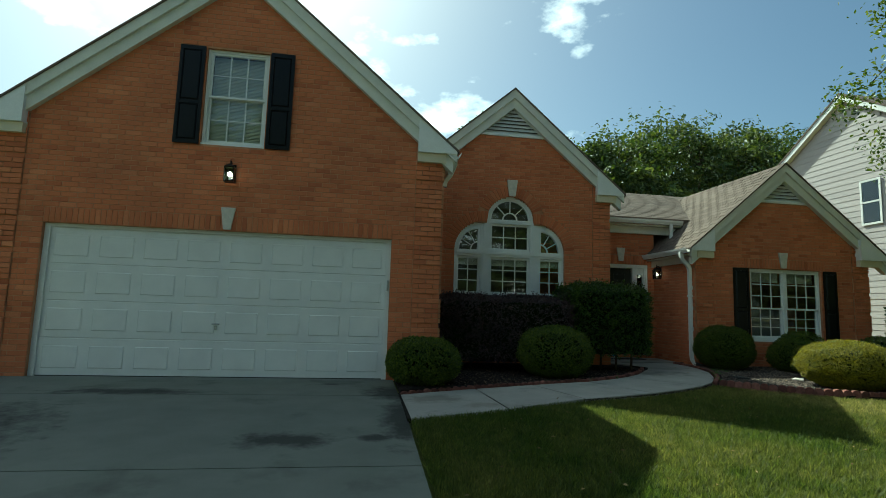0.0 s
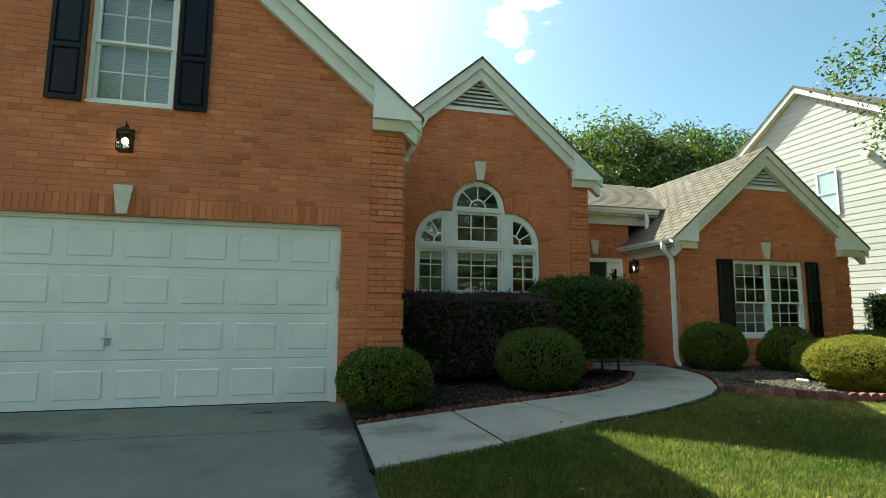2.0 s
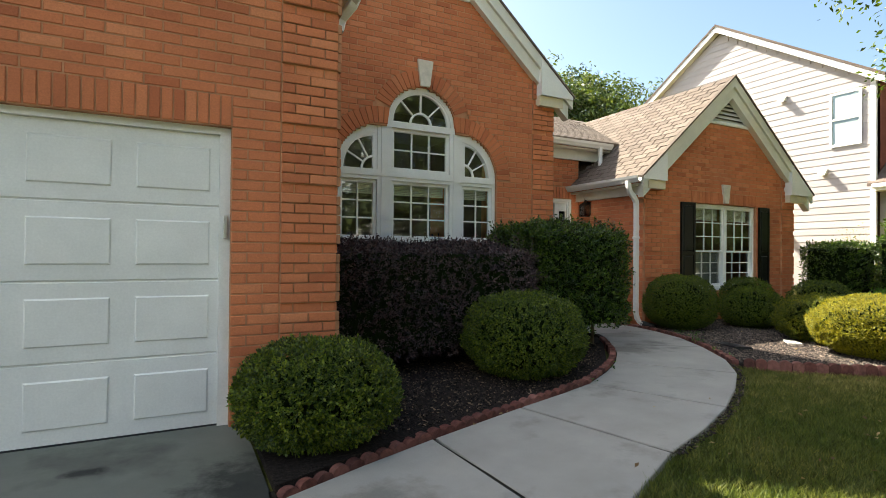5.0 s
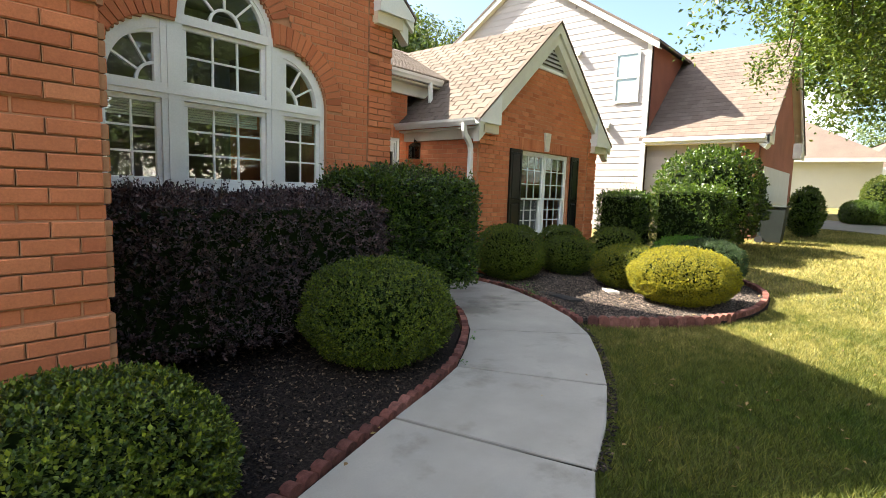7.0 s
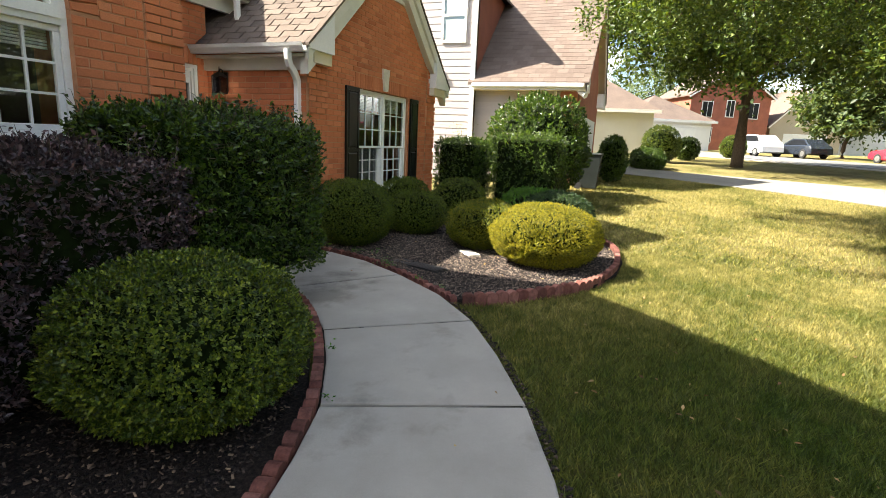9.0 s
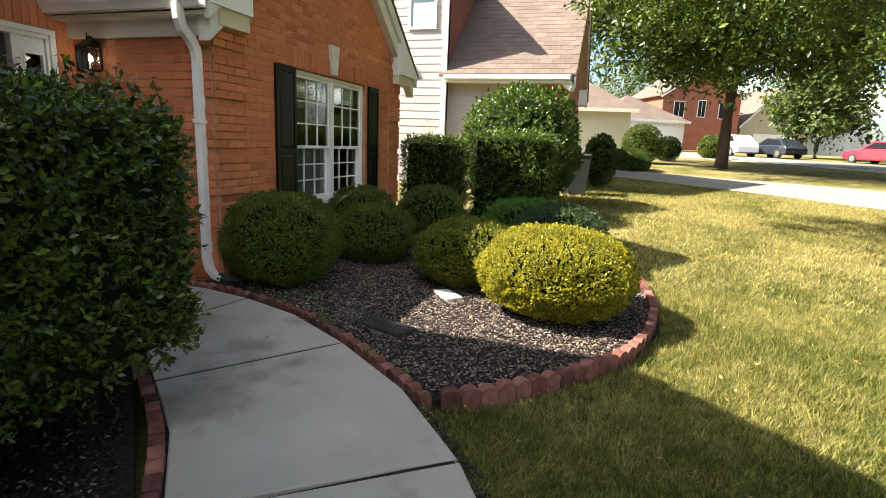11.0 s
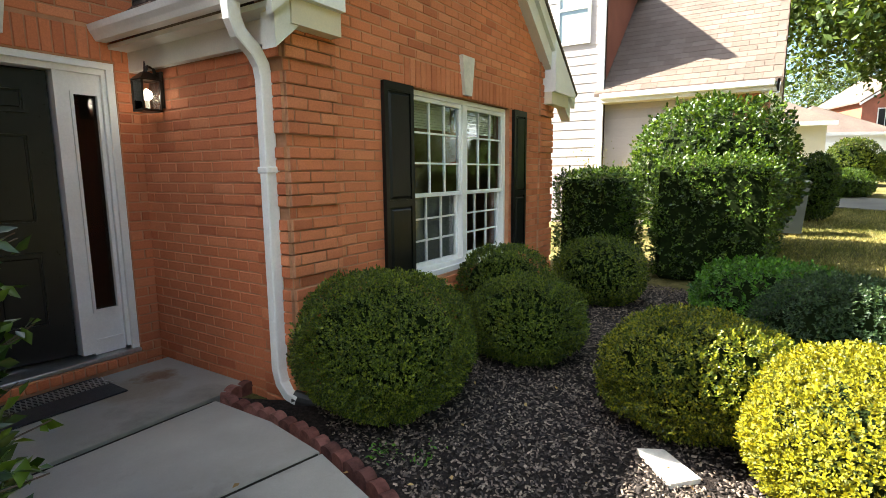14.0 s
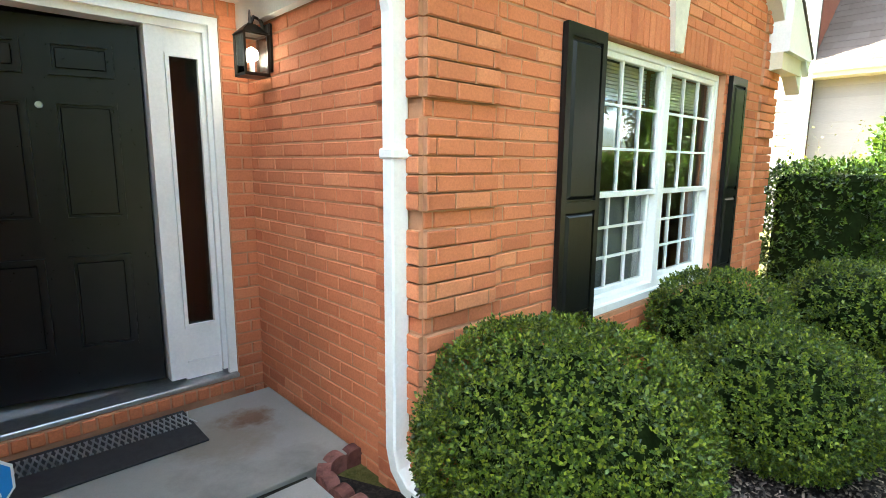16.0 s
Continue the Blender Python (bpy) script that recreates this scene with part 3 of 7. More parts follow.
def mesh_of(v, f, name, material):
    m = bpy.data.meshes.new(name)
    m.from_pydata(v, [], f)
    m.materials.append(material)
    return m


FULL_BRICK = mesh_of(*brick_mesh(PITCH - JOINT, COURSE - JOINT, 0.05), "brick", BRICK)


def clip_spans(spans, holes):
    for h0, h1 in holes:
        out = []
        for a, b in spans:
            if h1 <= a or h0 >= b:
                out.append((a, b))
                continue
            if h0 > a:
                out.append((a, h0))
            if h1 < b:
                out.append((h1, b))
        spans = out
    return [(a, b) for a, b in spans if b - a > 0.015]


def brick_wall(origin, turn, z0, z1, spans_at, thick=0.22, quoin=None, single=None, label="", soldiers=()):
    """A wall of laid bricks. origin: (x, y) of u=0; turn: degrees about z of the wall, which faces -y when 0.
    spans_at(v) gives the stretches of u that are wall at that height; quoin(u, row) how far a brick stands proud;
    single(u, v) picks the bricks that are objects of their own; soldiers: (u0, u1, v0) rows of upright bricks."""
    m = pose(origin[0], origin[1], 0, 0, 0, turn)
    back, rest, bed = Shape(), Shape(), Shape()
    singles = []
    quoin, breaks = quoin if quoin else (None, ())
    rows = int(round((z1 - z0) / COURSE))
    rng = random.Random(int(abs(origin[0] * 91 + origin[1] * 37 + turn)))

    def put(target, verts, faces):
        target.add([tuple(m @ Vector(v)) for v in verts], faces)

    def solid(a, b, v0, v1):
        if turn:
            a, b = a + 0.02, b - 0.02
        k = Shape().box(a, b, JOINT * 0.55, thick, v0, v1)
        put(back, k.v, k.f)

    for row in range(rows):
        v0 = z0 + row * COURSE
        sub = 3
        for k in range(sub):
            w0 = v0 + COURSE * k / sub
            for a, b in spans_at(w0 + COURSE / sub / 2):
                solid(a, b, w0, w0 + COURSE / sub)
        vm = v0 + COURSE / 2
        spans = clip_spans(spans_at(vm), [(s0, s1) for s0, s1, sv in soldiers if sv - 0.01 < vm < sv + PITCH - 0.01])
        off = (row % 2) * PITCH / 2
        for a, b in [(p, q) for s0, s1 in spans for p, q in zip([s0] + [e for e in breaks if s0 + 0.03 < e < s1 - 0.03], [e for e in breaks if s0 + 0.03 < e < s1 - 0.03] + [s1])]:
            cuts = [a] + [u for u in (off + PITCH * k for k in range(-60, 61)) if a + 0.045 < u < b - 0.045] + [b]
            for u0, u1 in zip(cuts, cuts[1:]):
                w = u1 - u0 - JOINT
                if w < 0.015:
                    continue
                uc = (u0 + u1) / 2
                proud = (quoin(uc, row) if quoin else 0.0) + rng.uniform(-0.0015, 0.0015)
                tilt = rng.uniform(-0.4, 0.4)
                if proud > 0.01:
                    k = Shape().box(u0 + 0.002, u1 - 0.002, JOINT * 0.55 - 0.024, JOINT * 0.55, v0 + 0.003, v0 + COURSE - 0.003)
                    put(bed, k.v, k.f)
                if single and abs(w - (PITCH - JOINT)) < 0.002 and single(uc, vm):
                    singles.append((uc, vm, proud, tilt))
                    continue
                bv, bf = brick_mesh(w, COURSE - JOINT, 0.05)
                put(rest, [(x + uc, y - proud, z + vm + x * tilt * 0.012) for x, y, z in bv], bf)
    for s0, s1, sv in soldiers:
        n = int(round((s1 - s0) / COURSE))
        st = (s1 - s0) / n
        for i in range(n):
            uc = s0 + st * (i + 0.5)
            vm = sv + PITCH / 2
            if not any(a - 0.02 <= uc <= b + 0.02 for a, b in spans_at(vm)):
                continue
            bv, bf = brick_mesh(st - JOINT, PITCH - JOINT, 0.05)
            put(rest, [(x + uc, y - 0.003, z + vm) for x, y, z in bv], bf)
    for uc, vm, proud, tilt in singles[300:]:
        bv, bf = brick_mesh(PITCH - JOINT, COURSE - JOINT, 0.05)
        put(rest, [(x + uc, y - proud, z + vm + x * tilt * 0.012) for x, y, z in bv], bf)
    wall = part("wall", back, MORTAR, house, label or "red brick wall with tan mortar")
    if bed.v:
        tagged(part("mortar_bed", bed, MORTAR, wall), kind="stuff")
    if rest.v:
        tagged(part("brick_facing", mesh_of(rest.v, rest.f, "brick_facing", BRICK), BRICK, wall), kind="stuff")
    for uc, vm, proud, tilt in singles[:300]:
        p = m @ Vector((uc, -proud, vm))
        piece("brick", FULL_BRICK, wall, p.x, p.y, p.z, 0, tilt, turn)
    return wall


Z0 = -0.10
# planes of the fronts
GY, CY, RY, PY = 8.75, 10.97, 11.02, 12.62
GX0, GX1, GXC = -5.50, 0.75, -2.38
CX1 = 4.60
RX0, RX1, RXC = 6.55, 10.80, 8.70


def quoins(u_lo, u_hi, width=0.42):
    def proud(u, row):
        at = (u_lo is not None and u < u_lo + width) or (u_hi is not None and u > u_hi - width)
        return 0.024 if at and row % 6 != 0 else 0.0
    return proud, [e for e in (u_lo + width if u_lo is not None else None, u_hi - width if u_hi is not None else None) if e is not None]


def garage_spans(v):
    half = 3.12 if v < 3.45 else max(0, (6.08 - v) / 0.84)
    half = min(half, 3.125)
    a, b = GXC - half, GXC + half
    holes = []
    if v < 2.075:
        holes.append((-4.76, 0.0))
    if 3.33 < v < 4.80:
        holes.append((-2.83, -1.94))
    return clip_spans([(a, b)], holes)


brick_wall((0, GY), 0, Z0, 6.05, garage_spans, quoin=quoins(GX0, GX1), soldiers=[(-4.76, 0.0, 2.075)],
           single=lambda u, v: 0.0 < u < 0.75 and v < 3.2, label="red brick garage gable with stepped quoins")
brick_wall((GX1, GY + 0.0), 90, Z0, 3.4, lambda v: [(0.0, CY - GY + 0.02)], quoin=quoins(0, None), single=lambda u, v: u < 2.2 and v < 1.0, label="red brick side of the garage")

# the arched window of the middle gable
AX0, AX1, ACX, ACZ, AR = 1.35, 3.62, 2.485, 2.86, 0.49
QL, QR, QZ, QRAD = 1.93, 3.04, 2.24, 0.58


def arch_hole(v):
    if v < 1.28:
        return []
    if v < QZ:
        return [(AX0, AX1)]
    if v < 2.80:
        h = math.sqrt(max(0, QRAD ** 2 - (v - QZ) ** 2))
        return [(QL - h, QR + h)]
    if v < ACZ:
        return [(ACX - AR, ACX + AR)]
    if v < ACZ + AR:
        h = math.sqrt(max(0, AR ** 2 - (v - ACZ) ** 2))
        return [(ACX - h, ACX + h)]
    return []


def arch_ring(v):
    """The stretch taken by the ring of upright bricks round the arches."""
    t = 0.215
    out = []
    if QZ <= v < QZ + QRAD + t:
        h = math.sqrt(max(0, (QRAD + t) ** 2 - (v - QZ) ** 2))
        out.append((QL - h, min(QL, QL + h)))
        out.append((QR, QR + h))
    if 2.80 <= v < ACZ:
        out.append((ACX - AR - t, ACX + AR + t))
    if ACZ <= v < ACZ + AR + t:
        h = math.sqrt(max(0, (AR + t) ** 2 - (v - ACZ) ** 2))
        out.append((ACX - h, ACX + h))
    out.sort()
    joined = []
    for a, b in out:
        if joined and a <= joined[-1][1]:
            joined[-1] = (joined[-1][0], max(b, joined[-1][1]))
        else:
            joined.append((a, b))
    return joined


def centre_spans(v):
    top_half = max(0.0, (5.30 - v) / 0.864)
    a, b = (GX1, CX1) if v < 3.5 else (max(GX1, 2.5 - top_half), min(CX1, 2.5 + top_half))
    if v > 4.62:
        return []
    return clip_spans([(a, b)], arch_hole(v)) if b > a else []


def centre_wall():
    wall_spans = centre_spans

    def facing(v):
        return clip_spans(wall_spans(v), arch_ring(v))

    # solid backing first, then facing bricks that leave room for the arch ring
    wall = brick_wall((0, CY), 0, Z0, 4.66, facing, quoin=quoins(None, CX1, 0.38), label="red brick gable wall around an arched window")
    ring, fill = Shape(), Shape()
    steps = 46
    for k in range(steps):
        v0, v1 = 2.0 + (3.6 - 2.0) * k / steps, 2.0 + (3.6 - 2.0) * (k + 1) / steps
        vm = (v0 + v1) / 2
        for r0, r1 in arch_ring(vm):
            for a, b in clip_spans([(r0, r1)], arch_hole(vm)):
                fill.box(a, b, CY + 0.012, CY + 0.22, v0, v1)
    part("arch_backing", fill, MORTAR, wall)

    def voussoirs(cx, cz, r, a0, a1):
        n = int(round(radians(a1 - a0) * (r + 0.1) / COURSE))
        for i in range(n):
            ang = radians(a0 + (a1 - a0) * (i + 0.5) / n)
            w0, w1 = radians(a1 - a0) / n * r - JOINT, radians(a1 - a0) / n * (r + 0.205) - JOINT
            q = Matrix.Rotation(-(ang - math.pi / 2), 4, "Y")
            for zz0, zz1 in ((0.0, 0.205),):
                c = 0.004
                v = []
                for y, e in ((CY + 0.05, 0), (CY, 0), (CY - 0.003, c)):
                    v += [(-w0 / 2 + e, y, zz0 + e), (w0 / 2 - e, y, zz0 + e), (w1 / 2 - e, y, zz1 - e), (-w1 / 2 + e, y, zz1 - e)]
                out = []
                for x, y, z in v:
                    p = q @ Vector((x, 0, r + z))
                    out.append((cx + p.x, y, cz + p.z))
                yield out, [(8, 9, 10, 11)] + [(4 + j, 4 + (j + 1) % 4, 8 + (j + 1) % 4, 8 + j) for j in range(4)] + [(j, (j + 1) % 4, 4 + (j + 1) % 4, 4 + j) for j in range(4)]

    for args in ((QL, QZ, QRAD + 0.008, 83, 180), (QR, QZ, QRAD + 0.008, 0, 97), (ACX, ACZ, AR + 0.008, 22, 158)):
        for v, f in voussoirs(*args):
            part("brick", mesh_of(v, f, "brick", BRICK), BRICK, wall)
    return wall


centre = centre_wall()

WX0, WX1, WZ0, WZ1 = 7.84, 9.58, 0.58, 2.14


def wing_spans(v):
    if v > 3.62:
        return []
    half = 3 if v < 2.4 else max(0, (4.28 - v) / 0.80)
    a, b = max(RX0, RXC - half), min(RX1, RXC + half)
    return clip_spans([(a, b)], [(WX0, WX1)] if WZ0 < v < WZ1 else [])


brick_wall((0, RY), 0, Z0, 3.66, wing_spans, quoin=quoins(RX0, RX1), soldiers=[(7.72, 9.70, WZ1 + 0.004)],
           single=lambda u, v: u < 7.75 and 0.1 < v < 2.4, label="red brick wing gable around a double window")
brick_wall((RX0, PY), -90, Z0, 2.45, lambda v: [(0.0, PY - RY - 0.002)], quoin=quoins(None, PY - RY, 0.3),
           single=lambda u, v: u < 1.6, label="red brick side wall beside the porch")
DX0, DX1, DZ0, DZ1 = 4.98, 6.40, 0.15, 2.27
brick_wall((0, PY), 0, Z0, 3.35, lambda v: clip_spans([(CX1, RX0 + 0.02)], [(DX0, DX1)] if v < DZ1 else []), soldiers=[(4.82, 6.53, DZ1 + 0.004)],
           single=lambda u, v: 6.3 < u, label="red brick porch wall around the front door")
brick_wall((CX1, CY), 90, Z0, 3.4, lambda v: [(0.0, PY - CY + 0.02)], label="red brick side wall of the porch")
brick_wall((RX1, RY), 90, Z0, 2.45, lambda v: [(0.0, 5.0)], label="red brick side wall of the wing")


def shell():
    """Plain walls and a floor that close the house behind."""
    s = Shape()
    s.box(GX0 - 0.0, GX0 + 0.2, GY + 0.02, 18, -0.1, 3.4)
    s.box(GX0, RX1, 17.8, 18, -0.1, 3.4)
    s.box(RX1 - 0.2, RX1, 16.0, 18, -0.1, 2.45)
    part("back_wall", s, BRICK, house)
    r = Shape()
    r.box(GX1 + 0.25, CX1 - 0.25, 14.6, 14.7, 0, 3.5)
    r.box(RX0 + 0.25, RX1 - 0.25, 14.6, 14.7, 0, 2.4)
    r.box(GX0 + 0.2, GX1 - 0.2, GY + 0.5, 17.8, -0.05, 0.05).box(GX1, CX1 - 0.22, CY + 0.22, 14.6, -0.05, 0.05).box(RX0 + 0.22, RX1 - 0.22, RY + 0.22, 14.6, -0.05, 0.05)
    r.box(GX1 + 0.25, CX1 - 0.25, CY + 0.25, 14.6, 3.42, 3.5)
    r.box(RX0 + 0.25, RX1 - 0.25, RY + 0.25, 14.6, 2.42, 2.5)
    r.box(-3.4, -1.4, 11.5, 11.6, 3.0, 5.0)
    r.box(-4.6, -0.2, GY + 0.3, 12, 2.9, 3.0)
    part("room_wall", r, ROOM, house)


shell()


# ---- roofs and gable trim ----
SHINGLE_TAB = mesh_of(*[list(k) for k in ([(-0.149, 0, 0.006), (0.149, 0, 0.006), (0.149, 0.17, 0.0), (-0.149, 0.17, 0.0), (-0.149, 0, -0.004), (0.149, 0, -0.004), (0.149, 0.17, -0.004), (-0.149, 0.17, -0.004)],
                                                [(0, 1, 2, 3), (0, 4, 5, 1), (1, 5, 6, 2), (3, 7, 4, 0)])], "shingle", SHINGLE)


def roof_plane(eave_a, eave_b, up, length, keep, singles=0, parent=None, material=SHINGLE, row=0.145, tab=0.304):
    """A slope of shingles. eave_a to eave_b runs along the eave; up is the direction up the slope; keep(p) says where it is."""
    a, b, up = Vector(eave_a), Vector(eave_b), Vector(up).normalized()
    along = (b - a).normalized()
    nrm = along.cross(up).normalized()
    if nrm.z < 0:
        nrm = -nrm
    turn = Matrix((along, up, along.cross(up))).transposed()
    if turn.determinant() < 0:
        turn = Matrix((-along, up, (-along).cross(up))).transposed()
    base = Shape()
    top = length
    k = [a, b, b + up * top, a + up * top]
    base.add([tuple(p) for p in k] + [tuple(p - nrm * 0.10) for p in k], [(0, 1, 2, 3), (7, 6, 5, 4), (0, 4, 5, 1), (1, 5, 6, 2), (2, 6, 7, 3), (3, 7, 4, 0)])
    roof = part("roof", base, material, parent or house, "brown asphalt shingle roof")
    rest = Shape()
    made = 0
    rng = random.Random(5)
    for r in range(int(length / row)):
        off = (r % 2) * tab / 2 + rng.uniform(-0.02, 0.02)
        n = int((b - a).length / tab) + 2
        for i in range(-1, n):
            u = off + tab * i + tab / 2
            if u < 0.1 or u > (b - a).length - 0.1:
                continue
            p = a + along * u + up * (r * row) + nrm * 0.008
            if not keep(p):
                continue
            if made < singles:
                ob = new("shingle", SHINGLE_TAB)
                ob.parent = roof
                ob.matrix_parent_inverse = parent_world(roof).inverted()
                ob.matrix_basis = Matrix.Translation(p) @ turn.to_4x4()
                made += 1
            else:
                rest.add([tuple(p + turn @ v.co) for v in SHINGLE_TAB.vertices], [tuple(f.vertices) for f in SHINGLE_TAB.polygons])
    if rest.v:
        tagged(part("shingle_field", mesh_of(rest.v, rest.f, "shingle_field", material), material, roof), kind="stuff")
    return roof


def gable_trim(xc, apex, half, slope, y, ret, left=True, right=True, west=None):
    """White rake boards, dark roof edge and boxed returns of a gable that faces -y. ret: how far the return reaches in."""
    for sgn, on in ((-1, left), (1, right)):
        if sgn < 0 and west:
            (half, slope), east = west, (half, slope)
        elif west:
            half, slope = east

        def at(d, dz):
            return (xc + sgn * d, apex - slope * d + dz)
        rake = Shape()
        rake.prism_xz([at(0, -0.02), at(half, -0.02), at(half, -0.20), at(0, -0.20)], y, y + 0.05)
        rake.prism_xz([at(0, -0.20), at(half - 0.05, -0.20), at(half - 0.05, -0.40), at(0, -0.40)], y + 0.045, y + 0.16)
        part("rake_board", rake, TRIM, house, "cream-white painted rake board")
        edge = Shape().prism_xz([at(-0.0, 0.012), at(half + 0.03, 0.012), at(half + 0.03, -0.022), at(0, -0.022)], y - 0.022, y + 0.06)
        part("roof_edge", edge, SHINGLE, house, "dark shingle edge")
        soffit = Shape().prism_xz([at(0, -0.05), at(half, -0.05), at(half, -0.12), at(0, -0.12)], y + 0.05, y + 0.14)
        part("soffit", soffit, TRIM, house)
        if not on:
            continue
        xi, zi = at(ret, -0.36)
        xo, zo = at(half, -0.18)
        zb = zo + 0.11
        box = Shape()
        pts = [(xi, max(zi + 0.3, zb + 0.25)), at(half, -0.03), (xo, zb), (xi, zb)]
        box.prism_xz(pts, y - 0.012, y + 0.16)
        part("cornice_return", box, WHITE, house, "white boxed cornice return")
        low = Shape()
        xl = xo - sgn * 0.16
        low.box(min(xi, xl) + 0.0, max(xi, xl), y + 0.03, y + 0.16, zb - 0.14, zb)
        part("frieze_block", low, CREAM, house, "cream frieze block")


gable_trim(GXC, 6.28, 3.32, 0.84, GY - 0.13, 2.72)
gable_trim(2.50, 5.60, 2.36, 0.864, CY - 0.13, 1.78, left=False)
gable_trim(RXC, 4.50, 2.51, 0.80, RY - 0.15, 1.78, west=(2.33, 0.85))


def build_roofs():
    # garage: both slopes
    for sgn in (1, -1):
        xe, ze = GXC + sgn * 3.36, 6.28 - 0.84 * 3.36
        roof_plane((xe, GY - 0.10, ze), (xe, 18.2, ze), (-sgn, 0, 0.84), 3.36 * math.hypot(1, 0.84), lambda p: p.y < 12)
    # middle gable
    for sgn in (1, -1):
        xe, ze = 2.5 + sgn * 2.42, 5.60 - 0.864 * 2.42
        roof_plane((xe, CY - 0.10, ze), (xe, 17.5, ze), (-sgn, 0, 0.864), 2.42 * math.hypot(1, 0.864), lambda p: p.y < 13)
    # wing: its western slope is seen from near
    for sgn in (-1, 1):
        half, slope = (2.36, 0.85) if sgn < 0 else (2.55, 0.80)
        xe, ze = RXC + sgn * half, 4.50 - slope * half
        roof_plane((xe, RY - 0.12, ze), (xe, 15.6, ze), (-sgn, 0, slope), half * math.hypot(1, slope), lambda p: True, 290 if sgn < 0 else 0)
    # main roof above the porch
    roof_plane((1.5, PY - 0.24, 3.38), (RX1, PY - 0.24, 3.38), (0, 1, 0.45), 2.92 * 1.0966, lambda p: p.x > 3.5 and p.x < 8.6)
    k = Shape().add([(1.5, 15.3, 4.69), (RX1, 15.3, 4.69), (RX1, 18.3, 3.3), (1.5, 18.3, 3.3)], [(0, 1, 2, 3)])
    k.add([(1.5, 15.3, 4.59), (RX1, 15.3, 4.59), (RX1, 18.3, 3.2), (1.5, 18.3, 3.2)], [(0, 1, 2, 3)])
    part("roof", k, SHINGLE, house)


build_roofs()


def louvre(xc, z0, half, slope, y):
    vent = part("gable_vent", Shape().prism_xz([(xc - half, z0), (xc + half, z0), (xc, z0 + half * slope)], y + 0.06, y + 0.12), ROOM, house, "white triangular louvred gable vent")
    rim = Shape()
    t = 0.05
    rim.prism_xz([(xc - half - t, z0), (xc + half + t, z0), (xc + half - t, z0 - t), (xc - half + t, z0 - t)], y - 0.02, y + 0.06)
    part("frame", rim, WHITE, vent)
    n = int(half * slope / 0.075)
    for i in range(n):
        z = z0 + 0.012 + i * 0.075
        h = half - (z - z0 + 0.05) / slope
        if h < 0.03:
            break
        part("slat", Shape().add([(xc - h, y - 0.005, z), (xc + h, y - 0.005, z), (xc + h, y + 0.055, z + 0.06), (xc - h, y + 0.055, z + 0.06),
                                  (xc - h, y - 0.005, z - 0.012), (xc + h, y - 0.005, z - 0.012), (xc + h, y + 0.055, z + 0.048), (xc - h, y + 0.055, z + 0.048)],
                                 [(0, 1, 2, 3), (7, 6, 5, 4), (0, 4, 5, 1), (1, 5, 6, 2), (2, 6, 7, 3), (3, 7, 4, 0)]), WHITE, vent)


louvre(2.49, 4.66, 0.70, 0.86, CY)
louvre(RXC, 3.66, 0.66, 0.79, RY)


def keystone(xc, z0, z1, w0, w1, y):
    s = Shape()
    s.prism_xz([(xc - w0 / 2, z0), (xc + w0 / 2, z0), (xc + w1 / 2, z1), (xc - w1 / 2, z1)], y - 0.035, y + 0.03)
    part("keystone", s, STONE, house, "pale cast-stone keystone")


keystone(GXC + 0.02, 2.09, 2.41, 0.10, 0.20, GY)
keystone(2.50, 3.365, 3.70, 0.13, 0.22, CY)
keystone(RXC - 0.05, 2.17, 2.51, 0.12, 0.22, RY)
keystone(5.70, 2.34, 2.66, 0.12, 0.21, PY)


# ---- windows ----
def sash(win, x0, x1, z0, z1, y, cols, rows, rail=0.045, bar=0.018):
    """One glazed sash: frame, bars and single panes."""
    for a, b, c, d in ((x0, x1, z0, z0 + rail), (x0, x1, z1 - rail, z1), (x0, x0 + rail, z0 + rail, z1 - rail), (x1 - rail, x1, z0 + rail, z1 - rail)):
        part("sash_rail", Shape().box(a, b, y, y + 0.04, c, d, 0.004), WHITE, win)
    gx0, gx1, gz0, gz1 = x0 + rail, x1 - rail, z0 + rail, z1 - rail
    for i in range(1, cols):
        x = gx0 + (gx1 - gx0) * i / cols
        part("glazing_bar", Shape().box(x - bar / 2, x + bar / 2, y + 0.008, y + 0.03, gz0, gz1), WHITE, win)
    for j in range(1, rows):
        z = gz0 + (gz1 - gz0) * j / rows
        part("glazing_bar", Shape().box(gx0, gx1, y + 0.010, y + 0.028, z - bar / 2, z + bar / 2), WHITE, win)
    w, h = (gx1 - gx0) / cols, (gz1 - gz0) / rows
    pane = mesh_of([(-w / 2, 0, -h / 2), (w / 2, 0, -h / 2), (w / 2, 0, h / 2), (-w / 2, 0, h / 2), (-w / 2, 0.004, -h / 2), (w / 2, 0.004, -h / 2), (w / 2, 0.004, h / 2), (-w / 2, 0.004, h / 2)],
                   [(0, 1, 2, 3)], "pane", GLASS)
    rng = random.Random(int(x0 * 100 + z0 * 10))
    for i in range(cols):
        for j in range(rows):
            ob = piece("pane", pane, win, gx0 + w * (i + 0.5), y + 0.02, gz0 + h * (j + 0.5), rng.uniform(-0.35, 0.35), 0, rng.uniform(-0.35, 0.35))
            ob.visible_shadow = False


def blind(x0, x1, z0, z1, y):
    """A raised slatted blind inside the glass."""
    s = Shape()
    n = max(3, int((z1 - z0) / 0.022))
    for i in range(n):
        z = z0 + (z1 - z0) * i / n
        s.box(x0, x1, y, y + 0.03, z, z + (z1 - z0) / n * 0.75)
    tagged(part("window_blind", s, BLIND), "raised cream slatted blind inside a window", "blind")


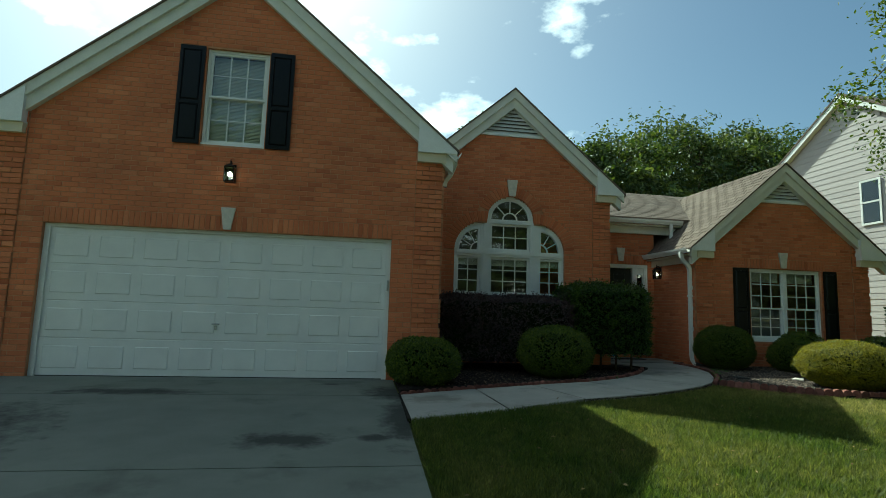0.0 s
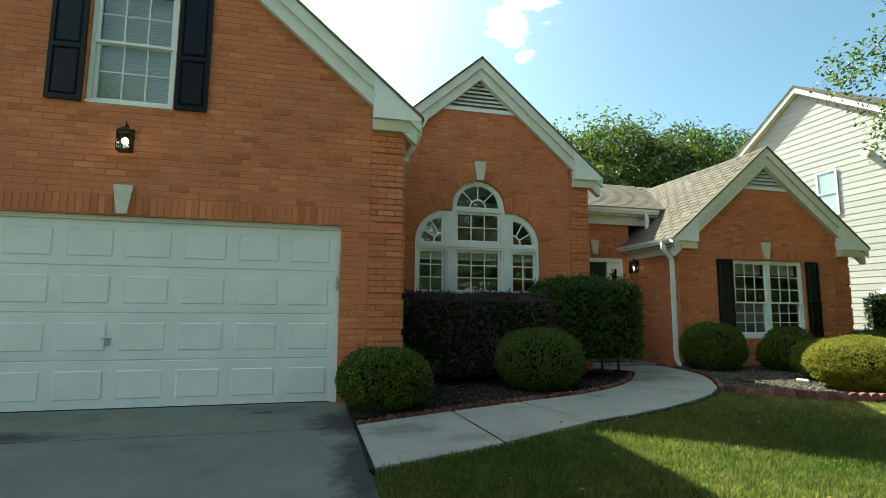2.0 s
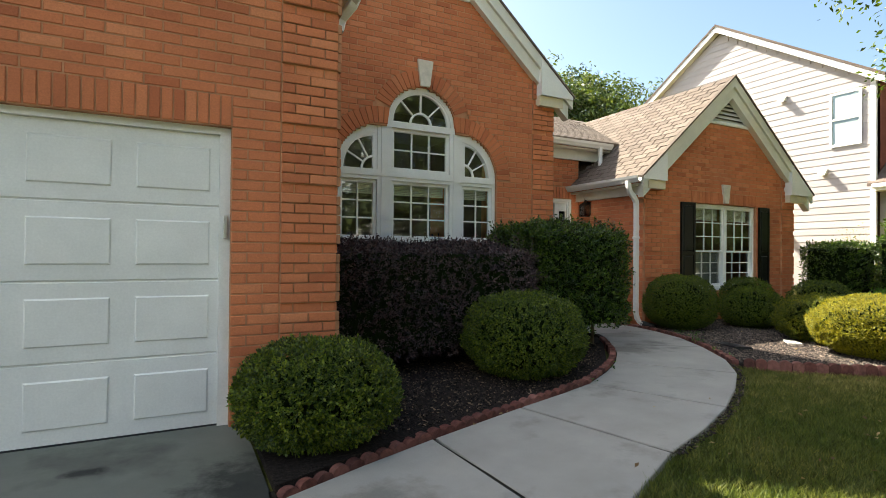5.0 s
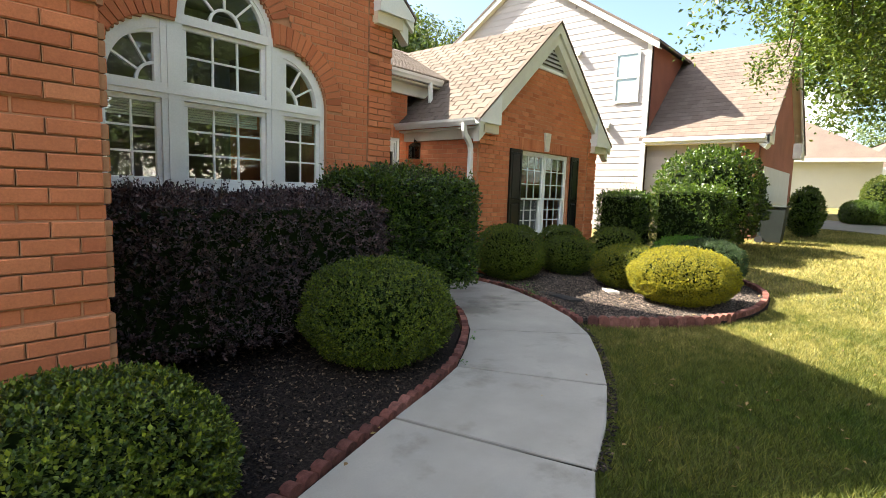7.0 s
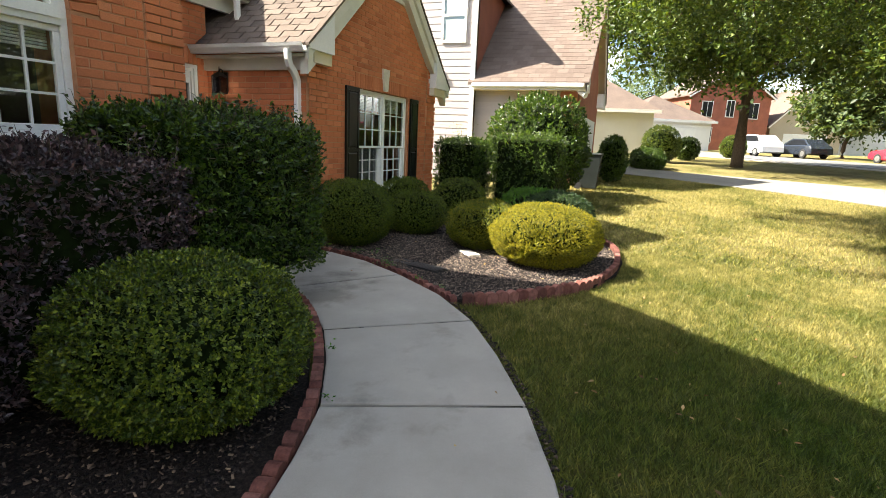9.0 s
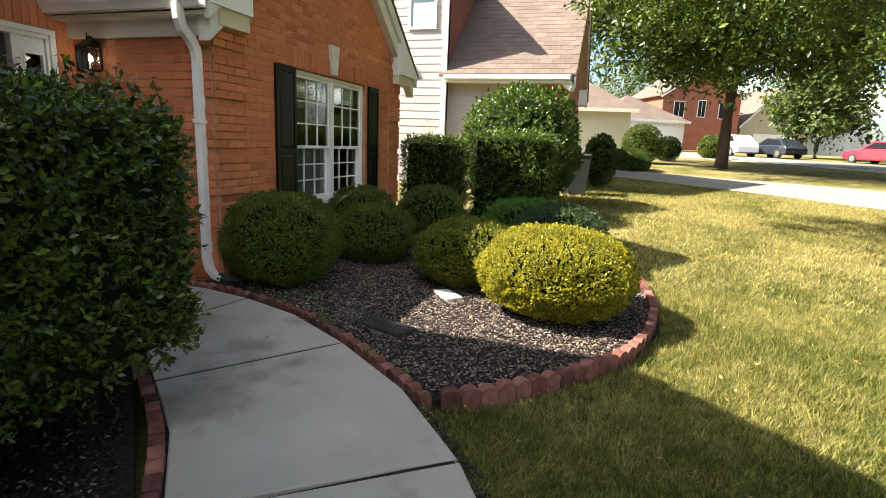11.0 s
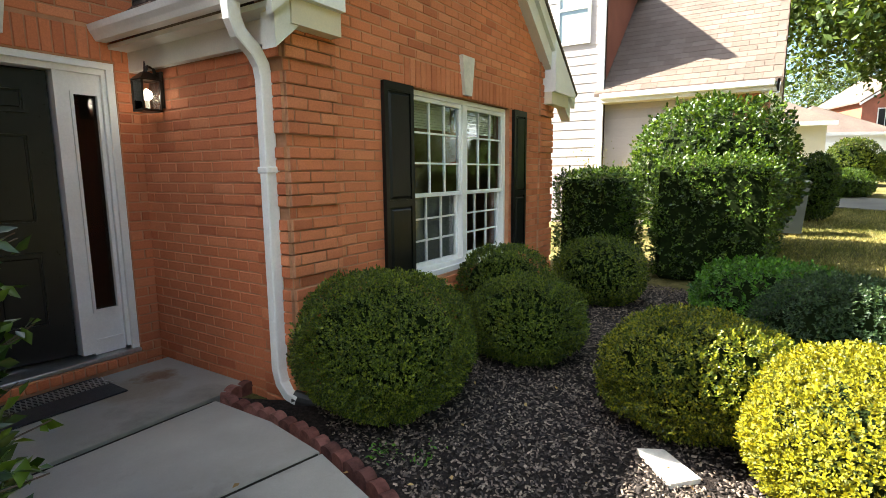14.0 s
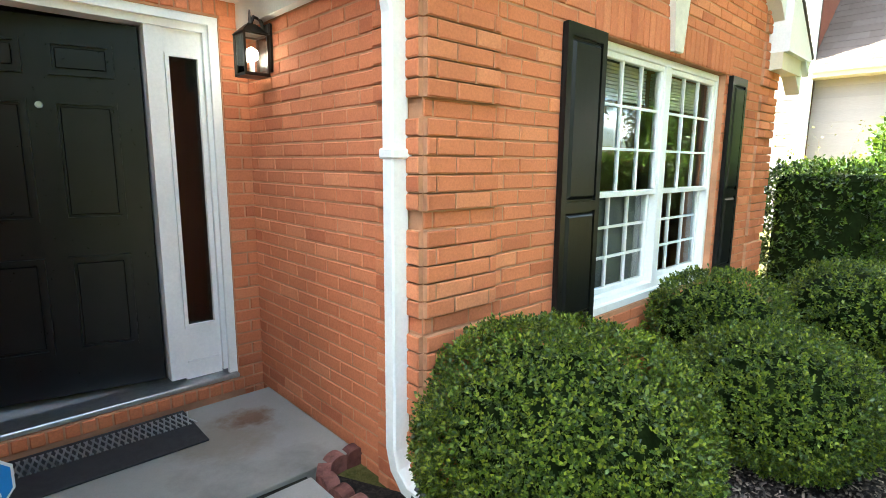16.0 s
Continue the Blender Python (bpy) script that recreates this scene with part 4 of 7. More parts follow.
def casing(win, x0, x1, z0, z1, y, t=0.045, depth=0.07):
    for a, b, c, d in ((x0, x1, z0, z0 + t), (x0, x1, z1 - t, z1), (x0, x0 + t, z0 + t, z1 - t), (x1 - t, x1, z0 + t, z1 - t)):
        part("frame", Shape().box(a, b, y, y + depth, c, d, 0.004), WHITE, win)


def window_base(label, x0, x1, z, y):
    return part("window", Shape().box(x0, x1, y - 0.015, y + 0.10, z - 0.045, z), WHITE, house, label)


# wing: double window
w_y = RY + 0.05
win = window_base("white double window with divided panes and white sill", WX0, WX1, WZ0 + 0.045, w_y - 0.02)
casing(win, WX0, WX1, WZ0 + 0.04, WZ1, w_y)
mid_x = (WX0 + WX1) / 2
part("mullion", Shape().box(mid_x - 0.04, mid_x + 0.04, w_y - 0.004, w_y + 0.07, WZ0 + 0.085, WZ1 - 0.045), WHITE, win)
mid_z = 1.29
for a, b in ((WX0 + 0.045, mid_x - 0.04), (mid_x + 0.04, WX1 - 0.045)):
    sash(win, a, b, mid_z - 0.02, WZ1 - 0.045, w_y + 0.01, 3, 3, 0.035, 0.016)
    sash(win, a, b, WZ0 + 0.085, mid_z + 0.015, w_y + 0.052, 3, 3, 0.035, 0.016)
    blind(a + 0.02, b - 0.02, 1.86, 2.08, w_y + 0.12)
part("insect_screen", Shape().box(WX0 + 0.07, mid_x - 0.06, w_y + 0.095, w_y + 0.097, 0.68, 1.26), SCREEN, win, "grey insect screen behind the lower sash")

# garage gable window
w_y = GY + 0.05
win = window_base("white sash window with divided panes in the garage gable", -2.85, -1.92, 3.36, w_y - 0.02)
casing(win, -2.83, -1.94, 3.34, 4.80, w_y)
sash(win, -2.785, -1.985, 4.06, 4.755, w_y + 0.01, 3, 2, 0.035, 0.016)
sash(win, -2.785, -1.985, 3.385, 4.09, w_y + 0.052, 3, 2, 0.035, 0.016)
blind(-2.77, -2.0, 3.42, 4.74, w_y + 0.13)


def arch_window():
    y = CY + 0.05
    win = window_base("large white three-part arched window with divided panes", AX0, AX1, 1.33, y - 0.02)
    f = Shape()
    t = 0.05
    y1 = y + 0.08
    f.box(AX0, AX0 + t, y, y1, 1.33, QZ).box(AX1 - t, AX1, y, y1, 1.33, QZ)
    f.box(AX0, AX1, y + 0.001, y1, 1.33, 1.385)
    f.arc_xz(QL, QZ, QRAD - 0.10, QRAD + 0.015, 84, 180, y, y1, 20).arc_xz(QR, QZ, QRAD - 0.10, QRAD + 0.015, 0, 96, y, y1, 20)
    f.arc_xz(ACX, ACZ, AR - 0.055, AR + 0.012, 0, 180, y, y1, 28)
    part("frame", f, WHITE, win)
    posts = ((1.88, 2.07), (2.90, 3.09))
    for a, b in posts:
        part("mullion", Shape().box(a, b, y - 0.008, y1, 1.385, 2.875).box(a + 0.05, b - 0.05, y - 0.02, y - 0.008, 1.385, 2.80), WHITE, win)
    part("transom", Shape().box(AX0 + t, AX1 - t, y - 0.012, y1 - 0.002, 2.125, 2.255).box(AX0 + t, AX1 - t, y - 0.026, y - 0.012, 2.17, 2.21), WHITE, win)
    part("transom", Shape().box(ACX - AR, ACX + AR, y - 0.012, y1 - 0.002, 2.80, 2.885), WHITE, win)
    sash(win, 1.40, 1.88, 1.385, 2.125, y + 0.02, 2, 3)
    sash(win, 2.07, 2.90, 1.385, 2.125, y + 0.02, 3, 3)
    sash(win, 3.09, 3.57, 1.385, 2.125, y + 0.02, 2, 3)
    sash(win, 2.07, 2.90, 2.255, 2.80, y + 0.02, 3, 2)

    def fan(cx, cz, r, a0, a1, spokes, hub):
        g = [(cx, cz)] + [(cx + r * math.cos(radians(a0 + (a1 - a0) * i / 20)), cz + r * math.sin(radians(a0 + (a1 - a0) * i / 20))) for i in range(21)]
        ob = part("pane", mesh_of([(x, y + 0.045, z) for x, z in g], [tuple(range(len(g)))[::-1]], "pane", GLASS), GLASS, win)
        ob.visible_shadow = False
        s = Shape().arc_xz(cx, cz, hub - 0.016, hub + 0.008, a0, a1, y + 0.02, y + 0.05, 14)
        part("glazing_bar", s, WHITE, win)
        for ang in spokes:
            ca, sa = math.cos(radians(ang)), math.sin(radians(ang))
            w = 0.009
            part("glazing_bar", Shape().prism_xz([(cx + hub * ca - w * sa, cz + hub * sa + w * ca), (cx + r * ca - w * sa, cz + r * sa + w * ca),
                                                   (cx + r * ca + w * sa, cz + r * sa - w * ca), (cx + hub * ca + w * sa, cz + hub * sa - w * ca)], y + 0.022, y + 0.048), WHITE, win)
        part("sash_frame", Shape().arc_xz(cx, cz, r - 0.012, r + 0.03, a0, a1, y + 0.012, y + 0.06, 22), WHITE, win)

    fan(1.855, QZ + 0.015, 0.43, 90, 180, (120, 150), 0.17)
    fan(3.115, QZ + 0.015, 0.43, 0, 90, (30, 60), 0.17)
    fan(ACX, 2.885, 0.40, 0, 180, (45, 90, 135), 0.15)
    part("sash_frame", Shape().box(1.83, 1.885, y + 0.009, y + 0.06, QZ + 0.01, 2.75), WHITE, win)
    part("sash_frame", Shape().box(3.085, 3.14, y + 0.009, y + 0.06, QZ + 0.01, 2.75), WHITE, win)
    for a, b in ((1.43, 1.86), (2.10, 2.87), (3.12, 3.55)):
        blind(a, b, 1.96, 2.12, y + 0.13)


arch_window()


def shutter(x0, x1, z0, z1, y):
    """A two-panel board shutter."""
    sh = part("shutter", Shape().box(x0, x1, y - 0.022, y, z0, z1, 0.004), SHUTTER, house, "black raised-panel shutter")
    st = 0.05
    zm = z0 + (z1 - z0) * 0.42
    for a, b in ((z0 + 0.06, zm - 0.035), (zm + 0.035, z1 - 0.07)):
        b2 = bmesh.new()
        bmesh.ops.create_cube(b2, size=1, matrix=Matrix.LocRotScale(((x0 + x1) / 2, y - 0.026, (a + b) / 2), None, (x1 - x0 - 2 * st, 0.03, b - a)))
        front = [e for e in b2.edges if all(v.co.y < y - 0.03 for v in e.verts)]
        bmesh.ops.bevel(b2, geom=front, offset=0.02, segments=1, affect="EDGES")
        s = Shape()
        s.take(b2)
        part("panel", s, SHUTTER, sh)
    rails = Shape()
    rails.box(x0, x0 + st - 0.008, y - 0.036, y - 0.02, z0, z1).box(x1 - st + 0.008, x1, y - 0.036, y - 0.02, z0, z1)
    for a, b in ((z0, z0 + 0.05), (zm - 0.025, zm + 0.025), (z1 - 0.06, z1)):
        rails.box(x0 + st - 0.008, x1 - st + 0.008, y - 0.036, y - 0.02, a, b)
    part("panel_frame", rails, SHUTTER, sh)


shutter(7.43, 7.79, 0.60, 2.14, RY)
shutter(9.63, 9.95, 0.60, 2.14, RY)
shutter(-3.20, -2.85, 3.32, 4.80, GY)
shutter(-1.92, -1.57, 3.32, 4.80, GY)


# ---- garage door ----
def garage_door():
    y = GY + 0.09
    x0, x1, z1 = -4.70, -0.06, 2.03
    door = part("garage_door", Shape().box(x0, x1, y + 0.012, y + 0.05, 0.0, z1), GARAGE_WHITE, house, "white sectional garage door with raised panels")
    n, h = 4, z1 / 4
    for i in range(n):
        z = i * h
        part("section", Shape().box(x0, x1, y, y + 0.02, z + 0.004, z + h - 0.004, 0.006), GARAGE_WHITE, door)
        cols = 8
        w = (x1 - x0) / cols
        for k in range(cols):
            b = bmesh.new()
            bmesh.ops.create_cube(b, size=1, matrix=Matrix.LocRotScale((x0 + w * (k + 0.5), y + 0.001, z + h * 0.5), None, (w - 0.13, 0.022, h - 0.20)))
            front = [e for e in b.edges if all(v.co.y < y - 0.003 for v in e.verts)]
            bmesh.ops.bevel(b, geom=front, offset=0.014, segments=1, affect="EDGES")
            s = Shape()
            s.take(b)
            part("panel", s, GARAGE_WHITE, door)
    trim = Shape()
    trim.box(-4.76, x0 + 0.01, y - 0.03, y + 0.06, 0, 2.075).box(x1 - 0.01, 0.0, y - 0.03, y + 0.06, 0, 2.075).box(x0 + 0.01, x1 - 0.01, y - 0.03, y + 0.06, z1 - 0.005, 2.075)
    part("frame", trim, GARAGE_WHITE, door)
    part("bottom_seal", Shape().box(x0, x1, y - 0.01, y + 0.04, -0.02, 0.012), RUBBER, door)
    lx = -2.43
    part("lock_plate", Shape().box(lx - 0.02, lx + 0.02, y - 0.012, y, 0.66, 0.72, 0.004), STEEL, door)
    part("lock_handle", Shape().box(lx - 0.055, lx + 0.055, y - 0.04, y - 0.02, 0.735, 0.755, 0.006).tube([(lx, y, 0.745), (lx, y - 0.03, 0.745)], 0.012, 8), STEEL, door)
    part("side_latch", Shape().box(-0.045, -0.018, y - 0.06, y - 0.03, 1.30, 1.46, 0.005), STEEL, door)
    part("lintel", Shape().box(-4.80, 0.04, GY + 0.012, GY + 0.14, 2.075, 2.085), BRONZE, house)


garage_door()


# ---- front door ----
AJAR = 13.0


def front_door():
    y = PY + 0.10
    d0, d1, z0, z1 = 5.11, 6.02, 0.20, 2.17
    door = part("front_door", Shape().box(d0, d1, y, y + 0.045, z0, z1, 0.003), BLACK, house, "black six-panel front door, slightly open, in white trim")
    w = (d1 - d0)
    for a, b in ((d0 + 0.12, d0 + w / 2 - 0.05), (d0 + w / 2 + 0.05, d1 - 0.12)):
        for za, zb in ((z0 + 0.24, z0 + 0.76), (z0 + 0.95, z0 + 1.57), (z0 + 1.69, z0 + 1.86)):
            part("panel_moulding", Shape().ring_xz(a, b, za, zb, 0.022, y - 0.017, y), BLACK, door)
            part("panel", Shape().box(a + 0.034, b - 0.034, y - 0.009, y, za + 0.034, zb - 0.034, 0.005), BLACK, door)
    part("peephole", Shape().tube([((d0 + d1) / 2, y + 0.01, 1.74), ((d0 + d1) / 2, y - 0.012, 1.74)], [0.02, 0.016], 12), STEEL, door)
    hx = d0 + 0.07
    part("door_handle", Shape().tube([(hx, y, 1.14), (hx, y - 0.05, 1.14)], [0.03, 0.02], 10).tube([(hx, y - 0.05, 1.14), (hx, y - 0.085, 1.14)], [0.03, 0.028], 12), STEEL, door)
    hinge = Matrix.Translation((d1 - 0.005, y + 0.04, 0))
    door.matrix_basis = hinge @ Matrix.Rotation(radians(-AJAR), 4, "Z") @ hinge.inverted()
    part("hall_floor", Shape().box(4.7, 6.5, y + 0.06, 14.0, 0.10, 0.16), FLOOR_PALE, house, "pale grey hall floor behind the door")
    tr = Shape()
    tr.box(DX0, d0 - 0.005, y - 0.06, y + 0.06, DZ0, DZ1 - 0.09).box(DX0, DX1, y - 0.062, y + 0.06, DZ1 - 0.09, DZ1)
    tr.box(d1 + 0.008, 6.115, y - 0.05, y + 0.06, DZ0 + 0.04, DZ1 - 0.09).box(6.325, DX1, y - 0.06, y + 0.06, DZ0 + 0.04, DZ1 - 0.09)
    tr.box(DX0, DX0 + 0.05, y - 0.085, y - 0.06, DZ0, DZ1).box(DX1 - 0.05, DX1 + 0.01, y - 0.085, y - 0.06, DZ0, DZ1).box(DX0 + 0.003, DX1 + 0.007, y - 0.088, y - 0.062, DZ1 - 0.05, DZ1 + 0.012)
    part("door_trim", tr, WHITE, house, "white door surround with moulded casing")
    side = part("sidelight", Shape().box(6.115, 6.325, y - 0.03, y + 0.03, DZ0 + 0.02, 0.50).box(6.115, 6.325, y - 0.03, y + 0.03, 2.04, DZ1 - 0.09)
                .box(6.115, 6.14, y - 0.03, y + 0.03, 0.50, 2.04).box(6.30, 6.325, y - 0.03, y + 0.03, 0.50, 2.04), WHITE, house, "white sidelight with one tall dark pane")
    part("pane", Shape().box(6.14, 6.30, y, y + 0.006, 0.50, 2.04), SIDE_GLASS, side)
    part("bead", Shape().ring_xz(6.125, 6.315, 0.485, 2.055, 0.02, y - 0.042, y - 0.03), WHITE, side)
    part("bead", Shape().box(6.13, 6.31, y - 0.040, y - 0.03, 0.27, 0.285), WHITE, side)
    part("door_sill", Shape().box(DX0 - 0.0, DX1, PY - 0.02, y + 0.06, 0.135, 0.165, 0.006), STEEL, house, "pale metal threshold")
    st = Shape()
    n = 21
    for i in range(n):
        a = 4.92 + (6.42 - 4.92) * i / n
        st.box(a + 0.005, a + 0.0664, PY - 0.045, PY + 0.1, 0.065, 0.130, 0.004)
    part("step_brick", st, BRICK, house, "row of bricks under the door sill")
    part("step_base", Shape().box(4.92, 6.42, PY - 0.038, PY + 0.2, -0.05, 0.133), MORTAR, house)
    part("hall_wall", Shape().box(4.7, 6.5, 14.0, 14.1, 0, 2.6).box(4.66, 4.7, PY + 0.2, 14, 0, 2.6).box(6.5, 6.55, PY + 0.2, 14, 0, 2.6).box(4.66, 6.55, PY + 0.2, 14.1, 2.55, 2.6), ROOM, house)


front_door()


# ---- eaves, gutters and downspouts ----
def gutter(name_label, a, b, out):
    """A K-shaped gutter from a to b; out is the horizontal direction that it faces."""
    a, b, out = Vector(a), Vector(b), Vector(out)
    prof = [(0.0, 0.0), (0.07, 0.0), (0.085, 0.03), (0.105, 0.06), (0.115, 0.10), (0.105, 0.10), (0.07, 0.02), (0.012, 0.02), (0.012, 0.10), (0.0, 0.10)]
    n = len(prof)
    s = Shape()
    s.add([tuple(p + out * o + Vector((0, 0, h))) for p in (a, b) for o, h in prof],
          [tuple(range(n)), tuple(range(2 * n - 1, n - 1, -1))] + [(i, (i + 1) % n, n + (i + 1) % n, n + i) for i in range(n)])
    part("gutter", s, WHITE, house, name_label)


WE = RXC - 2.36
gutter("white gutter along the wing eave", (WE + 0.02, RY - 0.13, 2.40), (WE + 0.02, PY, 2.40), (-1, 0, 0))
gutter("white gutter along the porch eave", (CX1 + 0.1, PY - 0.21, 3.24), (7.16, PY - 0.21, 3.24), (0, -1, 0))
sf = Shape()
sf.box(WE + 0.03, RX0 - 0.0, RY - 0.1, PY, 2.36, 2.39).box(RX0 - 0.05, RX0, RY + 0.04, PY, 2.22, 2.36)
part("soffit", sf, TRIM, house, "cream eave soffit and frieze")
sf = Shape()
sf.box(CX1, 7.4, PY - 0.20, PY, 3.20, 3.235).box(CX1, 7.4, PY - 0.06, PY, 3.02, 3.20)
part("soffit", sf, TRIM, house)


def downspout(pts, w, d, label):
    """A flat tube along points with soft elbows."""
    s = Shape()
    rings = []
    for i, p in enumerate(pts):
        p = Vector(p)
        a, b = Vector(pts[max(0, i - 1)]), Vector(pts[min(len(pts) - 1, i + 1)])
        t = (b - a).normalized()
        sx = Vector((1, 0, 0)) if abs(t.x) < 0.9 else Vector((0, 0, 1))
        sy = t.cross(sx).normalized()
        sx = sy.cross(t).normalized()
        prof = [(-1, -0.8), (-0.8, -1), (-0.25, -1), (-0.2, -0.85), (0.2, -0.85), (0.25, -1), (0.8, -1), (1, -0.8), (1, 0.8), (0.8, 1), (-0.8, 1), (-1, 0.8)]
        rings.append([tuple(p + sx * w / 2 * u + sy * d / 2 * v) for u, v in prof])
    k = 12
    s.add([v for r in rings for v in r], [(i * k + j, i * k + (j + 1) % k, (i + 1) * k + (j + 1) % k, (i + 1) * k + j) for i in range(len(rings) - 1) for j in range(k)]
          + [tuple(range(k))[::-1], tuple((len(rings) - 1) * k + j for j in range(k))])
    return part("downspout", s, WHITE, house, label)


sp = downspout([(WE - 0.04, 11.12, 2.43), (WE - 0.04, 11.12, 2.37), (WE - 0.035, 11.12, 2.32), (WE, 11.125, 2.25), (6.44, 11.13, 2.17), (6.485, 11.13, 2.10), (6.50, 11.13, 2.02), (6.50, 11.13, 0.26), (6.505, 11.11, 0.17), (6.515, 11.06, 0.10), (6.53, 11.0, 0.075)], 0.085, 0.065,
               "white corrugated downspout at the porch corner")
part("strap", Shape().box(6.45, 6.55, 11.085, 11.175, 1.48, 1.52, 0.006), WHITE, sp)
downspout([(6.86, PY - 0.27, 3.26), (6.86, PY - 0.27, 2.98), (6.86, PY - 0.28, 2.92), (6.86, PY - 0.33, 2.86), (6.86, PY - 0.40, 2.84)], 0.075, 0.06, "white short downspout above the wing roof")
downspout([(0.93, GY - 0.02, 3.42), (0.93, GY + 0.0, 3.3), (0.88, GY + 0.10, 3.16), (0.82, GY + 0.2, 3.08), (0.80, GY + 0.2, 2.98)], 0.075, 0.06, "white downspout elbow under the garage eave")
gutter("white gutter along the garage eave", (0.90, GY - 0.12, 3.36), (0.90, CY, 3.36), (1, 0, 0))
part("soffit", Shape().box(GX1, 0.92, GY + 0.03, CY, 3.30, 3.34), CREAM, house)


# ---- lamps on the walls ----
def wall_lamp(x, y, z, rz, scale, label, bulb_power):
    """A lantern with four glass sides on a bracket; it faces -y before turning."""
    lamp = empty_thing("wall_lamp", x, y, z, label, "lamp", "lanterns on the walls", rz)
    m = pose(x, y, z, 0, 0, rz) @ Matrix.Scale(scale, 4)

    def piece_of(name, s, mat, lab=""):
        back = 0.0 if name == "backplate" else 0.05
        s.v = [tuple(m @ (Vector(v) + Vector((0, back, 0)))) for v in s.v]
        return part(name, s, mat, lamp, lab)

    piece_of("backplate", Shape().box(-0.06, 0.06, -0.02, 0.0, -0.10, 0.14, 0.006), BRONZE)
    piece_of("bracket", Shape().tube([(0, -0.065, 0.10), (0, -0.085, 0.16), (0, -0.12, 0.17), (0, -0.14, 0.13)], 0.01, 6), BRONZE)
    piece_of("cap", Shape().add([(-0.07, -0.21, 0.08), (0.07, -0.21, 0.08), (0.07, -0.07, 0.08), (-0.07, -0.07, 0.08), (-0.02, -0.16, 0.13), (0.02, -0.16, 0.13), (0.02, -0.12, 0.13), (-0.02, -0.12, 0.13)],
                                [(3, 2, 1, 0), (4, 5, 6, 7), (0, 1, 5, 4), (1, 2, 6, 5), (2, 3, 7, 6), (3, 0, 4, 7)]), BRONZE)
    piece_of("finial", Shape().tube([(0, -0.14, 0.12), (0, -0.14, 0.20)], [0.012, 0.004], 6), BRONZE)
    for sx in (-1, 1):
        for yy in (-0.20, -0.08):
            piece_of("cage_post", Shape().box(sx * 0.062 - 0.005, sx * 0.062 + 0.005, yy - 0.005, yy + 0.005, -0.112, 0.072), BRONZE)
    for zz in (-0.12, 0.072):
        for bar in ((-0.067, 0.067, -0.205, -0.195), (-0.067, 0.067, -0.085, -0.075), (-0.067, -0.057, -0.195, -0.085), (0.057, 0.067, -0.195, -0.085)):
            piece_of("cage_rail", Shape().box(*bar, zz, zz + 0.008), BRONZE)
    piece_of("base_plate", Shape().box(-0.067, 0.067, -0.205, -0.075, -0.127, -0.12), BRONZE)
    for sx, sy in ((0, -0.20), (0, -0.08)):
        ob = piece_of("pane", Shape().box(-0.058, 0.058, sy, sy + 0.002, -0.112, 0.072), LAMP_GLASS)
        ob.visible_shadow = False
    for sx in (-0.062, 0.062):
        ob = piece_of("pane", Shape().box(sx, sx + 0.002, -0.196, -0.084, -0.112, 0.072), LAMP_GLASS)
        ob.visible_shadow = False
    piece_of("candle", Shape().tube([(0, -0.14, -0.118), (0, -0.14, -0.05)], 0.014, 8), WHITE)
    piece_of("bulb", Shape().tube([(0, -0.14, -0.05), (0, -0.14, -0.03), (0, -0.14, 0.0), (0, -0.14, 0.02)], [0.014, 0.034, 0.03, 0.006], 12), BULB, "lit warm bulb")


wall_lamp(RX0, 12.32, 2.05, -90, 1.05, "bronze lantern with clear glass, lit, beside the front door", 1)
wall_lamp(GXC + 0.02, GY, 2.90, 0, 1.05, "dark lantern with clear glass, lit, above the garage door", 1)


# ---- the porch things ----
def doormat():
    mat = empty_thing("doormat", 5.45, 12.28, 0.062, "black rubber doormat with a woven lattice strip", "doormat")
    part("mat_base", Shape().box(4.98, 6.03, 12.08, 12.50, 0.063, 0.074, 0.003), RUBBER, mat)
    lat = Shape()
    for i in range(34):
        a = 5.02 + i * 0.0295
        lat.add([(a, 12.30, 0.074), (a + 0.008, 12.30, 0.074), (a + 0.05, 12.46, 0.074), (a + 0.042, 12.46, 0.074), (a, 12.30, 0.079), (a + 0.008, 12.30, 0.079), (a + 0.05, 12.46, 0.079), (a + 0.042, 12.46, 0.079)],
                [(4, 5, 6, 7), (0, 1, 5, 4), (1, 2, 6, 5), (2, 3, 7, 6), (3, 0, 4, 7)])
        lat.add([(a + 0.042, 12.30, 0.074), (a + 0.05, 12.30, 0.074), (a + 0.008, 12.46, 0.074), (a, 12.46, 0.074), (a + 0.042, 12.30, 0.0785), (a + 0.05, 12.30, 0.0785), (a + 0.008, 12.46, 0.0785), (a, 12.46, 0.0785)],
                [(4, 5, 6, 7), (0, 1, 5, 4), (1, 2, 6, 5), (2, 3, 7, 6), (3, 0, 4, 7)])
    part("lattice", lat, STEEL, mat, "grey woven lattice strip")


doormat()


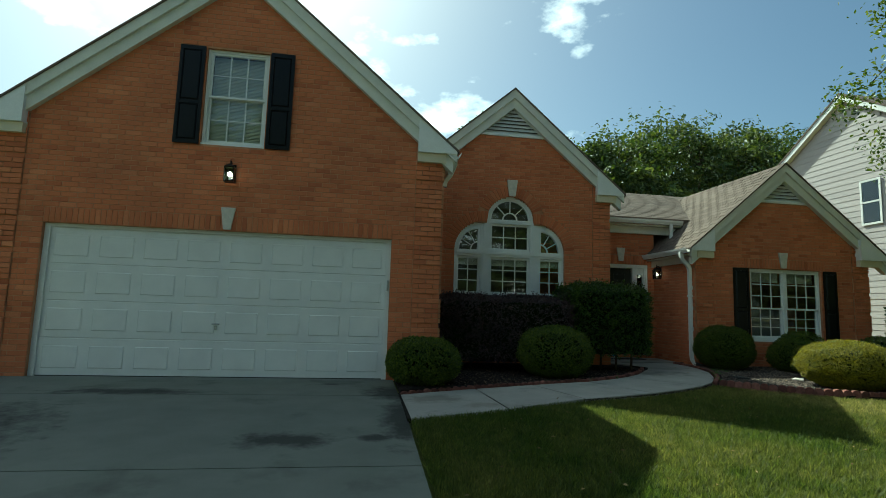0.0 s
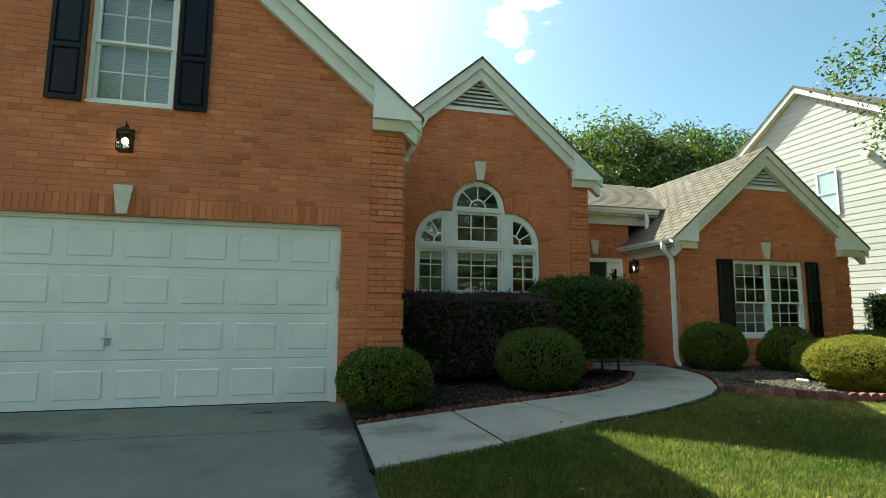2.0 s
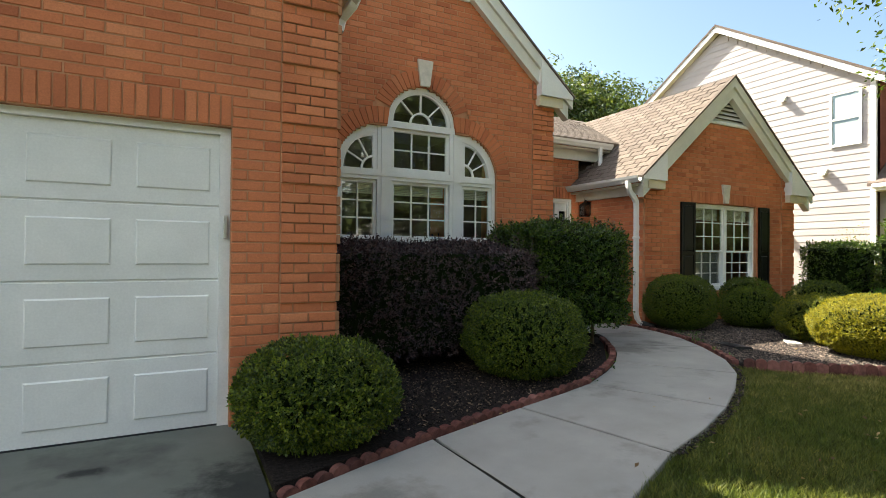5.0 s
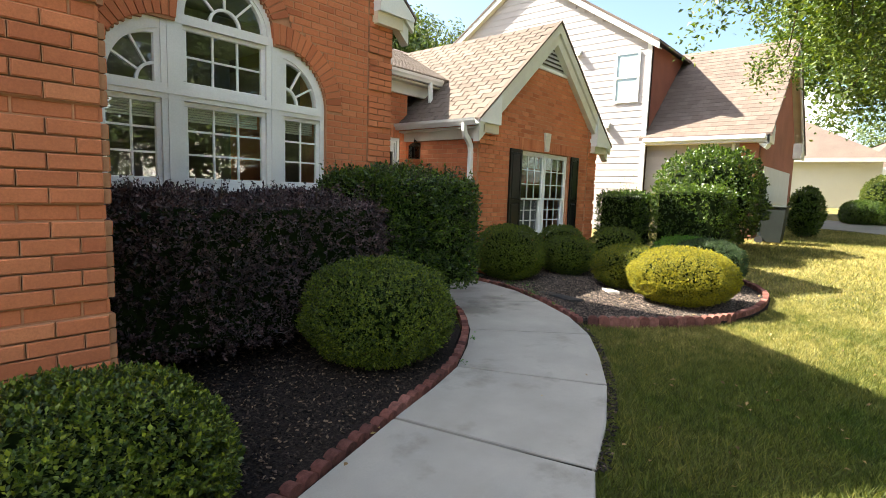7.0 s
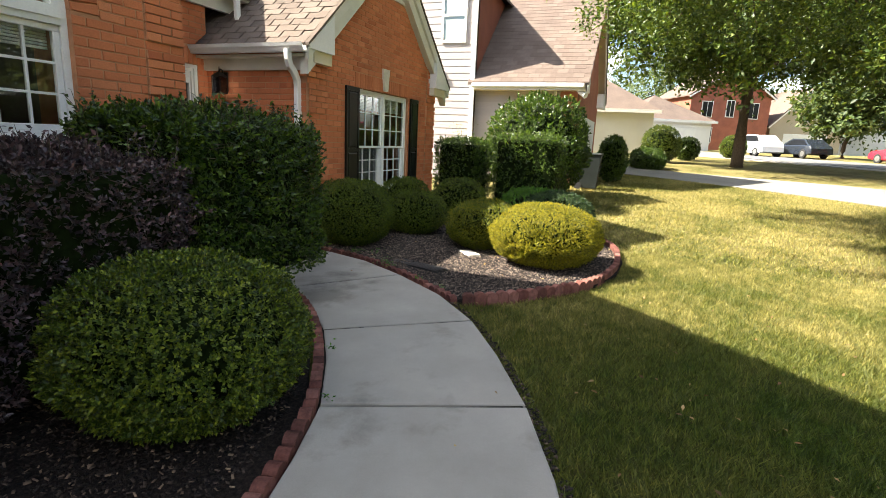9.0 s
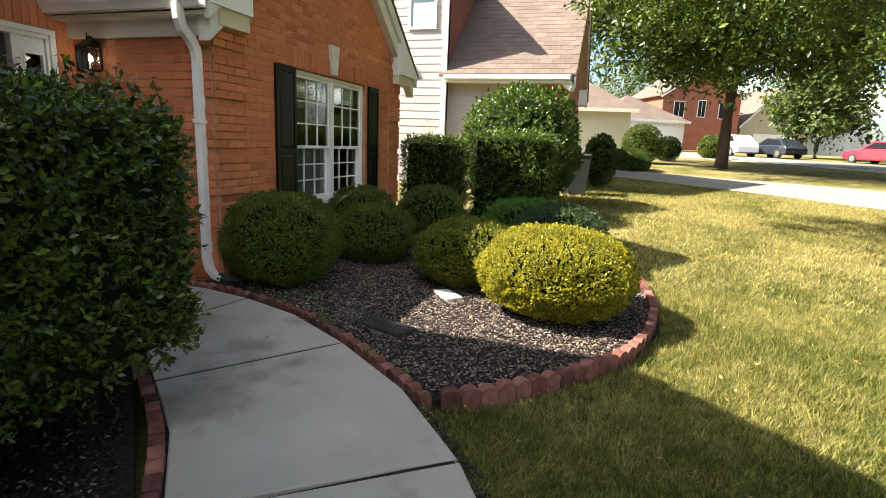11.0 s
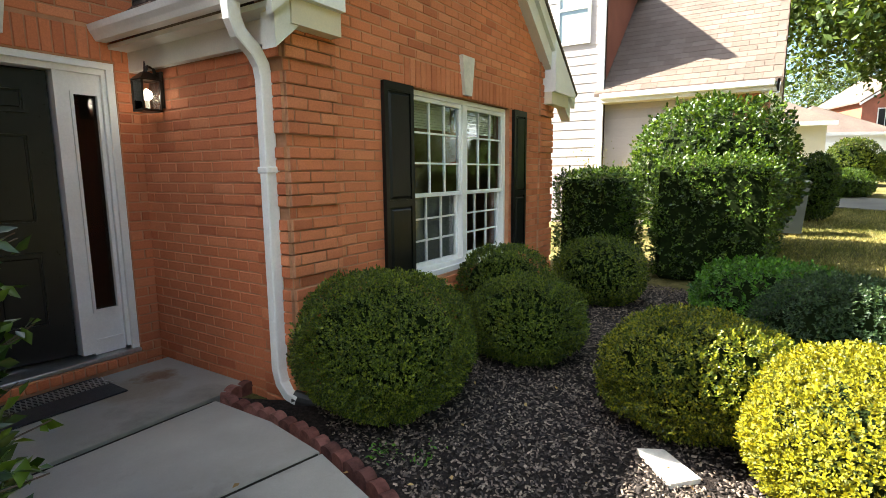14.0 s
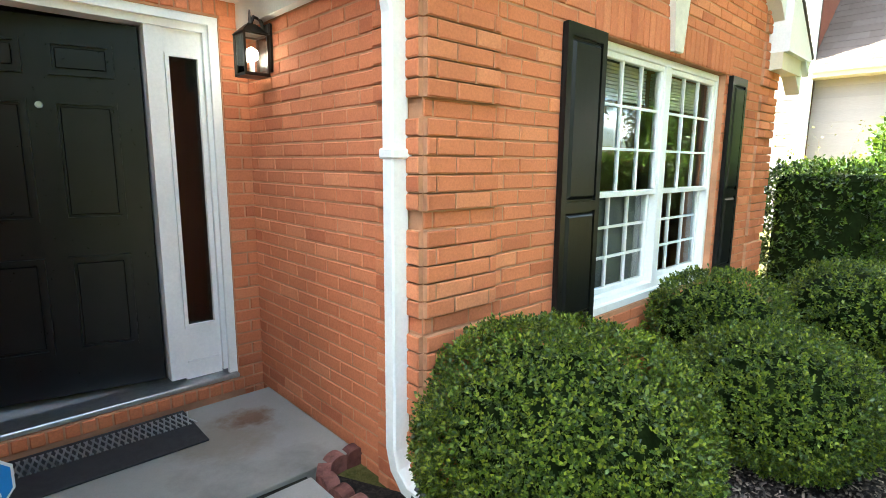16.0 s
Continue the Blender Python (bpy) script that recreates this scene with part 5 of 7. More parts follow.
# ---- planting beds ----
def smooth_line(pts, step):
    """Evenly spaced points along a soft curve through pts: (x, y, heading)."""
    p = np.array(pts, dtype=float)
    fine = []
    for i in range(len(p) - 1):
        p0, p1, p2, p3 = p[max(0, i - 1)], p[i], p[i + 1], p[min(len(p) - 1, i + 2)]
        for t in np.linspace(0, 1, 24, endpoint=False):
            fine.append(0.5 * ((2 * p1) + (p2 - p0) * t + (2 * p0 - 5 * p1 + 4 * p2 - p3) * t * t + (3 * p1 - p0 - 3 * p2 + p3) * t ** 3))
    fine.append(p[-1])
    f = np.array(fine)
    d = np.concatenate([[0], np.cumsum(np.linalg.norm(np.diff(f, axis=0), axis=1))])
    n = int(d[-1] / step)
    out = []
    for k in range(n):
        s0, s1 = k * step, (k + 1) * step
        a = [np.interp(s0, d, f[:, 0]), np.interp(s0, d, f[:, 1])]
        b = [np.interp(s1, d, f[:, 0]), np.interp(s1, d, f[:, 1])]
        out.append(((a[0] + b[0]) / 2, (a[1] + b[1]) / 2, math.degrees(math.atan2(b[1] - a[1], b[0] - a[0]))))
    return out


def edger_mesh():
    """One scallop of a cast edging stone, along x, with a rounded top."""
    s = Shape()
    pts = [(-0.052, -0.12), (0.052, -0.12), (0.052, 0.03)] + [(0.052 * math.cos(radians(a)), 0.03 + 0.035 * math.sin(radians(a))) for a in range(20, 180, 20)] + [(-0.052, 0.03)]
    s.prism_xz(pts, -0.032, 0.032)
    m = s.mesh("edger")
    m.materials.append(EDGER)
    return m


EDGER_MESH = edger_mesh()


def edging(line, label, z):
    run = empty_thing("bed_edging", line[0][0], line[0][1], 0, label, "edging")
    rng = random.Random(3)
    for x, y, h in smooth_line(line, 0.108):
        piece("edger", EDGER_MESH, run, x, y, z(x, y) + rng.uniform(-0.008, 0.006), rng.uniform(-3, 3), rng.uniform(-2, 2), h + rng.uniform(-3, 3))
    return run


N_EDGE = [(0.13, 7.565), (0.61, 7.765), (1.15, 7.945), (2.02, 8.205), (2.54, 8.345), (2.96, 8.495), (3.46, 8.785), (3.89, 9.09), (4.32, 9.49), (4.68, 9.955), (4.90, 10.28)]
R_EDGE = [(6.58, 11.52), (6.315, 11.47), (6.32, 10.98), (6.23, 10.45), (6.03, 9.83), (5.67, 9.225), (5.20, 8.60), (5.03, 8.42)]
O_EDGE = [(5.10, 8.38), (5.20, 8.20), (5.42, 7.96), (5.85, 7.60), (6.25, 7.36), (6.85, 7.20), (7.55, 7.16), (8.3, 7.24), (8.9, 7.45), (9.5, 7.8), (10.2, 8.3), (11.2, 8.6)]


def build_beds():
    left = Shape().prism_xy([(0.12, 7.58), (0.62, 7.79), (1.16, 7.97), (2.03, 8.23), (2.98, 8.53), (3.86, 9.12), (4.65, 9.98), (4.95, 10.4), (4.85, 11.05), (4.62, 11.2), (4.59, 10.95), (0.77, 10.95), (0.77, 8.73), (0.12, 8.73)], -0.1, 0.045)
    tagged(part("mulch_bed", left, MULCH), "dark bark mulch bed against the brick wall", "planting bed", kind="structure")
    right = Shape().prism_xy([(6.55, 11.0), (6.34, 11.45), (6.36, 11.02), (6.27, 10.45), (6.07, 9.83), (5.71, 9.22), (5.24, 8.62), (5.08, 8.42), (5.42, 7.98), (5.85, 7.6), (6.25, 7.32), (6.85, 7.14), (7.55, 7.1), (8.3, 7.18), (8.9, 7.42), (9.5, 7.82), (10.2, 8.32), (11.2, 8.62), (13.0, 8.7), (13.0, 11.6), (10.8, 11.6), (10.8, 11.0)], -0.1, 0.05)
    tagged(part("mulch_bed", right, MULCH), "dark bark mulch bed with leaf litter before the wing", "planting bed", kind="structure")
    edging(N_EDGE, "weathered red scalloped edging along the walk", lambda x, y: 0.022 - walk_drop(x))
    edging(R_EDGE, "weathered red scalloped edging by the porch walk", lambda x, y: 0.018)
    edging(O_EDGE, "weathered red scalloped edging by the lawn", lambda x, y: 0.055)


def inside(px, py, poly):
    """Which of the points lie in the polygon."""
    px, py = np.asarray(px), np.asarray(py)
    r = np.zeros(px.shape, dtype=bool)
    n = len(poly)
    for i in range(n):
        (x0, y0), (x1, y1) = poly[i], poly[(i + 1) % n]
        cross = ((y0 > py) != (y1 > py)) & (px < (x1 - x0) * (py - y0) / (y1 - y0 + 1e-12) + x0)
        r ^= cross
    return r


def scatter_chips(name, poly, z, n, rng, label, material):
    """Bark chips lying about, many small flat pieces."""
    p = np.array(poly)
    pts = np.stack([rng.uniform(p[:, 0].min(), p[:, 0].max(), n), rng.uniform(p[:, 1].min(), p[:, 1].max(), n)], axis=1)
    pts = pts[inside(pts[:, 0], pts[:, 1], poly)]
    k = len(pts)
    ang = rng.uniform(0, math.pi, k)
    ln, wd = rng.uniform(0.007, 0.026, k), rng.uniform(0.005, 0.012, k)
    dx, dy = np.cos(ang), np.sin(ang)
    tip, roll = rng.normal(0, 0.003, k), rng.normal(0, 0.0015, k)
    zc = z + rng.uniform(0.004, 0.014, k)
    quad = []
    for a, b in ((-1, -1), (1, -1), (1, 1), (-1, 1)):
        quad.append(np.stack([pts[:, 0] + a * ln / 2 * dx - b * wd / 2 * dy, pts[:, 1] + a * ln / 2 * dy + b * wd / 2 * dx, zc + a * tip + b * roll], axis=1))
    top = np.stack(quad, axis=1)
    low = top - np.array([0, 0, 0.004])
    verts = np.concatenate([top, low], axis=1).reshape(-1, 3)
    i = np.arange(k)[:, None] * 8
    f = np.concatenate([i + np.array([q]) for q in ((0, 1, 2, 3), (0, 4, 5, 1), (1, 5, 6, 2), (2, 6, 7, 3), (3, 7, 4, 0))], axis=1).reshape(-1, 4)
    tagged(new(name, fast_mesh(name, verts, f, material)), label, "mulch", kind="stuff")


# ---- shrubs and hedges ----
RNG = np.random.default_rng(7)


def ball_mesh(name, c, r, rz, material, seed, segs=28):
    """A lumpy closed dome."""
    s = Shape()
    rows = 14
    v = []
    for j in range(rows + 1):
        ph = math.pi * j / rows
        for i in range(segs):
            th = 2 * math.pi * i / segs
            d = Vector((math.sin(ph) * math.cos(th), math.sin(ph) * math.sin(th), math.cos(ph)))
            k = 1 + 0.05 * noise.noise(d * 2.2 + Vector((seed, 0, 0)))
            q = k * (1 - 0.2 * max(0.0, -d.z))
            v.append((c[0] + d.x * r[0] * q, c[1] + d.y * r[1] * q, c[2] + d.z * rz * k))
    f = [(j * segs + i, j * segs + (i + 1) % segs, (j + 1) * segs + (i + 1) % segs, (j + 1) * segs + i) for j in range(rows) for i in range(segs)]
    return mesh_of(v, f, name, material)


def sprig_mesh(name, base, axis, length, leaf, per, material, rng, aspect=0.62):
    """Short sprigs with leaves set spirally round them, from base along axis."""
    k = len(base)
    axis = axis / (np.linalg.norm(axis, axis=1, keepdims=True) + 1e-9)
    u = np.cross(axis, rng.normal(0, 1, (k, 3)))
    u /= np.linalg.norm(u, axis=1, keepdims=True) + 1e-9
    v = np.cross(axis, u)
    j = np.arange(per)[None, :, None]
    t = (j + 0.5) / per
    ang = j * 2.4 + rng.uniform(0, 6.28, (k, 1, 1))
    rad = np.cos(ang) * u[:, None] + np.sin(ang) * v[:, None]
    ax = axis[:, None]
    org = base[:, None] + ax * length * t * rng.uniform(0.6, 1.3, (k, 1, 1))
    dr = rad * (1.05 - 0.7 * t) + ax * (0.25 + 0.75 * t) + rng.normal(0, 0.18, (k, per, 3))
    dr /= np.linalg.norm(dr, axis=2, keepdims=True)
    sd = np.cross(dr, np.broadcast_to(ax, dr.shape) + rng.normal(0, 0.2, dr.shape))
    sd /= np.linalg.norm(sd, axis=2, keepdims=True) + 1e-9
    nm = np.cross(sd, dr)
    s = leaf * rng.uniform(0.65, 1.3, (k, per, 1))
    mid = org + dr * s * 0.5
    lift = nm * s * 0.10
    verts = np.stack([org, mid + sd * s * aspect * 0.5 + lift, org + dr * s, mid - sd * s * aspect * 0.5 + lift], axis=2).reshape(-1, 3)
    i = np.arange(k * per)[:, None] * 4
    faces = np.concatenate([i + np.array([[0, 1, 2]]), i + np.array([[0, 2, 3]])], axis=1).reshape(-1, 3)
    return fast_mesh(name, verts, faces, material)


def shrub(x, y, r, top, material, label, count=9000, leaf=0.024, base=None, ry=None, seed=1.0, category="shrub", group="clipped shrubs", rough=0.05, squash=2.4):
    """A clipped dome of leafy sprigs over a near-black core painted as inner shade, widest below its middle. squash
    over 2 gives flatter sides and top.
    """
    base = gz(x, y) if base is None else base
    ry = ry or r
    h = top - base
    cz = base + h * 0.44
    thing = empty_thing("shrub", x, y, base, label, category, group)
    per = 7
    n = int(count * 1.3) // per
    d = RNG.normal(0, 1, (n, 3))
    d /= np.linalg.norm(d, axis=1, keepdims=True)
    sup = (np.abs(d) ** squash).sum(axis=1) ** (-1 / squash)
    wob = np.array([noise.noise(Vector((a * 2.4 + seed * 7, b * 2.4, c * 2.4))) + 0.7 * noise.noise(Vector((a * 7 + seed * 3, b * 7, c * 7))) for a, b, c in d])
    deep = np.where(RNG.uniform(0, 1, n) < 0.4, RNG.uniform(0.03, 0.15, n), np.abs(RNG.normal(0, 0.022, n)))
    rad = sup * (1 + rough * wob * 1.3) * (1 - deep) - leaf * 1.1 / r
    low = np.clip(-d[:, 2], 0, 1)
    rz = np.where(d[:, 2] > 0, h * 0.56, h * 0.42)
    rad_xy = rad * (1 - 0.12 * low)
    pts = np.stack([x + d[:, 0] * r * rad_xy, y + d[:, 1] * ry * rad_xy, cz + d[:, 2] * rz * rad], axis=1)
    axis = d * np.array([1, 1, r / (h * 0.5)]) + np.array([0, 0, 0.35]) + RNG.normal(0, 0.32, (n, 3))
    part("foliage", sprig_mesh("foliage", pts, axis, leaf * 1.7, leaf, per, material, RNG), material, thing)
    # solid dark dome that paints the shade seen through the leaf gaps
    part("shade_core", ball_mesh("shade_core", (x, y, cz + h * 0.05), (r * 0.80, ry * 0.80), h * 0.40, CORE, seed), CORE, thing, smooth=True)
    for k in range(4):
        a = k * 1.6 + seed
        stem = Shape().tube([(x + 0.10 * math.cos(a), y + 0.10 * math.sin(a), base - 0.03), (x + r * 0.35 * math.cos(a), y + r * 0.35 * math.sin(a), cz)], [0.018, 0.010], 6)
        part("stem", stem, BARK, thing)
    return thing


def hedge(x0, x1, y0, y1, z0, z1, material, label, count, leaf, loose=0.04, group="", shoots=0, bottom=0.0, name="hedge"):
    """A clipped box hedge with rounded edges and stray shoots."""
    thing = empty_thing(name, (x0 + x1) / 2, (y0 + y1) / 2, z0, label, "hedge", group)
    lx, ly, lz = x1 - x0, y1 - y0, z1 - z0
    count = count * 5 // 24
    areas = np.array([ly * lz, ly * lz, lx * lz, lx * lz, lx * ly * 1.3])
    side = RNG.choice(5, count, p=areas / areas.sum())
    u, v = RNG.uniform(0, 1, count), RNG.uniform(bottom, 1, count)
    p = np.zeros((count, 3))
    nr = np.zeros((count, 3))
    for k, (ax, val) in enumerate(((0, 0.0), (0, 1.0), (1, 0.0), (1, 1.0), (2, 1.0))):
        m = side == k
        o = [a for a in range(3) if a != ax]
        p[m, ax] = val
        p[m, o[0]], p[m, o[1]] = u[m], v[m]
        nr[m, ax] = 1 if val else -1
    q = (p - 0.5) * 2
    e = 7.0
    p = q / (np.abs(q) ** e).sum(axis=1, keepdims=True) ** (1 / e) / 2 + 0.5
    pts = np.array([x0, y0, z0]) + p * np.array([lx, ly, lz])
    wob = np.array([noise.noise(Vector(a) * 2.7) + 0.7 * noise.noise(Vector(a) * 8) for a in pts])
    pts += nr * (wob * loose - np.abs(RNG.normal(0, loose * 0.8, count)))[:, None]
    axis = nr * 0.9 + np.array([0, 0, 0.45]) + RNG.normal(0, 0.45, (count, 3))
    part("foliage", sprig_mesh("foliage", pts - nr * leaf, axis, leaf * 2.2, leaf, 6, material, RNG, 0.55), material, thing)
    if shoots:
        sp_pts, tw = [], Shape()
        for k in range(shoots):
            top_side = RNG.uniform() < 0.6
            if top_side:
                b = np.array([RNG.uniform(x0 + 0.08, x1 - 0.08), RNG.uniform(y0 + 0.08, y1 - 0.08), z1 - 0.07])
                dv = np.array([RNG.normal(0, 0.3), RNG.normal(0, 0.3), 1.0])
            else:
                b = np.array([x1 - 0.09, RNG.uniform(y0 + 0.1, y1 - 0.1), RNG.uniform(z0 + 0.4 * lz, z1 - 0.1)]) if RNG.uniform() < 0.5 else np.array([RNG.uniform(x0 + 0.1, x1 - 0.1), y0 + 0.09, RNG.uniform(z0 + 0.4 * lz, z1 - 0.1)])
                dv = np.array([0.8 if b[0] > x1 - 0.095 else RNG.normal(0, 0.3), -0.8 if b[1] < y0 + 0.1 else RNG.normal(0, 0.3), RNG.uniform(-0.3, 0.6)])
            ln = RNG.uniform(0.10, 0.20)
            dv = dv / np.linalg.norm(dv) * ln
            tw.tube([tuple(b - dv * 0.3), tuple(b + dv)], [0.003, 0.0015], 4)
            for j in range(7):
                sp_pts.append(b + dv * (j + 1) / 7 + RNG.normal(0, 0.012, 3))
        part("shoot", leaf_mesh("shoot", np.array(sp_pts), np.tile([0, 0, 1.0], (len(sp_pts), 1)), leaf * 1.1, material, RNG, 0.5, 0.9), material, thing)["kind"] = "stuff"
        part("twig", tw, BARK, thing)["kind"] = "stuff"
    # dark box inside the hedge, painted as the shade behind its leaves
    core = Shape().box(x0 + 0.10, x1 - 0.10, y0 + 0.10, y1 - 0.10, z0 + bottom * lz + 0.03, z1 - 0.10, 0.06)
    part("shade_core", core, CORE, thing)
    st = Shape()
    for k in range(5):
        a = x0 + lx * (k + 0.5) / 5
        st.tube([(a, (y0 + y1) / 2, z0 - 0.04), (a + 0.05, (y0 + y1) / 2 + 0.04, z0 + lz * 0.5)], [0.025, 0.014], 6)
    part("stem", st, BARK, thing)
    return thing


def build_shrubs():
    shrub(0.47, 8.17, 0.50, 0.65, BOXWOOD, "round clipped green shrub beside the garage", 42000, 0.021, 0.02, seed=1)
    shrub(2.68, 9.02, 0.575, 0.835, BOXWOOD, "round clipped green shrub beside the walk", 48000, 0.020, 0.03, seed=2)
    shrub(6.77, 10.49, 0.52, 0.895, BOXWOOD, "large round clipped green shrub at the wing corner", 66000, 0.0165, 0.03, seed=3)
    shrub(8.02, 10.12, 0.45, 0.69, BOXWOOD, "round clipped green shrub under the wing window", 34000, 0.018, 0.04, seed=4)
    shrub(8.62, 10.60, 0.42, 0.83, BOXWOOD, "round clipped green shrub below the window", 24000, 0.019, 0.04, seed=5)
    shrub(10.04, 10.13, 0.48, 0.76, BOXWOOD, "round clipped dark green shrub by the wing corner", 14000, 0.026, 0.04, seed=6)
    shrub(7.55, 8.88, 0.52, 0.67, BOXWOOD_HALF_LIT, "clipped boxwood shrub, half in sun, with sunlit yellow painted into its leaves", 52000, 0.0175, 0.04, seed=7, rough=0.09)
    shrub(6.96, 7.98, 0.64, 0.745, BOXWOOD_SUNLIT, "broad clipped boxwood shrub in full sun, sunlight painted in as golden-green", 90000, 0.0165, 0.04, seed=8)
    shrub(9.34, 8.55, 0.58, 0.72, BRIGHT_LEAF, "low bright green clipped shrub", 14000, 0.03, 0.04, seed=9, squash=3.0)
    shrub(8.68, 8.12, 0.55, 0.76, JUNIPER, "rounded blue-green clipped shrub beside the lawn", 26000, 0.021, 0.04, seed=10)
    hedge(0.80, 3.25, 9.42, 10.75, 0.03, 1.31, PURPLE, "dark purple-leaved clipped hedge below the arched window", 52000, 0.030, 0.075, shoots=200, bottom=0.12)
    hedge(3.22, 4.72, 9.50, 10.70, 0.03, 1.56, HOLLY, "tall glossy green clipped hedge beside the porch", 34000, 0.037, 0.07, shoots=240, bottom=0.2)
    hedge(11.3, 12.5, 10.2, 11.2, 0.06, 1.48, HOLLY, "square dark green clipped hedge at the wing corner", 9000, 0.045, 0.05, shoots=20)
    hedge(11.4, 12.9, 8.55, 9.95, 0.06, 1.62, HOLLY, "square bright-topped green clipped hedge", 11000, 0.045, 0.05, shoots=60)
    shrub(14.1, 9.5, 1.25, 2.62, HOLLY, "large rounded glossy green bush by the neighbouring wall", 17000, 0.07, seed=11, rough=0.1)
    shrub(18.4, 7.9, 0.46, gz(18.4, 7.9) + 1.5, HOLLY, "dark green rounded bush by the neighbouring drive", 9000, 0.045, seed=12)
    shrub(25.5, 6.8, 1.2, gz(25.5, 6.8) + 0.8, HOLLY, "low dark green clipped bush beside the far drive", 12000, 0.06, seed=13, ry=0.7, squash=3.0)
    shrub(30.5, 6.2, 0.95, gz(30.5, 6.2) + 1.85, BOXWOOD, "tall rounded green bush near a far garage", 12000, 0.06, seed=14)
    shrub(33.4, 4.7, 0.62, gz(33.4, 4.7) + 1.3, HOLLY, "rounded green bush near a far house", 6000, 0.06, seed=15)
    shrub(40.1, 1.5, 0.78, gz(40.1, 1.5) + 1.5, BOXWOOD, "rounded green bush before a far garage", 7000, 0.07, seed=16)


def twiggy_bush(x, y, h):
    thing = empty_thing("bare_shrub", x, y, gz(x, y), "thin pale twiggy shrub with few leaves before siding", "shrub")
    s = Shape()
    rng = random.Random(9)
    tips = []
    for k in range(26):
        a, ln = rng.uniform(0, 6.28), rng.uniform(0.5, 1) * h
        sp_ = rng.uniform(0.1, 0.5)
        p = [(x, y, gz(x, y) - 0.03)]
        for j in range(1, 5):
            t = j / 4
            p.append((x + math.cos(a) * sp_ * ln * t + rng.uniform(-0.05, 0.05), y + math.sin(a) * sp_ * ln * t + rng.uniform(-0.05, 0.05), gz(x, y) + ln * t))
            tips.append(p[-1])
        s.tube(p, [0.012, 0.009, 0.006, 0.004, 0.002], 4)
    part("twig", s, TWIG, thing)["kind"] = "stuff"
    c = np.array([t for t in tips for _ in range(7)]) + RNG.normal(0, 0.12, (len(tips) * 7, 3))
    part("leaves", leaf_mesh("leaves", c, RNG.normal(0, 1, c.shape), 0.05, GREY_FOLIAGE, RNG), GREY_FOLIAGE, thing)


# ---- trees ----
def tree(x, y, height, crown_r, crown_lo, material, label, leaves, leaf, seed, trunk_r=0.2, droop=0.0, lean=(0, 0), z=None, clumps=60, squeeze=1.0, cone=False, blobs=0.16, keep=None):
    """A tapered trunk, forked limbs, and a crown of leafy clumps at their ends."""
    rng = np.random.default_rng(seed)
    z = gz(x, y) if z is None else z
    thing = empty_thing("tree", x, y, z, label, "tree")
    fork = crown_lo * 0.85
    cx, cy = x + lean[0], y + lean[1]
    s = Shape()
    bend = rng.normal(0, 0.08, (5, 2))
    tp = [(x + lean[0] * 0.25 * (t ** 2) + bend[i, 0] * t, y + lean[1] * 0.25 * t ** 2 + bend[i, 1] * t, z - 0.15 + (fork + 0.15) * t) for i, t in enumerate((0, 0.1, 0.4, 0.7, 1.0))]
    s.tube(tp, [trunk_r * 1.5, trunk_r * 1.1, trunk_r * 0.95, trunk_r * 0.85, trunk_r * 0.78], 12)
    limbs = Shape()
    ends = []
    for k in range(clumps):
        a = k * 2.39996 + rng.uniform(-0.3, 0.3)
        t = (k + 0.5) / clumps
        zz = crown_lo + (height - crown_lo) * t
        if cone:
            rr = crown_r * (1 - t) ** 0.8 * rng.uniform(0.55, 1.0)
        else:
            rr = crown_r * math.sin(math.pi * (0.12 + 0.80 * t)) ** 0.6 * rng.uniform(0.35, 1.0)
        e = np.array([cx + rr * math.cos(a), cy + rr * math.sin(a) * squeeze, z + zz - droop * (rr / crown_r) ** 2])
        if keep is None or keep(e):
            ends.append(e)
    top = tp[-1]
    if cone:
        s.tube([tp[-1], (cx, cy, z + height * 0.95)], [trunk_r * 0.75, 0.03], 8)
    main = []
    n_main = 0 if cone else 7
    for k in range(n_main):
        a = k * 2.4 + seed
        rr = crown_r * 0.42
        e = (cx + rr * math.cos(a), cy + rr * math.sin(a) * squeeze, z + crown_lo + (height - crown_lo) * (0.3 + 0.07 * k))
        m = tuple((np.array(top) + np.array(e)) / 2 + np.array([0, 0, 0.08 * height]) + rng.normal(0, 0.15, 3))
        limbs.tube([top, m, e], [trunk_r * 0.55, trunk_r * 0.38, trunk_r * 0.2], 7)
        main.append(np.array(e))
    for e in ends:
        if cone:
            b = np.array([cx, cy, min(e[2] + 0.3, z + height * 0.9)])
        else:
            b = min(main + [np.array(top)], key=lambda q: np.linalg.norm(q - e))
        m = (b + e) / 2 + rng.normal(0, 0.18, 3) + np.array([0, 0, 0.25])
        limbs.tube([tuple(b), tuple(m), tuple(e)], [trunk_r * 0.18, trunk_r * 0.11, trunk_r * 0.04], 5)
    part("trunk", s, BARK, thing, smooth=True)
    part("limb", limbs, BARK, thing, smooth=True)
    per = leaves // clumps
    size = crown_r * blobs * 1.9
    pts, nrm = [], []
    for e in ends:
        k = max(4, int(per * rng.uniform(0.6, 1.4)))
        sub = e + rng.normal(0, size * 0.75, (6, 3)) * np.array([1, 1, 0.6])
        ch = rng.integers(0, 6, k)
        p = sub[ch] + rng.normal(0, size * 0.33, (k, 3)) * np.array([1, 1, 0.75 + droop * 0.5])
        pts.append(p)
        nrm.append(np.tile([0, 0, 0.8], (k, 1)) + (p - e) * 0.4)
    pts, nrm = np.concatenate(pts), np.concatenate(nrm)
    part("crown", leaf_mesh("crown", pts, nrm, leaf, material, rng, 0.5, 0.8), material, thing)
    return thing


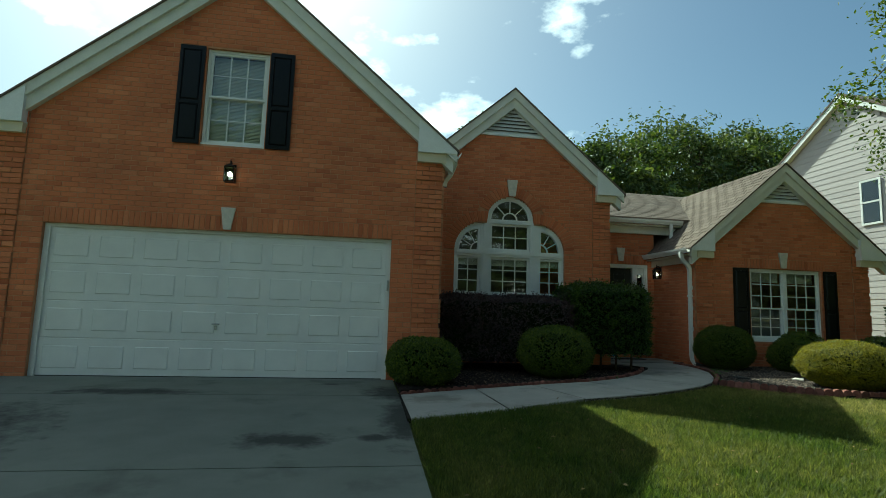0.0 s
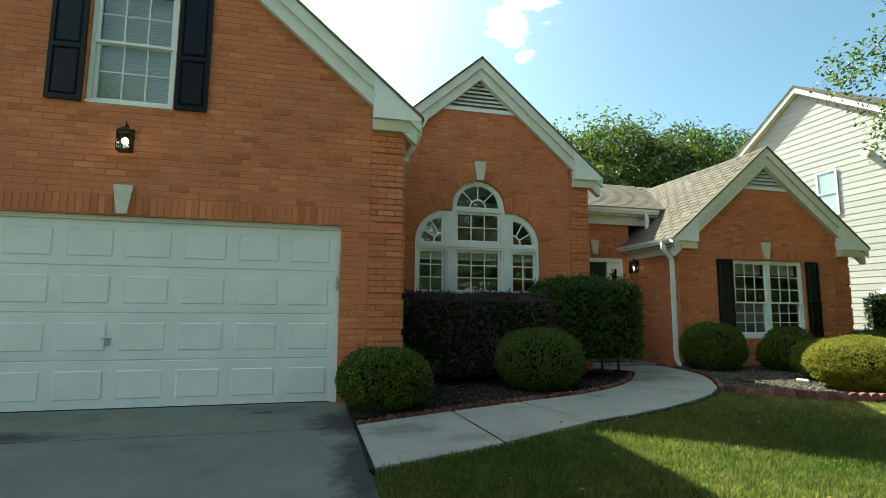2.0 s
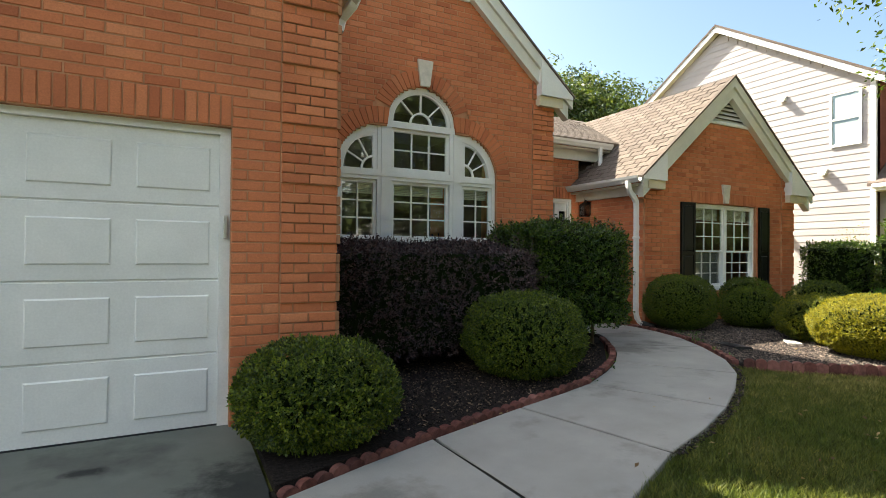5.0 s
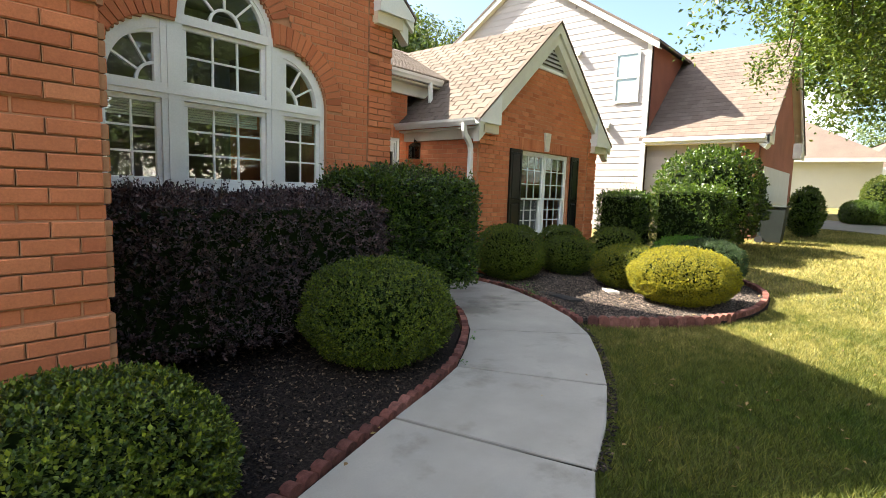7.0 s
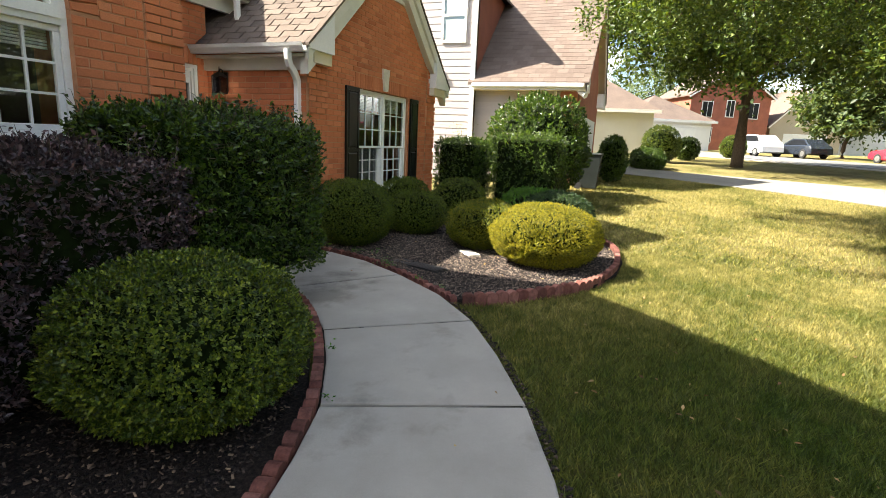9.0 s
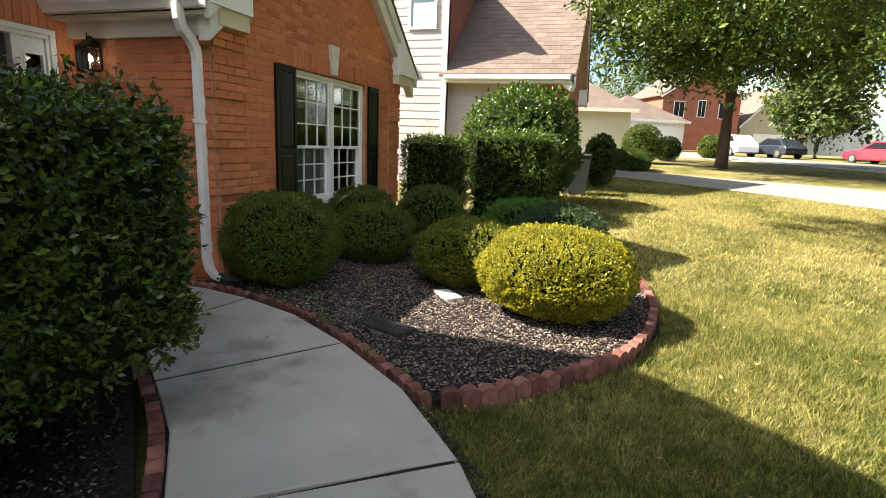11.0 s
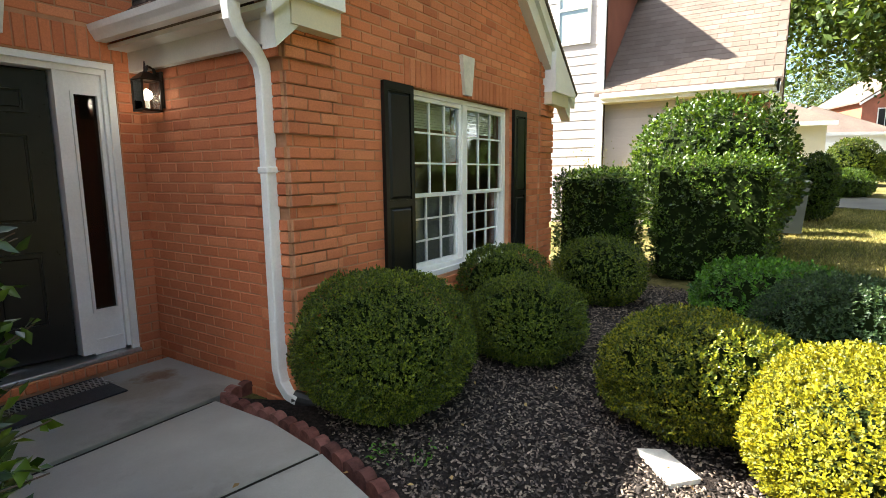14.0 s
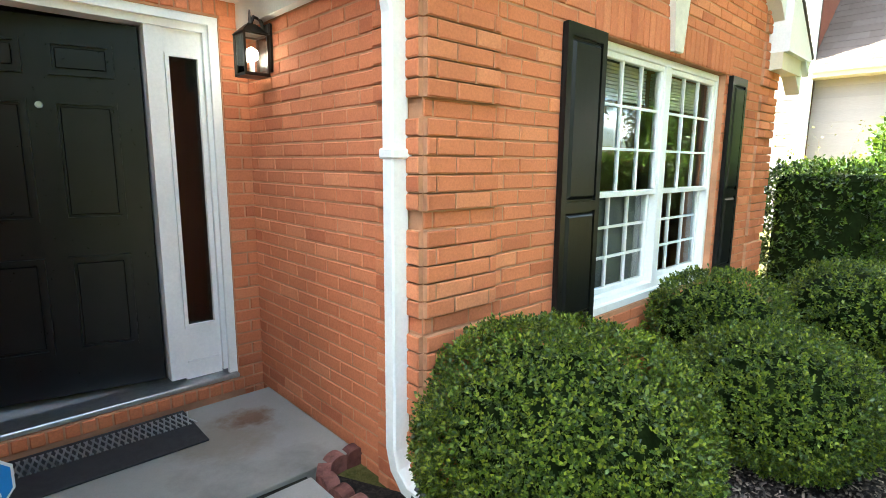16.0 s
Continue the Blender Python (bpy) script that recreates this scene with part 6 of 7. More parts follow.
def build_trees():
    tree(29.5, 2.75, 13.5, 7.8, 4.8, OAK, "broad green oak on the lawn beyond the drive", 80000, 0.26, 31, 0.25, 1.0, clumps=240, blobs=0.075)
    tree(22.8, -2.6, 10.0, 4.8, 4.4, OAK, "green oak by the drive with a dark crown", 30000, 0.22, 32, 0.2, 0.6, clumps=130, blobs=0.09)
    tree(9.9, 1.6, 9.5, 4.9, 4.3, OAK, "tall front-yard oak with drooping leafy twigs", 120000, 0.08, 33, 0.22, 1.3, lean=(1.3, 3.7), clumps=260, blobs=0.045, keep=lambda e: e[0] > 6.6 and e[1] < 8.6)
    # the woods behind the house
    k = 0
    for x, y, h, r, m, cone in ((9, 42, 15, 4.5, CEDAR, True), (14, 44, 14, 4, CEDAR, True), (18.5, 42, 13.5, 3.8, CEDAR, True), (4, 47, 14, 4.5, CEDAR, True), (23, 46, 15, 6, WOODS, False),
                                (30, 48, 17.5, 7.5, WOODS, False), (36, 46, 16, 6.5, WOODS, False), (40, 52, 18, 7, WOODS, False), (15, 55, 16, 6, GREY_FOLIAGE, False), (26, 60, 17, 7, WOODS, False),
                                (-1, 50, 14.5, 3.5, CEDAR, True), (47, 50, 17, 7, WOODS, False), (21, 40, 11, 4.5, WOODS, False)):
        k += 1
        h *= 1.06 if cone else 1.1
        tree(x, y, h, r, h * (0.06 if cone else 0.25), m, "tall dark cedar behind the house" if cone else "tall leafy tree in the woods behind the house", 18000, 0.42, 50 + k, 0.25, 0.2, clumps=70 if cone else 120, cone=cone, blobs=0.16 if cone else 0.11)
    # across the street, seen in the window panes
    for x, y, h in ((-12, -17, 13), (-5, -19, 14), (1.5, -18, 14), (8, -17, 13), (15, -18, 14), (22, -19, 14), (30, -20, 13), (38, -22, 13)):
        k += 1
        tree(x, y, h, 4.6, 2.2, WOODS, "leafy tree across the street", 11000, 0.4, 80 + k, 0.22, 0.2, clumps=55)
    # further along the street, seen in the wing window
    for x, y, h in ((34, -16, 9), (41, -15, 8), (48, -20, 10), (57, -27, 10), (66, -30, 11)):
        k += 1
        tree(x, y, h, 4.4, 1.4, WOODS, "leafy tree along the street", 9000, 0.4, 140 + k, 0.2, 0.2, clumps=55)
    # far down the street
    for x, y, h, r in ((52, -8, 7, 3.5), (78, -14, 11, 6), (85, 4, 12, 6), (95, 18, 13, 7), (70, 26, 13, 6), (58, 34, 14, 6)):
        k += 1
        tree(x, y, h, r, h * 0.3, WOODS, "green street tree by far houses", 6000, 0.45, 120 + k, 0.18, 0.2, clumps=45)


# ---- the neighbouring house ----
def neighbour():
    nb = empty_thing("neighbour_house", 20, 15, 0.3, "two-storey house with cream lap siding, brick front and brown roof", "house")
    X, Y0, Y1, YM, Z0n, ZE, ZA = 16.5, 12.05, 21.2, 16.63, 0.2, 6.15, 9.12
    wall = part("wall", Shape().prism_yz([(Y0, Z0n), (Y1, Z0n), (Y1, ZE), (YM, ZA - 0.15), (Y0, ZE)], X + 0.03, X + 0.25), SIDING, nb, "cream siding gable wall")
    row = 0.205
    n = int((ZA - Z0n) / row)
    for i in range(n):
        z = Z0n + i * row
        lo, hi = Y0, Y1
        if z > ZE:
            t = (z + row - ZE) / (ZA - 0.1 - ZE)
            lo, hi = Y0 + (YM - Y0) * t, Y1 - (Y1 - YM) * t
        if hi - lo < 0.1:
            continue
        part("board", Shape().add([(X + 0.001, lo, z), (X + 0.001, hi, z), (X + 0.028, hi, z), (X + 0.028, lo, z), (X + 0.012, lo, z + row + 0.01), (X + 0.012, hi, z + row + 0.01), (X + 0.028, hi, z + row + 0.01), (X + 0.028, lo, z + row + 0.01)],
                                  [(3, 2, 1, 0), (4, 5, 6, 7), (0, 1, 5, 4), (1, 2, 6, 5), (2, 3, 7, 6), (3, 0, 4, 7)]), SIDING, wall)
    part("corner_board", Shape().box(X - 0.03, X + 0.05, Y0 - 0.03, Y0 + 0.10, Z0n, ZE), WHITE, nb)
    for sgn, ya in ((-1, Y0), (1, Y1)):
        sl = (ZA - ZE) / abs(YM - ya)
        ye, ze = ya + sgn * 0.30, ZE - 0.30 * sl
        part("rake_board", Shape().prism_yz([(YM, ZA + 0.12), (ye, ze + 0.12), (ye, ze - 0.12), (YM, ZA - 0.12)], X - 0.20, X - 0.16), WHITE, nb)
        part("soffit", Shape().prism_yz([(YM, ZA - 0.06), (ye, ze - 0.06), (ye, ze - 0.10), (YM, ZA - 0.10)], X - 0.18, X + 0.05), TRIM, nb)
        part("roof", Shape().prism_yz([(YM, ZA + 0.16), (ye, ze + 0.16), (ye, ze + 0.08), (YM, ZA + 0.08)], X - 0.22, 29), SHINGLE_FAR, nb)
    # brick front and lower garage wing
    part("front_wall", Shape().box(X + 0.05, 29, Y0, Y0 + 0.2, Z0n, ZE), BRICK_FAR, nb, "brick front wall")
    part("back_wall", Shape().box(X + 0.05, 29, Y1 - 0.2, Y1, Z0n, ZE).box(28.8, 29, Y0, Y1, Z0n, ZE), SIDING, nb)
    gx0, gx1, gy0, ge, ga = 16.75, 23.4, 8.95, 3.40, 6.35
    gm = (gx0 + gx1) / 2
    wing = part("wall", Shape().box(gx0 + 0.03, gx0 + 0.2, gy0, Y0, Z0n, ge), SIDING, nb, "cream siding garage wall")
    for i in range(int((ge - Z0n) / row)):
        z = Z0n + i * row
        part("board", Shape().add([(gx0 + 0.001, gy0 + 0.5, z), (gx0 + 0.001, Y0, z), (gx0 + 0.028, Y0, z), (gx0 + 0.028, gy0 + 0.5, z), (gx0 + 0.012, gy0 + 0.5, z + row + 0.01), (gx0 + 0.012, Y0, z + row + 0.01), (gx0 + 0.028, Y0, z + row + 0.01), (gx0 + 0.028, gy0 + 0.5, z + row + 0.01)],
                                  [(3, 2, 1, 0), (4, 5, 6, 7), (0, 1, 5, 4), (1, 2, 6, 5), (2, 3, 7, 6), (3, 0, 4, 7)]), SIDING, wing)
    part("front_wall", Shape().prism_xz([(gx0 - 0.03, Z0n), (gx1, Z0n), (gx1, ge), (gm, ga - 0.1), (gx0 - 0.03, ge)], gy0, gy0 + 0.5), BRICK_FAR, nb, "brick garage gable")
    part("garage_door", Shape().box(gx0 + 0.8, gx1 - 0.8, gy0 - 0.02, gy0 + 0.05, Z0n + 0.1, 2.4), WHITE, nb)
    sl = (ga - ge) / (gm - gx0)
    for sgn, xa in ((-1, gx0), (1, gx1)):
        xe, ze = xa + sgn * 0.35, ge - 0.35 * sl
        part("rake_board", Shape().prism_xz([(gm, ga + 0.1), (xe, ze + 0.1), (xe, ze - 0.15), (gm, ga - 0.15)], gy0 - 0.28, gy0 - 0.23), WHITE, nb)
        part("soffit", Shape().prism_xz([(gm, ga - 0.02), (xe, ze - 0.02), (xe, ze - 0.05), (gm, ga - 0.05)], gy0 - 0.24, gy0 + 0.05), CREAM, nb)
        part("cornice_return", Shape().prism_xz([(xe, ze + 0.06), (xa - sgn * 0.45, ze + 0.42), (xa - sgn * 0.45, ze - 0.12), (xe, ze - 0.12)], gy0 - 0.27, gy0 + 0.02), WHITE, nb)
        part("fascia", Shape().box(min(xe, xe + sgn * 0.02), max(xe, xe + sgn * 0.02), gy0 - 0.2, Y0, ze - 0.1, ze + 0.06), WHITE, nb)
        part("eave_soffit", Shape().box(min(xa, xe), max(xa, xe), gy0 - 0.1, Y0, ze - 0.1, ze - 0.07), CREAM, nb)
        part("roof", Shape().prism_xz([(gm, ga + 0.16), (xe - 0.0, ze + 0.12), (xe, ze + 0.04), (gm, ga + 0.08)], gy0 - 0.32, Y0 + 0.15), SHINGLE_FAR, nb)
        rest = Shape()
        rows = 24
        ln = math.hypot(gm - xe, ga - ze)
        for r in range(rows):
            t0, t1 = r / rows, (r + 1.15) / rows
            t1 = min(1, t1)
            for j in range(11):
                ya = gy0 - 0.3 + 0.32 * j + (r % 2) * 0.16
                yb = min(ya + 0.31, Y0)
                if yb - ya < 0.05:
                    continue
                q = []
                for t, up in ((t0, 0.018), (t1, 0.006)):
                    q.append((xe + (gm - xe) * t, ze + 0.12 + (ga + 0.04 - ze) * t + up))
                (x0_, z0_), (x1_, z1_) = q
                rest.add([(x0_, ya, z0_), (x0_, yb, z0_), (x1_, yb, z1_), (x1_, ya, z1_), (x0_, ya, z0_ - 0.02), (x0_, yb, z0_ - 0.02)], [(0, 1, 2, 3), (0, 4, 5, 1)])
        if sgn < 0:
            tagged(part("shingle_field", mesh_of(rest.v, rest.f, "shingle_field", SHINGLE_FAR), SHINGLE_FAR, nb), kind="stuff")
    part("gutter", Shape().box(gx0 - 0.47, gx0 - 0.35, gy0 - 0.2, Y0, 3.06, 3.18, 0.02), WHITE, nb)
    part("downspout", Shape().box(gx0 - 0.10, gx0 - 0.02, gy0 + 0.6, gy0 + 0.68, Z0n, 3.0, 0.01), WHITE, nb)

    def nb_window(ya, yb, za, zb):
        w = part("window", Shape().box(X - 0.035, X - 0.012, ya - 0.07, yb + 0.07, za - 0.07, za).box(X - 0.035, X - 0.012, ya - 0.07, yb + 0.07, zb, zb + 0.07)
                 .box(X - 0.035, X - 0.012, ya - 0.07, ya, za, zb).box(X - 0.035, X - 0.012, yb, yb + 0.07, za, zb), WHITE, nb, "white sash window with drawn blind")
        zm = (za + zb) / 2
        part("meeting_rail", Shape().box(X - 0.04, X - 0.012, ya, yb, zm - 0.03, zm + 0.03), WHITE, w)
        for a, b in ((za, zm - 0.03), (zm + 0.03, zb)):
            part("pane", Shape().box(X - 0.018, X - 0.014, ya, yb, a, b), GLASS, w).visible_shadow = False
        part("blind", Shape().box(X - 0.0128, X - 0.0122, ya, yb, za, zb), BLIND, w)

    nb_window(12.42, 13.08, 4.42, 5.84)
    nb_window(15.55, 16.15, 4.42, 5.84)
    for ya, za in ((14.35, 6.05), (13.2, 3.62), (14.2, 1.7)):
        part("wall_vent", Shape().add([(X - 0.01, ya, za), (X - 0.01, ya + 0.2, za), (X - 0.16, ya + 0.2, za - 0.05), (X - 0.16, ya, za - 0.05), (X - 0.01, ya, za + 0.16), (X - 0.01, ya + 0.2, za + 0.16), (X - 0.16, ya + 0.2, za + 0.02), (X - 0.16, ya, za + 0.02)],
                                      [(3, 2, 1, 0), (4, 5, 6, 7), (0, 1, 5, 4), (1, 2, 6, 5), (2, 3, 7, 6), (3, 0, 4, 7)]), TRIM, nb)
    part("flood_lamp", Shape().tube([(gx0 - 0.2, gy0 - 0.05, 2.95), (gx0 - 0.34, gy0 - 0.25, 2.85)], [0.05, 0.09], 8), WHITE, nb)


def rubbish_bin(x, y):
    z = gz(x, y)
    b = empty_thing("rubbish_bin", x, y, z, "dark green wheeled rubbish bin beside the big bush", "bin")
    part("body", Shape().add([(x - 0.22, y - 0.25, z + 0.05), (x + 0.22, y - 0.25, z + 0.05), (x + 0.22, y + 0.2, z + 0.05), (x - 0.22, y + 0.2, z + 0.05), (x - 0.28, y - 0.32, z + 0.95), (x + 0.28, y - 0.32, z + 0.95), (x + 0.28, y + 0.28, z + 0.95), (x - 0.28, y + 0.28, z + 0.95)],
                             [(3, 2, 1, 0), (4, 5, 6, 7), (0, 1, 5, 4), (1, 2, 6, 5), (2, 3, 7, 6), (3, 0, 4, 7)]), PLASTIC, b)
    part("lid", Shape().box(x - 0.30, x + 0.30, y - 0.35, y + 0.30, z + 0.95, z + 1.02, 0.025), PLASTIC, b)
    for s_ in (-1, 1):
        part("wheel", Shape().tube([(x + s_ * 0.20, y + 0.24, z + 0.10), (x + s_ * 0.26, y + 0.24, z + 0.10)], 0.10, 12), TYRE, b)


# ---- far houses and cars ----
def far_house(x, y, rz, w, d, eave, ridge, wall_mat, label, garage=True, storey2=False, gable_front=True, windows=()):
    z = gz(x, y)
    h = empty_thing("far_house", x, y, z, label, "house", "", rz)
    m = pose(x, y, z, 0, 0, rz)

    def put(name, s, mat, lab="", parent=None):
        s.v = [tuple(m @ Vector(v)) for v in s.v]
        return part(name, s, mat, parent or h, lab)

    put("wall", Shape().box(-w / 2, w / 2, 0, d, -0.3, eave), wall_mat)
    o = 0.4
    if gable_front:
        put("gable", Shape().prism_xz([(-w / 2, eave), (w / 2, eave), (0, ridge)], 0.0, d), wall_mat)
        for s_ in (-1, 1):
            sl = (ridge - eave) / (w / 2)
            put("roof", Shape().prism_xz([(0, ridge + 0.15), (s_ * (w / 2 + o), eave - o * sl + 0.15), (s_ * (w / 2 + o), eave - o * sl), (0, ridge)], -o, d + o), SHINGLE_FAR)
            put("rake_board", Shape().prism_xz([(0, ridge), (s_ * (w / 2 + o), eave - o * sl), (s_ * (w / 2 + o), eave - o * sl - 0.2), (0, ridge - 0.2)], -o - 0.02, -o + 0.04), WHITE)
    else:
        put("roof", Shape().add([(-w / 2 - o, -o, eave), (w / 2 + o, -o, eave), (w / 2 + o, d + o, eave), (-w / 2 - o, d + o, eave), (-w / 2 + d / 2 - o, d / 2, ridge), (w / 2 - d / 2 + o, d / 2, ridge)],
                                [(3, 2, 1, 0), (0, 1, 5, 4), (1, 2, 5), (2, 3, 4, 5), (3, 0, 4)]), SHINGLE_FAR)
        put("fascia", Shape().box(-w / 2 - o, w / 2 + o, -o - 0.03, -o, eave - 0.2, eave + 0.03).box(-w / 2 - o - 0.03, -w / 2 - o, -o, d + o, eave - 0.2, eave + 0.03), WHITE)
    if garage:
        put("garage_door", Shape().box(-2.4, 2.4, -0.04, 0.02, 0.0, 2.15, 0.02), WHITE)
    for wx, wz, ww, wh in windows:
        wn_ = put("window", Shape().box(wx - ww / 2 - 0.08, wx + ww / 2 + 0.08, -0.06, -0.0, wz - 0.08, wz + wh + 0.08), WHITE)
        put("pane", Shape().box(wx - ww / 2, wx - 0.03, -0.075, -0.06, wz, wz + wh).box(wx + 0.03, wx + ww / 2, -0.075, -0.06, wz, wz + wh), BLACK, "", wn_)
    return h


def car(x, y, rz, color, label, tall=1.48, length=4.6):
    z = gz(x, y)
    c = empty_thing("car", x, y, z, label, "car", "parked cars", rz)
    m = pose(x, y, z, 0, 0, rz)
    L = length / 2

    def put(name, s, mat, lab="", parent=None, smooth=False):
        s.v = [tuple(m @ Vector(v)) for v in s.v]
        return part(name, s, mat, parent or c, lab, smooth)

    k = tall / 1.48
    low = [(-L, 0.35), (-L + 0.05, 0.75), (-L + 0.25, 0.95 * k), (-L + 1.0, 0.98 * k), (L - 1.35, 0.95 * k), (L - 0.25, 0.82 * k), (L, 0.62), (L - 0.02, 0.32), (L - 0.5, 0.24), (-L + 0.5, 0.24)]
    body = Shape()
    n = len(low)
    rings = []
    for yy, inset in ((-0.90, 0.06), (-0.86, 0.0), (0.86, 0.0), (0.90, 0.06)):
        rings.append([(px * (1 - inset * 0.4), yy, pz - (inset if pz > 0.5 else -inset)) for px, pz in low])
    body.add([p for r in rings for p in r], [tuple(range(n)), tuple(range(4 * n - 1, 3 * n - 1, -1))] + [(r * n + i, (r + 1) * n + i, (r + 1) * n + (i + 1) % n, r * n + (i + 1) % n) for r in range(3) for i in range(n)])
    put("body", body, color)
    cab = [(-L + 0.35, 0.95 * k), (-L + 1.0, 1.42 * k), (-L + 2.4, 1.48 * k), (L - 1.3, 0.95 * k)]
    n = len(cab)
    cs = Shape()
    rr = [[(px, s_ * (0.84 - 0.14 * (pz > k)), pz) for px, pz in cab] for s_ in (-1, 1)]
    cs.add(rr[0] + rr[1], [tuple(range(n)), tuple(range(2 * n - 1, n - 1, -1))] + [(i, n + i, n + (i + 1) % n, (i + 1) % n) for i in range(n)])
    put("cabin", cs, color)
    for s_ in (-1, 1):
        g = [(-L + 0.62, 1.0 * k, 0.845), (-L + 1.08, 1.36 * k, 0.735), (-L + 2.35, 1.41 * k, 0.72), (L - 1.62, 1.0 * k, 0.84)]
        put("side_window", Shape().add([(px, s_ * py, pz) for px, pz, py in g] + [(px, s_ * (py + 0.012), pz) for px, pz, py in g], [(0, 1, 2, 3), (7, 6, 5, 4), (0, 4, 5, 1), (1, 5, 6, 2), (2, 6, 7, 3), (3, 7, 4, 0)]), BLACK)
        put("head_lamp", Shape().box(L - 0.22, L - 0.02, s_ * 0.62 - 0.16, s_ * 0.62 + 0.16, 0.62, 0.74, 0.03), WHITE)
        for wx in (-L + 0.85, L - 0.9):
            w = put("wheel", Shape().tube([(wx, s_ * 0.74, 0.33), (wx, s_ * 0.93, 0.33)], 0.33, 20), TYRE)
            put("rim", Shape().tube([(wx, s_ * 0.9, 0.33), (wx, s_ * 0.94, 0.33)], [0.22, 0.2], 14), STEEL, "", w)


CAR_WHITE, CAR_BLACK, CAR_RED = paint_material("white_car_paint", (0.75, 0.77, 0.8)), paint_material("black_car_paint", (0.02, 0.025, 0.035)), paint_material("red_car_paint", (0.62, 0.02, 0.04))


def build_far():
    draped("neighbour_drive", ([(22.4, 9.0), (21.6, 7.2), (20.9, 6.2), (19.4, 3.9), (17.6, 1.2), (15.0, -3), (12, -8)], [(27.0, 8.9), (26.0, 7.6), (24.0, 5.5), (23.2, 3.2), (22.2, 0.4), (20.0, -4), (17, -9)]), 0.03, FAR_DRIVE, "pale concrete drive of the neighbouring house", "driveway")
    draped("road", ([(18, -20), (29, -9), (36, -3.5), (44, 2.5), (52, 7), (62, 10), (90, 13)], [(23, -25), (34, -14), (42, -8), (50, -2), (57, 2), (66, 4.5), (90, 7)]), 0.03, ASPHALT, "pale asphalt street beyond the lawns", "road")
    draped("pavement", ([(16.5, -18.6), (27.5, -7.6), (34.5, -2.1), (42.6, 4.0), (51, 8.6), (61.5, 11.7), (90, 14.8)], [(17.4, -19.4), (28.4, -8.4), (35.4, -2.9), (43.4, 3.1), (51.6, 7.6), (61.9, 10.7), (90, 13.8)]), 0.05, WALK_CONCRETE, "pale concrete pavement along the street", "pavement")
    far_house(39, 12.5, -80, 12, 10, 3.0, 6.4, WHITE_FAR, "white-walled house with a brown roof", garage=False, gable_front=False)
    far_house(58, 4.5, -62, 8, 9, 2.9, 5.6, WHITE_FAR, "far house with white garage and brown hip roof", gable_front=False)
    far_house(68, -1.5, -68, 9, 9, 6.0, 9.0, BRICK_FAR, "far two-storey brick house with a gable", garage=False, windows=((-2.6, 3.6, 1.1, 1.6), (0, 3.7, 0.8, 1.7), (2.6, 3.6, 1.1, 1.6), (-2.4, 0.8, 1.2, 1.6)))
    far_house(72, -10, -72, 8, 9, 3.2, 7.2, TAN_FAR, "far tan house with a steep gable", windows=((0, 3.6, 0.9, 1.0),))
    far_house(82, -19, -76, 9, 9, 5.5, 8.6, WHITE_FAR, "far pale two-storey house", windows=((-2, 3.2, 1.1, 1.5), (2, 3.2, 1.1, 1.5)))
    far_house(-16.8, 15, 0, 10, 9, 5.4, 8.8, WHITE_FAR, "pale gabled house beyond the garage", garage=False)
    far_house(2, -34, 180, 13, 9, 3.2, 6.4, BRICK_FAR, "brick house across the street", windows=((4, 0.9, 1.5, 1.4), (-4, 0.9, 1.5, 1.4)))
    far_house(22, -36, 180, 13, 9, 3.2, 6.4, WHITE_FAR, "pale house across the street", windows=((4, 0.9, 1.5, 1.4), (-4, 0.9, 1.5, 1.4)))
    car(50.5, -1.5, 24, CAR_WHITE, "white estate car parked at the far kerb", 1.7)
    car(50.0, -4.6, 24, CAR_BLACK, "black car parked at the far kerb")
    car(44.5, -9.5, 22, CAR_RED, "red car parked on the far street")


